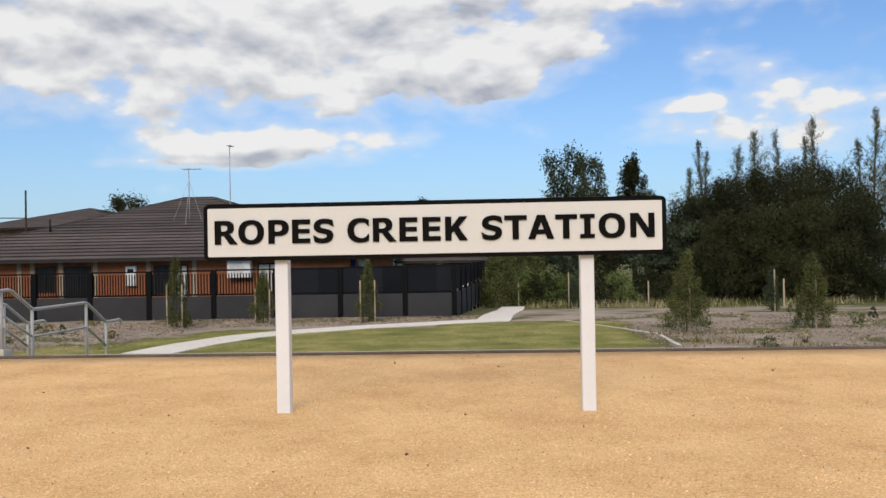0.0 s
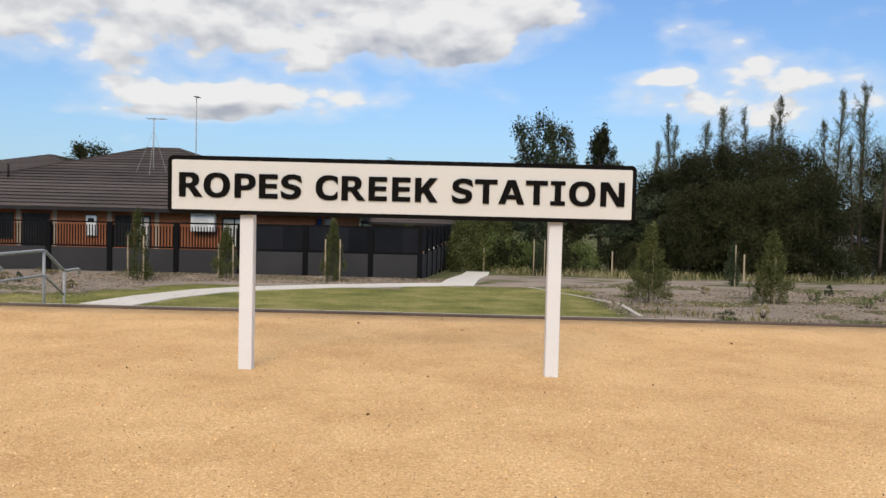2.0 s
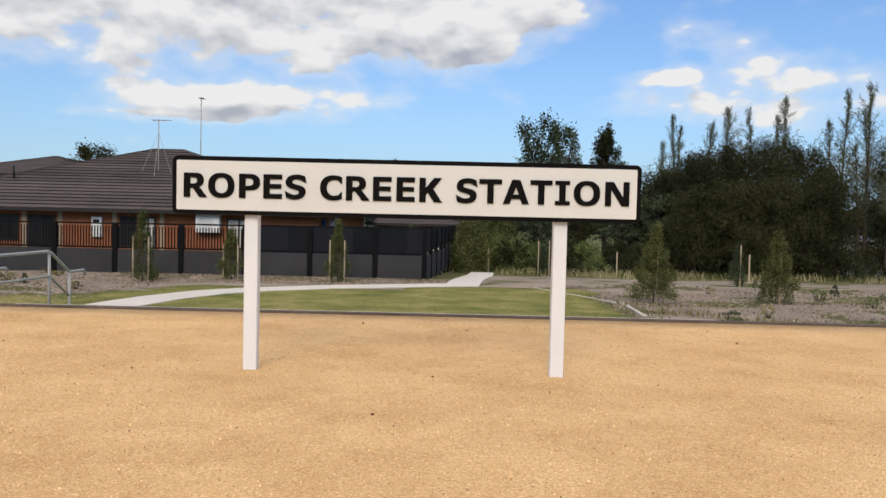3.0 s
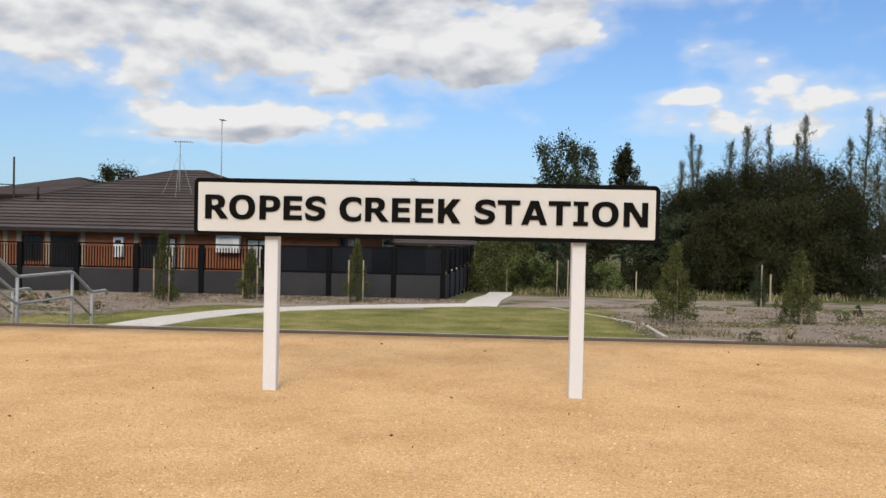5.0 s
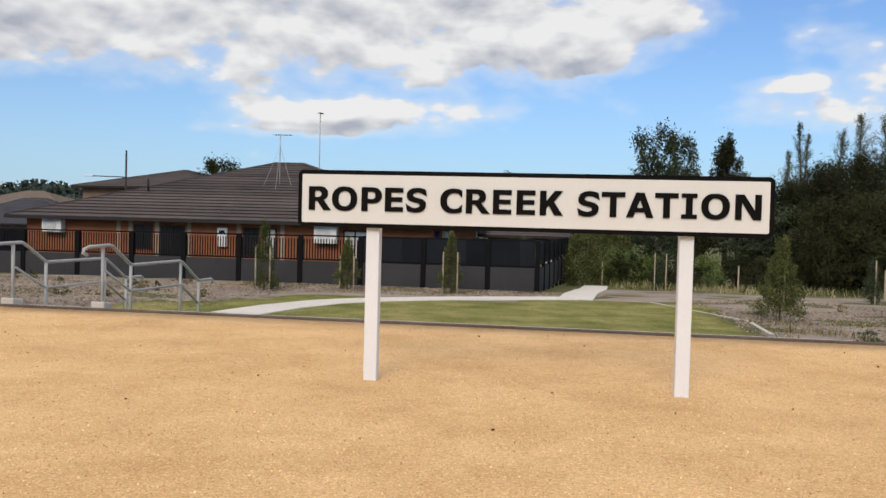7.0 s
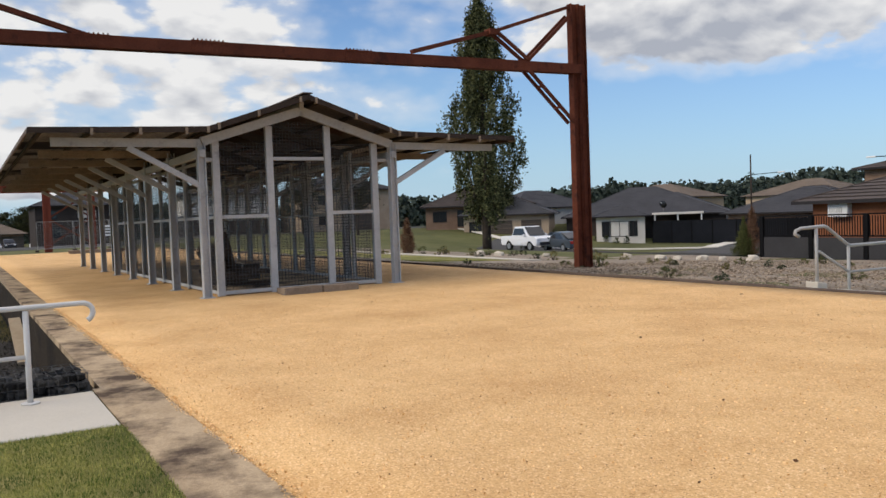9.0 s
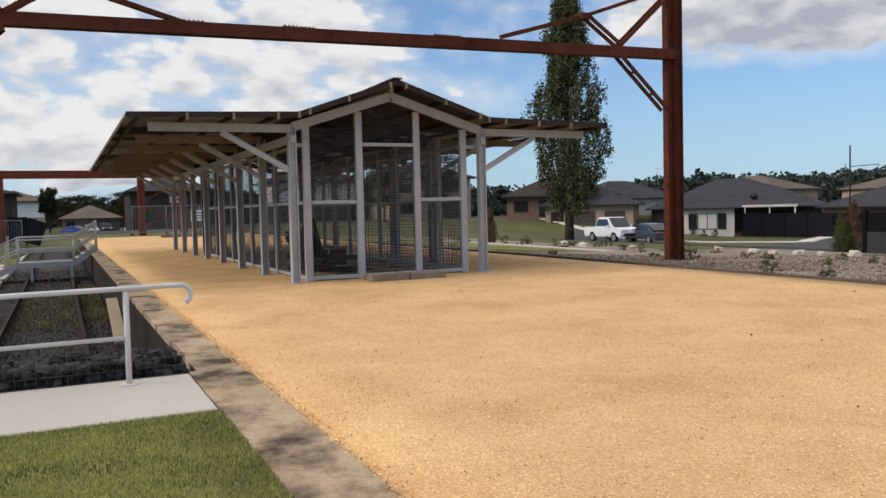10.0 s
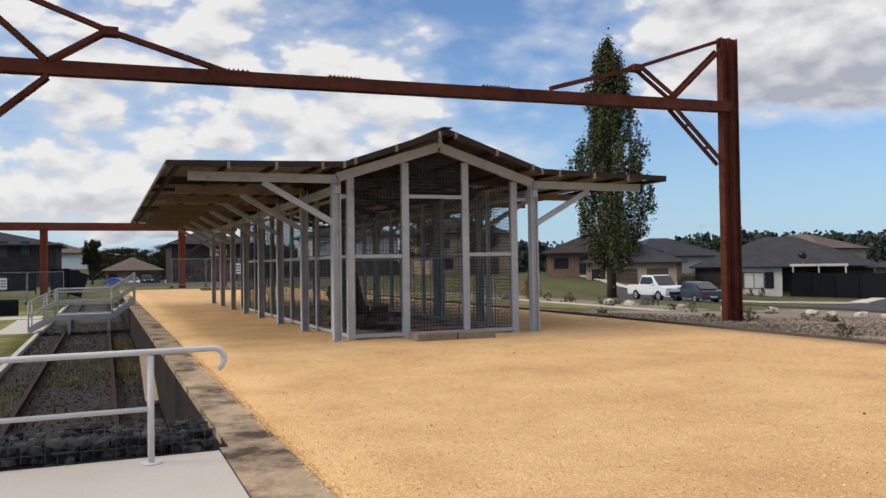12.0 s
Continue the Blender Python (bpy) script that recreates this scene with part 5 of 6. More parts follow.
house((-60, 101, -2.0), 14, 12, 2.9, 10, BRICK_TAN, TILE_DARK, "tan brick bungalow under a dark tiled roof", 23, 0.6, ((0, 3, 0.9, 1.8, 1.3),), group=hs)
house((-120, 108, -2.0), 17, 14, 5.2, 12, BRICK_TAN, TILE_TAN, "tan brick house with a broad brown roof", 19, 0.6, ((0, 2, 3.2, 1.5, 1.2), (0, 9, 3.2, 1.8, 1.2)), group=hs)
house((-97, 120, -2.2), 17, 14, 5.0, 4, BRICK_TAN, TILE_TAN, "tan brick house with a brown tiled roof", 19, 0.6, ((0, 2, 3.0, 1.8, 1.2), (0, 9, 3.0, 2.2, 1.2)), group=hs)
house((-74, 128, -2.2), 16, 14, 5.0, -4, BRICK_TAN, TILE_TAN, "tan brick house under a wide brown roof", 19, 0.6, ((0, 3, 3.0, 1.8, 1.2),), group=hs)
house((-52, 132, -2.2), 15, 13, 5.0, 3, BRICK_BROWN, TILE_TAN, "brown brick house under a brown tiled roof", 19, 0.6, group=hs)
house((-35.6, 57, -2.1), 10.5, 11, 5.75, -8, BRICK_BROWN, TILE_DARK, "dark roofed two storey house behind the bungalow", 15, 0.6, ((0, 2, 3.3, 1.6, 1.2), (0, 7.5, 3.3, 1.6, 1.2)), group=hs)
house((-4.2, 49, -1.6), 4.6, 8, 2.5, 0, BRICK_BROWN, TILE_DARK, "low brown brick house behind the fenced yard", 18, 0.5, ((0, 0.8, 0.9, 1.3, 1.1), (0, 2.8, 0.9, 1.3, 1.1, CURTAIN)), group=hs)
# houses beyond the platform end; their fronts face +X
house((-170, 0.5, -1.6), 10.0, 12, 2.6, 90, BRICK_BROWN, TILE_TAN, "brown brick bungalow with a brown hip roof and carport", 24, 0.7, ((0, 0.6, 0.9, 1.6, 1.2),), ((0, 5.6, 4.4, 2.2),), group=hs)
house((-118, 8.8, -0.4), 10, 11, 5.0, 90, BRICK_DARK, TILE_BLACK, "dark brick two storey house with pale upper trim", 22, 0.6, ((0, 1, 0.8, 2, 1.4), (0, 1, 3.3, 1.6, 1.1), (0, 5, 3.3, 2.4, 1.1, CURTAIN)), ((0, 5, 4.2, 2.3),), group=hs)
house((-104, 25.5, -0.1), 11, 11, 5.3, 90, BRICK_DARK, TILE_BLACK, "two storey house with cream upper walls", 22, 0.6, ((0, 1, 3.5, 1.6, 1.1), (0, 6, 3.5, 2.4, 1.1)), ((0, 5, 4.4, 2.3),), group=hs, upper=RENDER_PALE)
house((-96, 38, -0.1), 11, 11, 5.3, 90, BRICK_TAN, TILE_BLACK, "tan brick two storey house with a dark roof", 22, 0.6, ((0, 1, 3.5, 1.6, 1.1), (0, 6, 3.5, 2.4, 1.1), (0, 1, 0.9, 2, 1.3)), ((0, 5, 4.4, 2.3),), group=hs)
house((-82, 46.5, -0.2), 12, 11, 2.6, 58, BRICK_BROWN, TILE_DARK, "brown brick bungalow with a dark garage door", 23, 0.6, ((0, 0.8, 0.9, 1.6, 1.2), (0, 3.6, 0.3, 0.9, 1.9)), ((0, 6.3, 4.2, 2.15),), group=hs)
house((-98, -19.0, -0.6), 14.6, 12, 4.6, 90, BRICK_DARK, TILE_BLACK, "charcoal brick two storey house beyond the lawn", 13, 0.6,
      ((0, 13.1, 3.5, 0.9, 1.5), (0, 11.2, 3.5, 0.9, 1.5), (0, 7.4, 3.2, 2.6, 1.8), (0, 4.6, 3.5, 0.9, 1.5), (0, 13.1, 0.7, 0.9, 1.6), (0, 11.2, 0.7, 0.9, 1.6), (0, 4.4, 0.7, 0.9, 1.6), (0, 7.2, 0.1, 3.0, 2.3)), group=hs)
house((-125, -9.4, -0.9), 7.6, 9, 4.5, 90, BRICK_TAN, TILE_TAN, "white rendered two storey house beyond the street", 20, 0.5, ((0, 5.2, 0.8, 1.4, 1.4),), group=hs, upper=RENDER_WHITE)


def dish(x, y, z):
    t = thing("satellite_dish", (x, y, z), "dark satellite dish on the roof edge", "satellite dish", turn=20)
    bm = B()
    bmesh.ops.create_uvsphere(bm, u_segments=16, v_segments=10, radius=0.9)
    bmesh.ops.delete(bm, geom=[v for v in bm.verts if v.co.z > -0.55], context="VERTS")
    bmesh.ops.transform(bm, matrix=Matrix.Rotation(radians(-70), 4, "X") @ Matrix.Translation((0, 0, 0.6)) @ Matrix.Diagonal((0.75, 0.75, 0.75, 1)), verts=bm.verts[:])
    bmesh.ops.solidify(bm, geom=bm.faces[:], thickness=0.02)
    part("reflector", bm, PAINT_DARK, t)
    bm = B()
    tube(bm, [(0, 0.1, -0.8), (0, 0.1, 0), (0, -0.5, 0.2)], 0.025, 6)
    part("arm", bm, GALV, t)


dish(-60.9, 62.6, 1.75)


def patio(x, y, z, turn):
    t = thing("patio_cover", (x, y, z), "flat patio roof with pale fascia on white posts", "patio", turn=turn)
    bm = B()
    box(bm, -0.2, 5.0, -0.2, 3.0, 2.95, 3.02)
    part("roof", bm, TILE_BLACK, t)
    bm = B()
    box(bm, -0.25, 5.05, -0.26, -0.205, 2.78, 3.02, 0.01)
    part("fascia", bm, RENDER_PALE, t, "pale painted fascia")
    for u in (0.0, 2.4, 4.8):
        bm = B()
        box(bm, u - 0.06, u + 0.06, -0.15, -0.03, -0.2, 2.95, 0.008)
        part("post", bm, WHITE_TRIM, t)


patio(-63.0, 63.6, -2.1, 30)


def street_pole(x, y, h, label, name="pole", cross=0):
    z = ground_z(x, y)
    t = thing(name, (x, y, z), label, "pole", "street poles")
    bm = B()
    tube(bm, [(0, 0, -0.2), (0, 0, h)], [0.09, 0.06], 8)
    part("shaft", bm, DARK_TIMBER, t)
    if cross:
        bm = B()
        beam(bm, (0, 0, h - 1.85), (cross * 2.7, 0.3, h - 1.78), 0.06, 0.06)
        arm = part("lamp_arm", bm, FENCE_BLACK, t)
        bm = B()
        box(bm, min(cross * 2.65, cross * 3.3), max(cross * 2.65, cross * 3.3), 0.22, 0.42, h - 1.83, h - 1.72, 0.02)
        part("lamp_head", bm, WHITE_TRIM, arm, "pale street lamp head")


street_pole(-49.9, 62.5, 5.95 - ground_z(-49.9, 62.5), "tall thin dark street pole beside the fence", "street_lamp", 1)
street_pole(-29.84, 53.0, 6.07 - ground_z(-29.84, 53), "tall thin dark street pole behind the tiled roof", "street_lamp", -1)
for x, y in ((-84, 70), (-52, 106), (-20, 110)):
    antenna(x, y, 3.6, 2.2, 0.9, False)


def white_shed():
    t = thing("shed", (21.9, 50, ground_z(22, 50)), "small white shed behind the trees", "shed")
    bm = B()
    box(bm, 0, 5.5, 0, 4, -0.1, 2.2)
    part("wall", bm, RENDER_WHITE, t)
    bm = B()
    ring(bm, 5.9, 4.4, 2.2, 12, 0, 2.2, 0.05)
    bmesh.ops.transform(bm, matrix=Matrix.Translation((-0.2, -0.2, 0)), verts=bm.verts[:])
    part("roof", bm, GALV, t)
    bm = B()
    box(bm, 1.2, 2.1, -0.03, 0.01, 0, 1.95)
    part("door", bm, GARAGE, t)


white_shed()


# ---- vehicles ----
def vehicle(at, turn, kind, paint, label, dims):
    """A car along local +X, its nose at +X; dims: length, width, height."""
    L, Wd, H = dims
    t = thing("car" if kind != "ute" else "utility_truck", at, label, "car", "parked cars", turn=turn)
    r = 0.39 if kind == "ute" else 0.32
    sill = 0.42 if kind == "ute" else 0.24
    belt = H * (0.60 if kind == "ute" else 0.62)
    hood = belt - (0.02 if kind == "ute" else 0.08)

    def prism(prof, half, tuck, mats, name, parent, label=""):
        bm = B()
        sides = []
        for s in (-1, 1):
            sides.append([bm.verts.new((x, s * (half - tuck * max(0.0, z - belt) / (H - belt) - (0.05 if z < sill + 0.02 else 0)), z)) for x, z in prof])
        bm.faces.new(sides[0])
        bm.faces.new(sides[1][::-1])
        for i in range(len(prof)):
            j = (i + 1) % len(prof)
            bm.faces.new((sides[0][i], sides[1][i], sides[1][j], sides[0][j]))
        bmesh.ops.bevel(bm, geom=bm.edges[:], offset=0.04, segments=2, affect="EDGES")
        return part(name, bm, mats, parent, label, smooth=False)

    a, b = L * 0.5, -L * 0.5
    wheels = (L * 0.31, -L * 0.27)

    def arch(cx):
        return [(cx + (r + 0.07) * math.cos(q), max(sill, r + (r + 0.07) * math.sin(q))) for q in [math.pi - math.pi * k / 6 for k in range(7)]]

    low = [(b, sill + 0.15), (b + 0.05, sill)] + arch(wheels[1]) + arch(wheels[0]) + [(a - 0.08, sill), (a, sill + 0.2)]
    if kind == "ute":
        prof = low + [(a - 0.05, hood - 0.15), (a - 0.35, hood), (a - 1.25, belt), (b + 0.02, belt), (b, belt - 0.1)]
        cab = [(a - 1.2, belt - 0.03), (a - 1.95, H - 0.05), (a - 2.3, H), (a - 3.3, H - 0.02), (a - 3.65, belt - 0.03)]
        glass = [(a - 1.42, belt + 0.04), (a - 1.98, H - 0.12), (a - 3.28, H - 0.12), (a - 3.5, belt + 0.04)]
    else:
        prof = low + [(a - 0.03, hood - 0.15), (a - 0.4, hood), (a - 1.2, belt), (b + 0.5, belt), (b + 0.02, belt - 0.08)]
        back = b + (0.55 if kind == "sedan" else 0.15)
        cab = [(a - 1.05, belt - 0.03), (a - 1.9, H - 0.04), (a - 2.4, H), (back + 1.0, H - 0.03), (back, belt - 0.03)]
        glass = [(a - 1.35, belt + 0.04), (a - 1.95, H - 0.1), (back + 1.02, H - 0.1), (back + 0.35, belt + 0.04)]
    body = prism(prof, Wd / 2, 0, paint, "body", t)
    prism(cab, Wd / 2 - 0.03, 0.12, paint, "cabin", t)
    prism(glass, Wd / 2 - 0.012, 0.12, WINDOW, "side_window", t)
    bm = B()
    (x0, z0), (x1, z1) = cab[0], cab[1]
    beam(bm, (x0 + 0.0, 0, z0 + 0.10), (x1 + 0.06, 0, z1 - 0.02), Wd - 0.42, 0.05, (1, 0, 0))
    part("windscreen", bm, WINDOW, t)
    bm = B()
    (x0, z0), (x1, z1) = cab[-1], cab[-2]
    beam(bm, (x0 - 0.01, 0, z0 + 0.10), (x1 - 0.05, 0, z1 - 0.03), Wd - 0.42, 0.05, (1, 0, 0))
    part("rear_window", bm, WINDOW, t)
    for x in wheels:
        for s in (-1, 1):
            bm = B()
            tube(bm, [(x, s * (Wd / 2 - 0.2), r), (x, s * (Wd / 2 - 0.01), r)], r, 20)
            wh = part("wheel", bm, TYRE, t)
            bm = B()
            tube(bm, [(x, s * (Wd / 2 - 0.03), r), (x, s * (Wd / 2 + 0.004), r)], r * 0.62, 14)
            part("rim", bm, ALLOY, wh)
    for s in (-1, 1):
        bm = B()
        box(bm, a - 0.16, a + 0.005, s * (Wd / 2 - 0.28) - 0.17, s * (Wd / 2 - 0.28) + 0.17, hood - 0.28, hood - 0.12, 0.02)
        part("headlight", bm, LAMP_CLEAR, t)
        bm = B()
        box(bm, b - 0.005, b + 0.14, s * (Wd / 2 - 0.2) - 0.14, s * (Wd / 2 - 0.2) + 0.14, belt - 0.3, belt - 0.1, 0.02)
        part("tail_light", bm, LAMP_RED, t)
        bm = B()
        box(bm, cab[0][0] - 0.45, cab[0][0] - 0.3, s * (Wd / 2 + 0.08) - 0.08, s * (Wd / 2 + 0.08) + 0.08, belt + 0.02, belt + 0.16, 0.02)
        part("mirror", bm, paint, t)
    bm = B()
    box(bm, a - 0.05, a + 0.02, -Wd * 0.33, Wd * 0.33, sill + 0.06, sill + 0.3, 0.02)
    part("grille", bm, PAINT_DARK, t)
    bm = B()
    box(bm, b - 0.02, b + 0.04, -0.26, 0.26, belt - 0.5, belt - 0.4)
    part("number_plate", bm, CURTAIN, t)
    return t


vehicle((-51.9, 38.6, ground_z(-51.9, 38.6) + 0.09), -4, "ute", PAINT_WHITE, "white double cab utility truck parked by the kerb", (5.2, 1.86, 1.92))
vehicle((-48.5, 39.5, ground_z(-48.5, 39.5) + 0.09), 172, "sedan", PAINT_SLATE, "slate grey sedan parked nose to nose with the white truck", (4.4, 1.80, 1.46))
vehicle((-53.2, 43.2, ground_z(-53.2, 43.2) + 0.09), -8, "hatch", PAINT_DARK, "dark hatchback parked beyond the truck", (4.2, 1.75, 1.5))
vehicle((-152, 2.4, ground_z(-152, 2.4) + 0.03), 50, "sedan", PAINT_BLUE, "bright blue sedan parked before the bungalow", (4.6, 1.8, 1.45))
vehicle((-138, 4.4, ground_z(-138, 4.4) + 0.03), 8, "hatch", PAINT_SILVER, "silver hatchback facing the platform", (4.1, 1.75, 1.48))
vehicle((-158, 7.4, ground_z(-158, 7.4) + 0.03), 5, "hatch", PAINT_DARK, "dark four wheel drive in the carport", (4.6, 1.85, 1.8))
vehicle((-137, 11.2, ground_z(-137, 11.2) + 0.03), 35, "hatch", PAINT_WHITE, "white hatchback parked in the cross street", (4.3, 1.78, 1.5))


# ---- barriers beyond the platform ----
def mesh_barrier(x, y0, y1, h, label):
    t = thing("mesh_barrier", (x, 0, ground_z(x, y0) if y0 < 1 else 0.0), label, "barrier", "temporary fences")
    n = max(1, round((y1 - y0) / 2.3))
    for k in range(n):
        a, b = y0 + (y1 - y0) * k / n, y0 + (y1 - y0) * (k + 1) / n
        bm = B()
        tube(bm, [(0, a + 0.04, 0), (0, a + 0.04, h), (0, b - 0.04, h), (0, b - 0.04, 0)], 0.022, 6)
        beam(bm, (0, a + 0.04, 0.2), (0, b - 0.04, 0.2), 0.03, 0.03)
        fr = part("panel_frame", bm, GALV, t)
        bm = B()
        wire_panel(bm, (0, a + 0.05, 0.2), (0, 1, 0), (0, 0, 1), b - a - 0.1, h - 0.2, 0.15, 0.003)
        part("wire_mesh", bm, GALV, fr)
        bm = B()
        box(bm, -0.3, 0.3, a - 0.1, a + 0.1, 0, 0.12, 0.02)
        part("foot_block", bm, DARK_TIMBER, t)


mesh_barrier(-60.5, 4.6, 16.0, 2.0, "temporary galvanised mesh fence across the platform end")
mesh_barrier(-58.0, -6.2, -2.0, 2.0, "galvanised mesh fence panels beside the far lawn")


def notice(x, y, z, w, h, label):
    t = thing("notice_sign", (x, y, z), label, "sign", "notices")
    bm = B()
    box(bm, 0.03, 0.045, -w / 2, w / 2, 0, h, 0.005)
    part("plate", bm, RENDER_WHITE, t)
    bm = B()
    for k in range(3):
        box(bm, 0.046, 0.05, -w * 0.35, w * 0.35, h * (0.2 + 0.25 * k), h * (0.3 + 0.25 * k))
    part("print", bm, PAINT_DARK, t)


notice(-60.5, 9.0, 0.9, 0.9, 0.75, "white notice plate on the mesh fence")
notice(-58.0, -5.4, 0.2, 0.4, 0.7, "small white notice plate on the mesh fence")


def timber_stack(x, y):
    t = thing("pallet", (x, y, 0), "low stack of grey timber at the platform end", "pallet")
    for k in range(7):
        bm = B()
        box(bm, -0.55, 0.55, -1.9 + 0.55 * k, -1.45 + 0.55 * k, 0.16, 0.2)
        part("board", bm, TIMBER, t)
    for s in (-0.45, 0.45):
        bm = B()
        box(bm, s - 0.06, s + 0.06, -1.9, 1.85, 0, 0.155)
        part("bearer", bm, TIMBER, t)


timber_stack(-52.5, 7.6)


# ---- stones and planting ----
BOULDERS = [link_mesh(stone_mesh(20 + s, 2), "boulder", BOULDER) for s in range(4)]
rng = random.Random(11)
for i, (x, y) in enumerate(((-29.4, 25.2), (-27.6, 26.0), (-25.6, 26.1), (-24.9, 26.4), (-24.0, 26.9), (-23.3, 27.3), (-31.5, 24.5), (-34.5, 23.8), (-36, 23.6), (-22.6, 28.3))):
    o = tagged(new("boulder", BOULDERS[i % 4]), "pale sandstone boulder edging the garden bed", "boulder", "bed edge boulders")
    s = rng.uniform(0.36, 0.62)
    o.matrix_basis = Matrix.LocRotScale((x, y, ground_z(x, y) + 0.09), Euler((0, 0, rng.uniform(0, 6))), (s * 1.2, s, s * 0.75))


def leaves(name, pts, size, mat_, parent, seed, slim=0.5, droop=0.0, label=""):
    """Small leaf blades at points; each blade is a folded quad of its own."""
    r = np.random.default_rng(seed)
    n = len(pts)
    d = r.normal(size=(n, 3))
    d[:, 2] -= droop
    d /= np.linalg.norm(d, axis=1)[:, None]
    e = np.cross(d, r.normal(size=(n, 3)))
    e /= np.linalg.norm(e, axis=1)[:, None] + 1e-6
    s = size * r.uniform(0.6, 1.35, (n, 1))
    a, b = pts - d * s * 0.5, pts + d * s * 0.5
    l, q = pts + e * s * slim * 0.5, pts - e * s * slim * 0.5
    v = np.stack([a, l, b, q], 1).reshape(-1, 3)
    f = np.arange(4 * n).reshape(-1, 4)
    me = bpy.data.meshes.new(name)
    me.from_pydata(v.tolist(), [], f.tolist())
    me.materials.append(mat_)
    ob = new(name, me)
    ob.parent = parent
    return tagged(ob, label)


def clumps(r, centres, spread, per):
    return (np.repeat(centres, per, 0) + r.normal(size=(len(centres) * per, 3)) * np.asarray(spread))


def trunk(bm, h, r0, lean=(0, 0), top=0.15):
    tube(bm, [(lean[0] * k / 5, lean[1] * k / 5, -0.3 + (h + 0.3) * k / 5) for k in range(6)], [r0 * (1 - (1 - top) * k / 5) for k in range(6)], 8)


def poplar():
    z = -1.45
    t = thing("poplar_tree", (-58.9, 39.4, z), "tall dense dark green columnar poplar beside the street", "tree")
    r = np.random.default_rng(4)
    bm = B()
    trunk(bm, 17, 0.42)
    for k in range(26):
        a = k * 2.4
        h0 = 1.2 + 0.45 * k
        w = 2.0 - 0.05 * k
        tube(bm, [(0, 0, h0), (math.cos(a) * w * 0.6, math.sin(a) * w * 0.6, h0 + 2.2), (math.cos(a) * w * 0.95, math.sin(a) * w * 0.95, h0 + 5)], [0.11, 0.07, 0.02], 5)
    part("trunk", bm, BARK, t)
    n = 620
    u = r.uniform(0.03, 1, n)
    hh = 2.1 + 18.6 * u
    env = np.interp(u, [0, 0.08, 0.22, 0.42, 0.54, 0.64, 0.8, 0.93, 1], [0.8, 1.9, 2.7, 3.2, 2.7, 1.95, 1.75, 0.95, 0.12])
    an = r.uniform(0, 6.283, n)
    lump = 1 + 0.20 * np.sin(an * 3 + u * 17) + 0.16 * np.sin(an * 5 - u * 31)
    rad = env * lump * np.sqrt(r.uniform(0.05, 1, n))
    c = np.stack([rad * np.cos(an), rad * np.sin(an), hh], 1)
    p = clumps(r, c, (0.17, 0.17, 0.52), 84)
    leaves("crown", p, 0.20, LEAF_POPLAR, t, 5, 0.7)


poplar()


def casuarina(x, y, h, w, seed):
    """A full, round shouldered casuarina with drooping feathery foliage."""
    t = thing("casuarina_tree", (x, y, ground_z(x, y)), "dark bushy casuarina with drooping foliage in a dense stand", "tree", "casuarinas")
    r = np.random.default_rng(seed)
    bm = B()
    trunk(bm, h * 0.9, 0.10 + h * 0.008, (r.uniform(-.3, .3), r.uniform(-.3, .3)), 0.06)
    cs = []
    for k in range(64):
        u = (k + r.uniform(0, 1)) / 64
        z0 = h * (0.06 + 0.80 * u)
        reach = w * math.sqrt(max(0.03, 1 - (max(u - 0.35, 0) / 0.68) ** 2.4)) * r.uniform(0.55, 1.1)
        a = r.uniform(0, 6.283)
        rise = h * 0.13 * r.uniform(0.4, 1.2)
        tip = np.array([math.cos(a) * reach, math.sin(a) * reach, z0 + rise])
        tube(bm, [(0, 0, z0), tuple(tip)], [0.035, 0.008], 4)
        for q in np.linspace(0.4, 1.0, 5):
            cs.append([tip[0] * q, tip[1] * q, z0 + rise * q - 0.25 * q * q])
    part("trunk", bm, BARK, t)
    p = clumps(r, np.array(cs), (0.11 * w, 0.11 * w, 0.30), 58)
    leaves("crown", p, 0.24, LEAF_DARK, t, seed + 1, 0.15, 0.6)


def spire(x, y, h, w, seed, dense=1.0):
    """A thin young casuarina whose feathery leader stands above the others."""
    t = thing("casuarina_tree", (x, y, ground_z(x, y)), "tall thin casuarina with a sparse feathery top", "tree", "casuarinas")
    r = np.random.default_rng(seed)
    bm = B()
    lean = (r.uniform(-.5, .5), r.uniform(-.3, .3))
    tube(bm, [(lean[0] * k * k / 36, lean[1] * k * k / 36, -0.3 + (h + 0.2) * k / 6) for k in range(7)], [0.13, 0.11, 0.09, 0.07, 0.05, 0.03, 0.01], 6)
    cs, wide = [], []
    n = int(50 * dense)
    for k in range(n):
        u = 0.40 + 0.60 * (k + r.uniform(0, 1)) / n
        bx, by, z0 = lean[0] * u * u, lean[1] * u * u, h * u * 0.97
        reach = 1.75 * w * min(1.0, 1.7 * (1.02 - u) + 0.07) * r.uniform(0.15, 1.25)
        a = r.uniform(0, 6.283)
        rise = reach * r.uniform(0.5, 1.5)
        tip = (bx + math.cos(a) * reach, by + math.sin(a) * reach, z0 + rise)
        tube(bm, [(bx, by, z0), tip], [0.018, 0.005], 4)
        for q in np.linspace(0.2, 1.0, 4):
            cs.append([bx + math.cos(a) * reach * q, by + math.sin(a) * reach * q, z0 + rise * q ** 1.3])
            wide.append([0.05 + 0.07 * w * (1 - u), 0.05 + 0.07 * w * (1 - u), 0.13])
    part("trunk", bm, BARK, t)
    p = clumps(r, np.array(cs), np.repeat(np.array(wide), 17, 0), 17)
    leaves("crown", p, 0.17, LEAF_SPIRE, t, seed + 1, 0.13, -0.3)


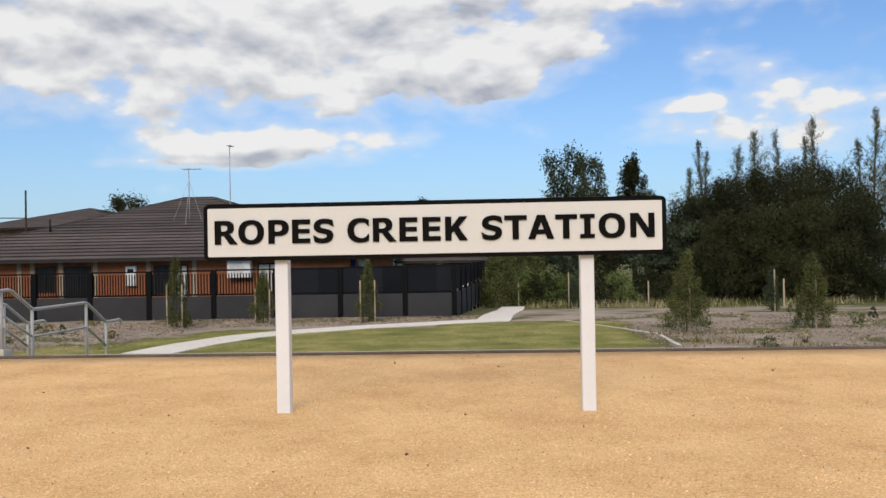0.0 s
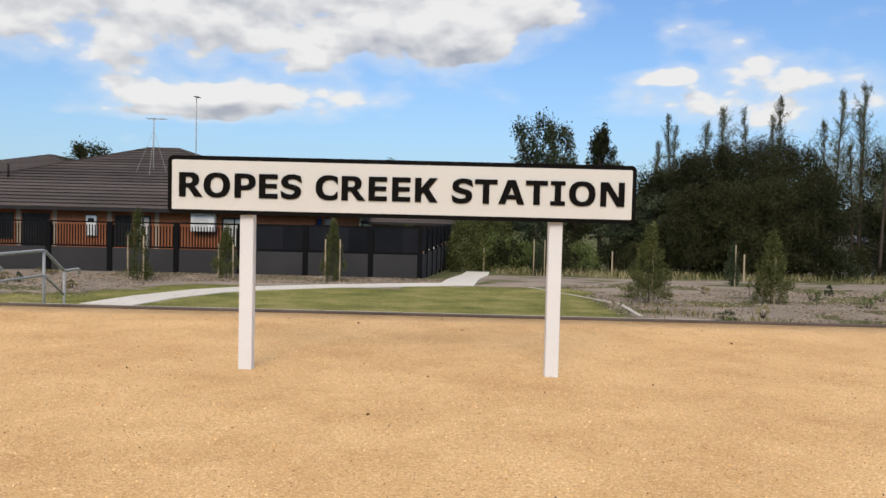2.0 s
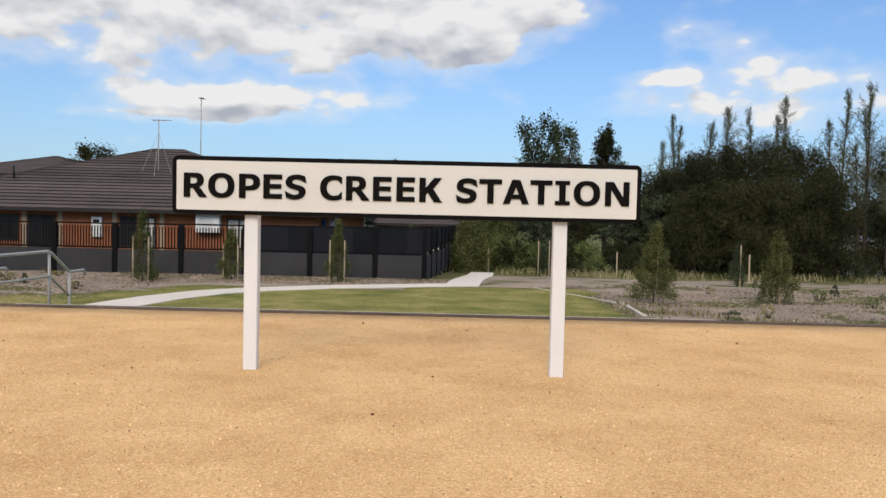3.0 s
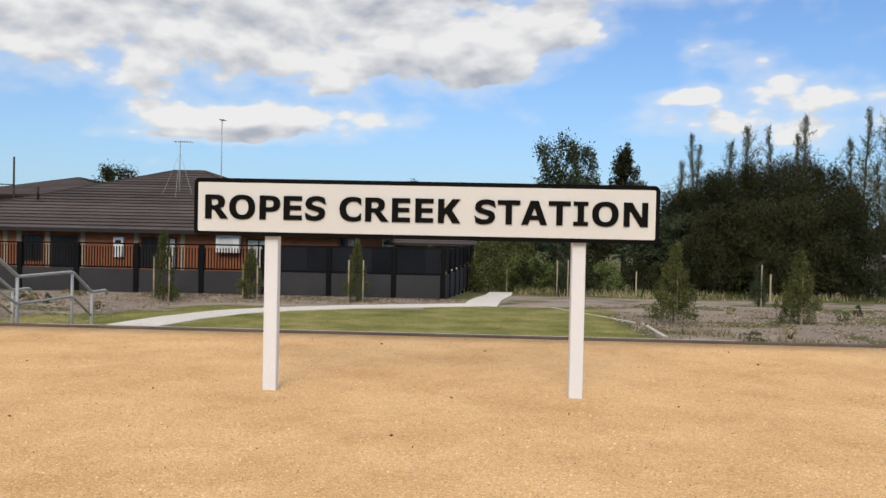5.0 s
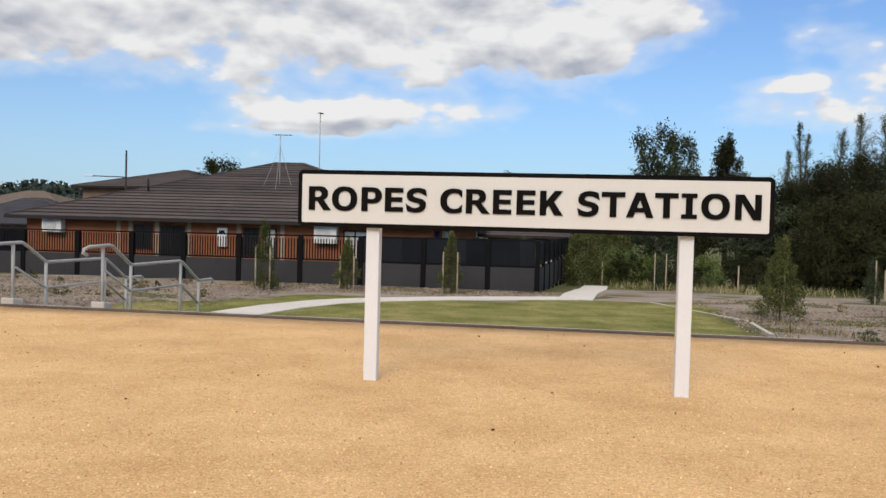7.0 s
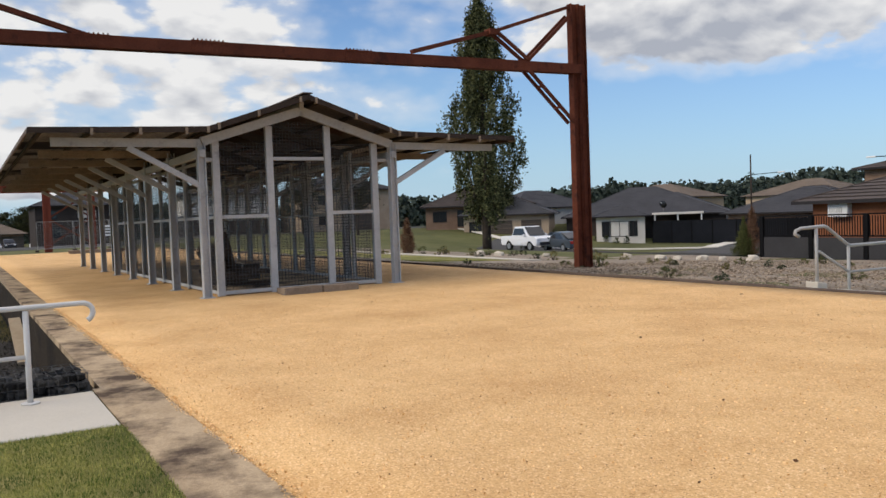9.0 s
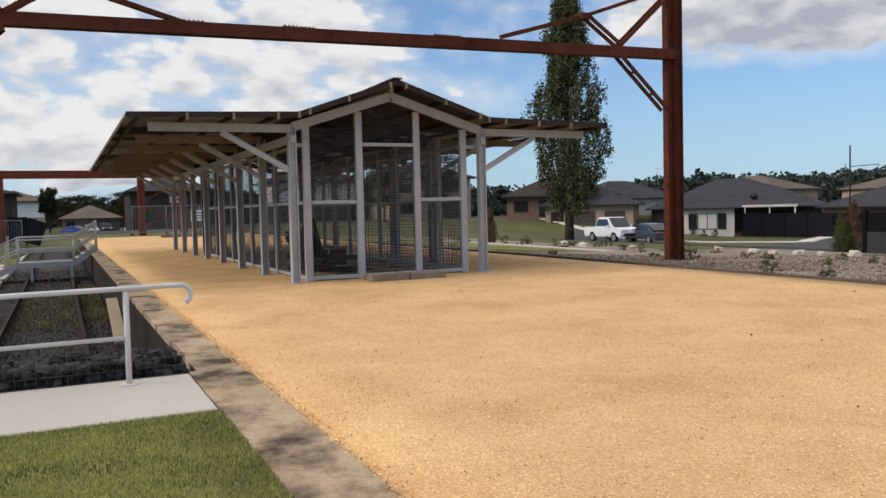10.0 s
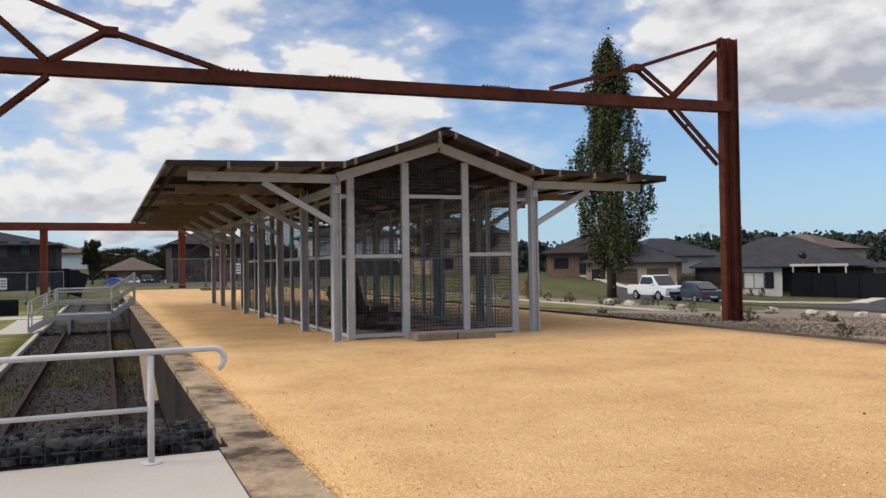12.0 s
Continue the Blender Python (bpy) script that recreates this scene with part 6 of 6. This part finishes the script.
for k, (x, y, h, w) in enumerate(((12.9, 49, 6.4, 1.7), (14.4, 47, 7.3, 2.1), (16.2, 49, 7.9, 2.3), (18.0, 47, 8.0, 2.4), (19.9, 49, 8.4, 2.4), (21.0, 48, 7.9, 1.9), (25.2, 55, 7.8, 2.0), (26.4, 49, 8.0, 2.2), (28.8, 48, 8.6, 2.4), (31.5, 48, 8.6, 2.4),
                                  (13.4, 44, 4.9, 1.9), (15.5, 43.5, 5.2, 2.2), (17.8, 43.5, 5.5, 2.3), (20.0, 43.5, 5.6, 2.2), (14.9, 51, 7.0, 2.2), (18.3, 51, 8.2, 2.4))):
    casuarina(x, y, h, w, 100 + k)
for k, (x, y, h, w, d) in enumerate(((12.7, 49, 8.0, 0.7, 0.8), (14.0, 50, 9.9, 0.65, 0.8), (13.4, 48.5, 8.9, 0.6, 0.7), (15.4, 49, 9.2, 0.8, 1.1), (16.9, 50, 10.3, 1.0, 1.5), (18.8, 50, 10.3, 0.8, 0.9), (19.4, 48, 9.6, 0.7, 0.8), (20.4, 50, 11.1, 0.85, 1.2),
                                     (22.4, 48, 9.4, 0.8, 0.9), (23.4, 49, 11.4, 0.95, 1.2), (24.5, 48, 11.6, 0.95, 1.2), (25.6, 50, 10.4, 0.9, 1.0), (22.9, 45.5, 7.6, 1.0, 1.0), (24.2, 45, 8.2, 1.0, 1.0), (27.5, 47, 11.2, 1.0, 1.0))):
    spire(x, y, h, w, 140 + 2 * k, d)


def gum(x, y, h, w, seed, leaf=LEAF_GUM, label="grey green gum tree with a loose rounded crown", low=0.35):
    t = thing("gum_tree", (x, y, ground_z(x, y)), label, "tree", "gum trees")
    r = np.random.default_rng(seed)
    bm = B()
    trunk(bm, h * 0.75, 0.09 + h * 0.012, (r.uniform(-.4, .4), r.uniform(-.4, .4)), 0.25)
    cs = []
    for k in range(58):
        a, u = r.uniform(0, 6.283), r.uniform(low, 1)
        rad = w * math.sqrt(max(0.02, 1 - ((u - 0.66) / 0.46) ** 2)) * r.uniform(0.25, 1.05)
        tip = (math.cos(a) * rad, math.sin(a) * rad, h * u)
        if k < 14:
            tube(bm, [(0, 0, h * u * 0.55), (tip[0] * 0.5, tip[1] * 0.5, h * u * 0.85), tip], [0.06, 0.04, 0.012], 5)
        cs.append(tip)
    part("trunk", bm, BARK, t)
    p = clumps(r, np.array(cs), (0.13 * w, 0.13 * w, 0.035 * h), 150)
    leaves("crown", p, 0.13 + 0.006 * h + 0.025 * w * (x < -90), leaf, t, seed + 1, 0.6 if x < -90 else 0.45, 0.3)


for k, (x, y, h, w) in enumerate(((5.9, 55, 9.9, 1.35), (7.8, 56, 9.6, 1.25), (10.4, 54, 9.1, 0.95), (11.9, 57, 7.4, 1.2), (8.6, 52, 6.4, 1.6), (12.2, 53, 6.0, 1.6), (6.0, 50, 5.4, 1.7), (3.6, 52, 4.8, 1.6), (10.2, 48, 4.6, 2.0), (12.2, 47, 4.4, 1.6))):
    gum(x, y, h, w, 300 + k, LEAF_DARK if k in (2, 4, 5) else LEAF_GUM, low=0.12 if h < 6.5 else 0.35)
gum(-27, 62, 8.2, 1.7, 330, LEAF_DARK, "dark round topped tree behind the bungalow")
gum(-4.2, 66, 7.6, 1.0, 331, LEAF_DARK, "dark tree top beyond the houses")
for k, (x, y, h, w) in enumerate(((-110, -1.0, 5.2, 1.0), (-192, 3.6, 7.2, 5.0), (-194, 13, 7.8, 5.2), (-186, -14, 7.6, 5.0), (-188, -5, 6.8, 5.0), (-79, 36.5, 7.5, 2.2), (-76, 53, 6, 2), (-86, 33, 6.2, 2))):
    gum(x, y, h, w, 340 + k, LEAF_DARK, "dark green street tree among the houses")


def young_tree(x, y, h, w, seed, leaf=LEAF_YOUNG, stakes=2, label="slender young tree tied to hardwood stakes in mulch", sh=1.45):
    z = ground_z(x, y)
    t = thing("young_tree", (x, y, z), label, "tree", "young trees")
    r = np.random.default_rng(seed)
    bm = B()
    trunk(bm, h * 0.9, 0.025, (r.uniform(-.06, .06), 0), 0.3)
    part("trunk", bm, BARK, t)
    n = 95 if w < 0.5 else 190
    u = r.uniform(0.06, 1, n)
    rad = w * np.interp(u, [0, 0.2, 0.45, 0.75, 1], [0.75, 1.0, 0.72, 0.36, 0.06]) * np.sqrt(r.uniform(0.05, 1, n)) * (1 + 0.25 * np.sin(u * 23 + seed))
    a = r.uniform(0, 6.283, n)
    c = np.stack([rad * np.cos(a), rad * np.sin(a), h * u], 1)
    leaves("crown", clumps(r, c, (0.05, 0.05, 0.10), 74), 0.068, leaf, t, seed + 1, 0.28)
    for k in range(stakes):
        sx = (0.24, -0.26)[k] if stakes > 1 else 0.06
        bm = B()
        box(bm, sx - 0.022, sx + 0.022, -0.12, -0.076, -0.2, sh, 0.004)
        part("stake", bm, STAKE, t, "square hardwood stake")
        bm = B()
        beam(bm, (sx, -0.1, sh * 0.75), (0, 0, sh * 0.72), 0.04, 0.012)
        part("tie", bm, DARK_TIMBER, t)


young_tree(-9.55, 26.2, 2.2, 0.49, 401)
young_tree(-7.2, 28.2, 1.75, 0.49, 403, sh=1.2)
young_tree(-3.5, 28.1, 2.05, 0.49, 405)
young_tree(6.05, 22.7, 2.1, 0.62, 407, LEAF_YOUNG, 1, sh=1.5)
young_tree(9.75, 23.5, 1.95, 0.62, 409, LEAF_YOUNG, 1, sh=1.5)
young_tree(11.5, 31.7, 1.5, 0.28, 411, LEAF_GUM, 1, sh=1.6)
young_tree(4.7, 38.0, 1.3, 0.3, 413, LEAF_GUM, 2, sh=1.7)
young_tree(-24.9, 31.2, 2.2, 0.48, 415, LEAF_RED, 0, "young tree with bronze red leaves beside the fence", 1)
young_tree(-25.1, 30.9, 1.3, 0.5, 417, LEAF_YOUNG, 0, "bushy young tree below the fence corner", 1)
young_tree(-48.0, 59.0, 2.4, 0.6, 419, LEAF_YOUNG, 0, "young street tree on the far verge", 1)
young_tree(-37.5, 57.2, 2.6, 0.6, 421, LEAF_YOUNG, 0, "young street tree before a dark fence", 1)
young_tree(-40, 21.5, 1.8, 0.5, 423, LEAF_RED, 0, "young bronze leaved tree in the reserve", 1)
for sx, sy in ((2.4, 44), (6.1, 42), (13.5, 36), (8.5, 40)):
    bm = B()
    z = ground_z(sx, sy)
    box(bm, sx - 0.03, sx + 0.03, sy - 0.03, sy + 0.03, z - 0.2, z + 1.25, 0.004)
    whole("fence_stake", bm, STAKE, "weathered timber stake standing in rough grass", "stake", "stakes")


def shrub(x, y, h, w, seed, leaf=LEAF_SHRUB, label="low green shrub growing in the mulch", size=0.10, n=40, per=40, group="shrubs"):
    t = thing("shrub", (x, y, ground_z(x, y)), label, "shrub", group)
    r = np.random.default_rng(seed)
    bm = B()
    for k in range(5):
        a = k * 1.26
        tube(bm, [(0, 0, -0.05), (math.cos(a) * w * 0.4, math.sin(a) * w * 0.4, h * 0.6)], [0.015, 0.006], 4)
    part("stems", bm, BARK, t)
    a, u = r.uniform(0, 6.283, n), r.uniform(0.05, 1, n)
    rad = w * np.sqrt(1 - (u * 0.95) ** 2) * np.sqrt(r.uniform(0.1, 1, n))
    c = np.stack([rad * np.cos(a), rad * np.sin(a), h * u], 1)
    leaves("foliage", clumps(r, c, (w * 0.1, w * 0.1, h * 0.08), per * 2), size * 0.7, leaf, t, seed + 1, 0.4)


rng = random.Random(21)
for k in range(22):
    shrub(4 + 1.25 * k + rng.uniform(-0.5, 0.5), rng.uniform(42.5, 46), rng.uniform(0.9, 2.0), rng.uniform(0.8, 1.4), 800 + 2 * k, rng.choice((LEAF_DARK, LEAF_DARK, LEAF_GUM)), "dark scrubby shrub below the casuarinas", 0.16, 40, 34, "scrub")
shrub(3.4, 46, 1.9, 1.7, 501, LEAF_SHRUB, "bright green rounded shrub beside the path", 0.16, 60, 60)
shrub(1.35, 42.5, 2.5, 1.15, 503, LEAF_YOUNG, "olive green shrub behind the fence corner", 0.16, 80, 60)
shrub(3.0, 47.5, 3.2, 1.5, 511, LEAF_YOUNG, "tall olive green shrub beyond the path", 0.18, 80, 60)
shrub(5.0, 45.5, 1.5, 1.3, 513, LEAF_SHRUB, "green grassy shrub beside the path", 0.16, 60, 60)
shrub(2.6, 53, 3.0, 1.8, 505, LEAF_YOUNG, "olive green shrub where the path ends", 0.18, 70, 60)
shrub(7.6, 44, 1.6, 1.2, 507, LEAF_SHRUB, "green shrub at the edge of the stand", 0.14, 50, 50)
shrub(-1.4, 33.5, 1.9, 0.9, 509, LEAF_YOUNG, "yellow green shrub behind the dark fence", 0.1, 40, 40)
for k in range(26):
    x, y = rng.uniform(-24, -9.5), rng.uniform(13.2, 25)
    if k > 17:
        x, y = rng.uniform(-22, -12), rng.uniform(24, 29)
    shrub(x, y, rng.uniform(0.14, 0.32), rng.uniform(0.14, 0.30), 520 + 2 * k, rng.choice((LEAF_YOUNG, LEAF_GUM, WEED)), "small low plant in the mulched bed", 0.05, 14, 22, "bed plants")
for k in range(18):
    x, y = rng.uniform(4.2, 16), rng.uniform(13.5, 27)
    shrub(x, y, rng.uniform(0.15, 0.35), rng.uniform(0.15, 0.4), 600 + 2 * k, rng.choice((LEAF_SHRUB, LEAF_GUM, STRAW)), "small low plant on the mulched bank", 0.06, 14, 22, "bank plants")
for k in range(16):
    x, y = rng.uniform(-46, -25), rng.uniform(19.8, 26)
    shrub(x, y, rng.uniform(0.25, 0.5), rng.uniform(0.2, 0.4), 650 + 2 * k, rng.choice((LEAF_YOUNG, LEAF_GUM, WEED)), "small low plant in the reserve", 0.07, 12, 20, "reserve plants")
for k in range(5):
    shrub(-67 + 1.5 * k, 57.6, rng.uniform(0.6, 1.1), 0.35, 700 + 2 * k, LEAF_GUM, "narrow garden shrub before the pale wall", 0.12, 20, 20, "garden shrubs")


def stuff(name, pts, size, mat_, label, category, seed, slim=0.3, flat=False, up=False):
    """Countless small blades or chips at points."""
    r = np.random.default_rng(seed)
    n = len(pts)
    d = r.normal(size=(n, 3))
    if flat:
        d[:, 2] *= 0.25
    if up:
        d[:, 2] = np.abs(d[:, 2]) + 1.6
    d /= np.linalg.norm(d, axis=1)[:, None]
    e = np.cross(d, r.normal(size=(n, 3)))
    e /= np.linalg.norm(e, axis=1)[:, None] + 1e-6
    s = size * r.uniform(0.5, 1.5, (n, 1))
    base = np.array(pts, float)
    if up:
        v = np.stack([base - e * s * slim, base + e * s * slim, base + d * s], 1)
        f = np.arange(3 * n).reshape(-1, 3)
    else:
        v = np.stack([base - d * s * 0.5, base + e * s * slim, base + d * s * 0.5, base - e * s * slim], 1)
        f = np.arange(4 * n).reshape(-1, 4)
    me = bpy.data.meshes.new(name)
    me.from_pydata(v.reshape(-1, 3).tolist(), [], f.tolist())
    me.materials.append(mat_)
    return tagged(new(name, me), label, category, kind="stuff")


def scatter(n, x0, x1, y0, y1, seed, keep=lambda x, y: True, lift=0.0, z=None):
    r = np.random.default_rng(seed)
    out = []
    for x, y in zip(r.uniform(x0, x1, n), r.uniform(y0, y1, n)):
        if keep(x, y):
            out.append((x, y, (ground_z(x, y) if z is None else z) + lift))
    return np.array(out)


stuff("lawn_blades", scatter(90000, -6.2, -3.2, -1.2, 1.105, 31, z=0.008), 0.026, BLADE_LUSH, "short mown grass blades with dry tips", "grass", 32, 0.07, up=True)
stuff("lawn_blades_beside", np.concatenate([scatter(110000, -3.2, 3.0, -3.2, 1.105, 131, z=0.008), scatter(34000, -6.2, -3.2, -3.2, -1.2, 132, z=0.008)]), 0.026, BLADE_LUSH, "short mown grass blades along the coping", "grass", 133, 0.07, up=True)
stuff("lawn_blades_behind", scatter(60000, -11, 4.6, 12.2, 26, 33, in_lawn, 0.02), 0.04, BLADE, "short mown grass blades behind the platform", "grass", 34, 0.08, up=True)
stuff("bark_chips", scatter(30000, -24, -8.6, 11.9, 29, 35, lift=0.03), 0.06, CHIP, "loose bark chips over the garden bed", "mulch", 36, 0.22, flat=True)
stuff("bark_chips_bank", scatter(26000, 4.4, 22, 12.2, 30, 37, lift=0.03), 0.065, CHIP, "loose bark chips over the planted bank", "mulch", 38, 0.22, flat=True)
stuff("bark_chips_fence", scatter(9000, -12, 1.0, 26.2, 30.5, 39, lift=0.03), 0.06, CHIP, "loose bark chips along the fence", "mulch", 40, 0.22, flat=True)
stuff("tall_grass", scatter(6000, 2.8, 34, 37, 45, 41, lambda x, y: noise.noise((x * 0.45, y * 0.5, 2.0)) > 0.0), 0.34, STRAW, "tall dry grass below the trees", "grass", 42, 0.05, up=True)
stuff("tall_grass_green", scatter(9000, 2.8, 34, 39, 50, 43, lambda x, y: noise.noise((x * 0.35, y * 0.4, 7.0)) > -0.15), 0.30, LEAF_YOUNG, "rank green grass below the trees", "grass", 44, 0.05, up=True)
stuff("track_weeds", np.concatenate([scatter(2600, -30, -20, 0.55, 1.1, 45, lift=0.03), scatter(2200, -27, -19, -0.9, 0.4, 46, lift=0.03), scatter(1600, -20, -12, -1.75, -1.1, 47, lift=0.03)]), 0.09, WEED, "dry weeds growing in the track bed", "weeds", 48, 0.05, up=True)
stuff("bank_weeds", np.concatenate([scatter(2600, 7.5, 13.5, 12.6, 16.5, 91, lambda x, y: noise.noise((x * 0.7, y * 0.9, 3.0)) > 0.12, 0.02), scatter(1500, 4.9, 8.5, 17, 22, 92, lambda x, y: noise.noise((x * 0.8, y * 0.8, 6.0)) > 0.1, 0.02)]), 0.16, WEED, "low green weeds spreading over the mulched bank", "weeds", 93, 0.06, up=True)
stuff("gravel_spill", scatter(9000, -16, 3, 1.44, 1.62, 71, lambda x, y: y > 1.52 + 0.07 * noise.noise((x * 2.3, 0.4, 1.0)), z=0.014), 0.013, GRIT, "gravel strayed over the coping edge", "gravel", 73, 0.45, flat=True)
stuff("ballast_stones", scatter(16000, -40, -8.4, -1.75, 1.05, 74, lift=0.04), 0.032, BALLAST_STONE, "loose dark stones of the track bed", "gravel", 75, 0.45)
stuff("leaf_litter", scatter(200, -26, 6, 2.2, 11.4, 49, z=0.012), 0.028, LITTER, "scattered dry leaves and twigs on the gravel", "leaves", 50, 0.3, flat=True)
stuff("dark_grit", scatter(6500, -13, 5, 1.6, 11.0, 53, z=0.007), 0.008, LITTER, "scattered dark grains in the gravel", "gravel", 54, 0.45, flat=True)
stuff("gravel_grit", scatter(30000, -13, 5, 1.6, 11.0, 51, z=0.008), 0.013, GRIT, "loose grit on the gravel surface", "gravel", 52, 0.4, flat=True)


def far_woods():
    r = np.random.default_rng(61)
    cs = []
    for k in range(620):
        az = radians(r.uniform(-45, 115))
        dist = r.uniform(210, 330)
        x, y = -math.sin(az) * dist, math.cos(az) * dist
        deg = math.degrees(az)
        h = 4.4 + dist * (0.021 + 0.012 * smooth_step(12, 24, deg) * (1 - smooth_step(42, 54, deg))) * r.uniform(0.72, 1.0) + 1.3 * math.sin(az * 23 + 1)
        for q in range(10):
            cs.append((x + r.normal() * 3, y + r.normal() * 3, -3 + h * r.uniform(0.1, 1)))
    p = clumps(r, np.array(cs), (1.0, 1.0, 0.6), 34)
    stuff("far_woods", p, 1.15, FAR_WOOD, "dark wooded ridge along the horizon", "woods", 62, 0.45)


far_woods()
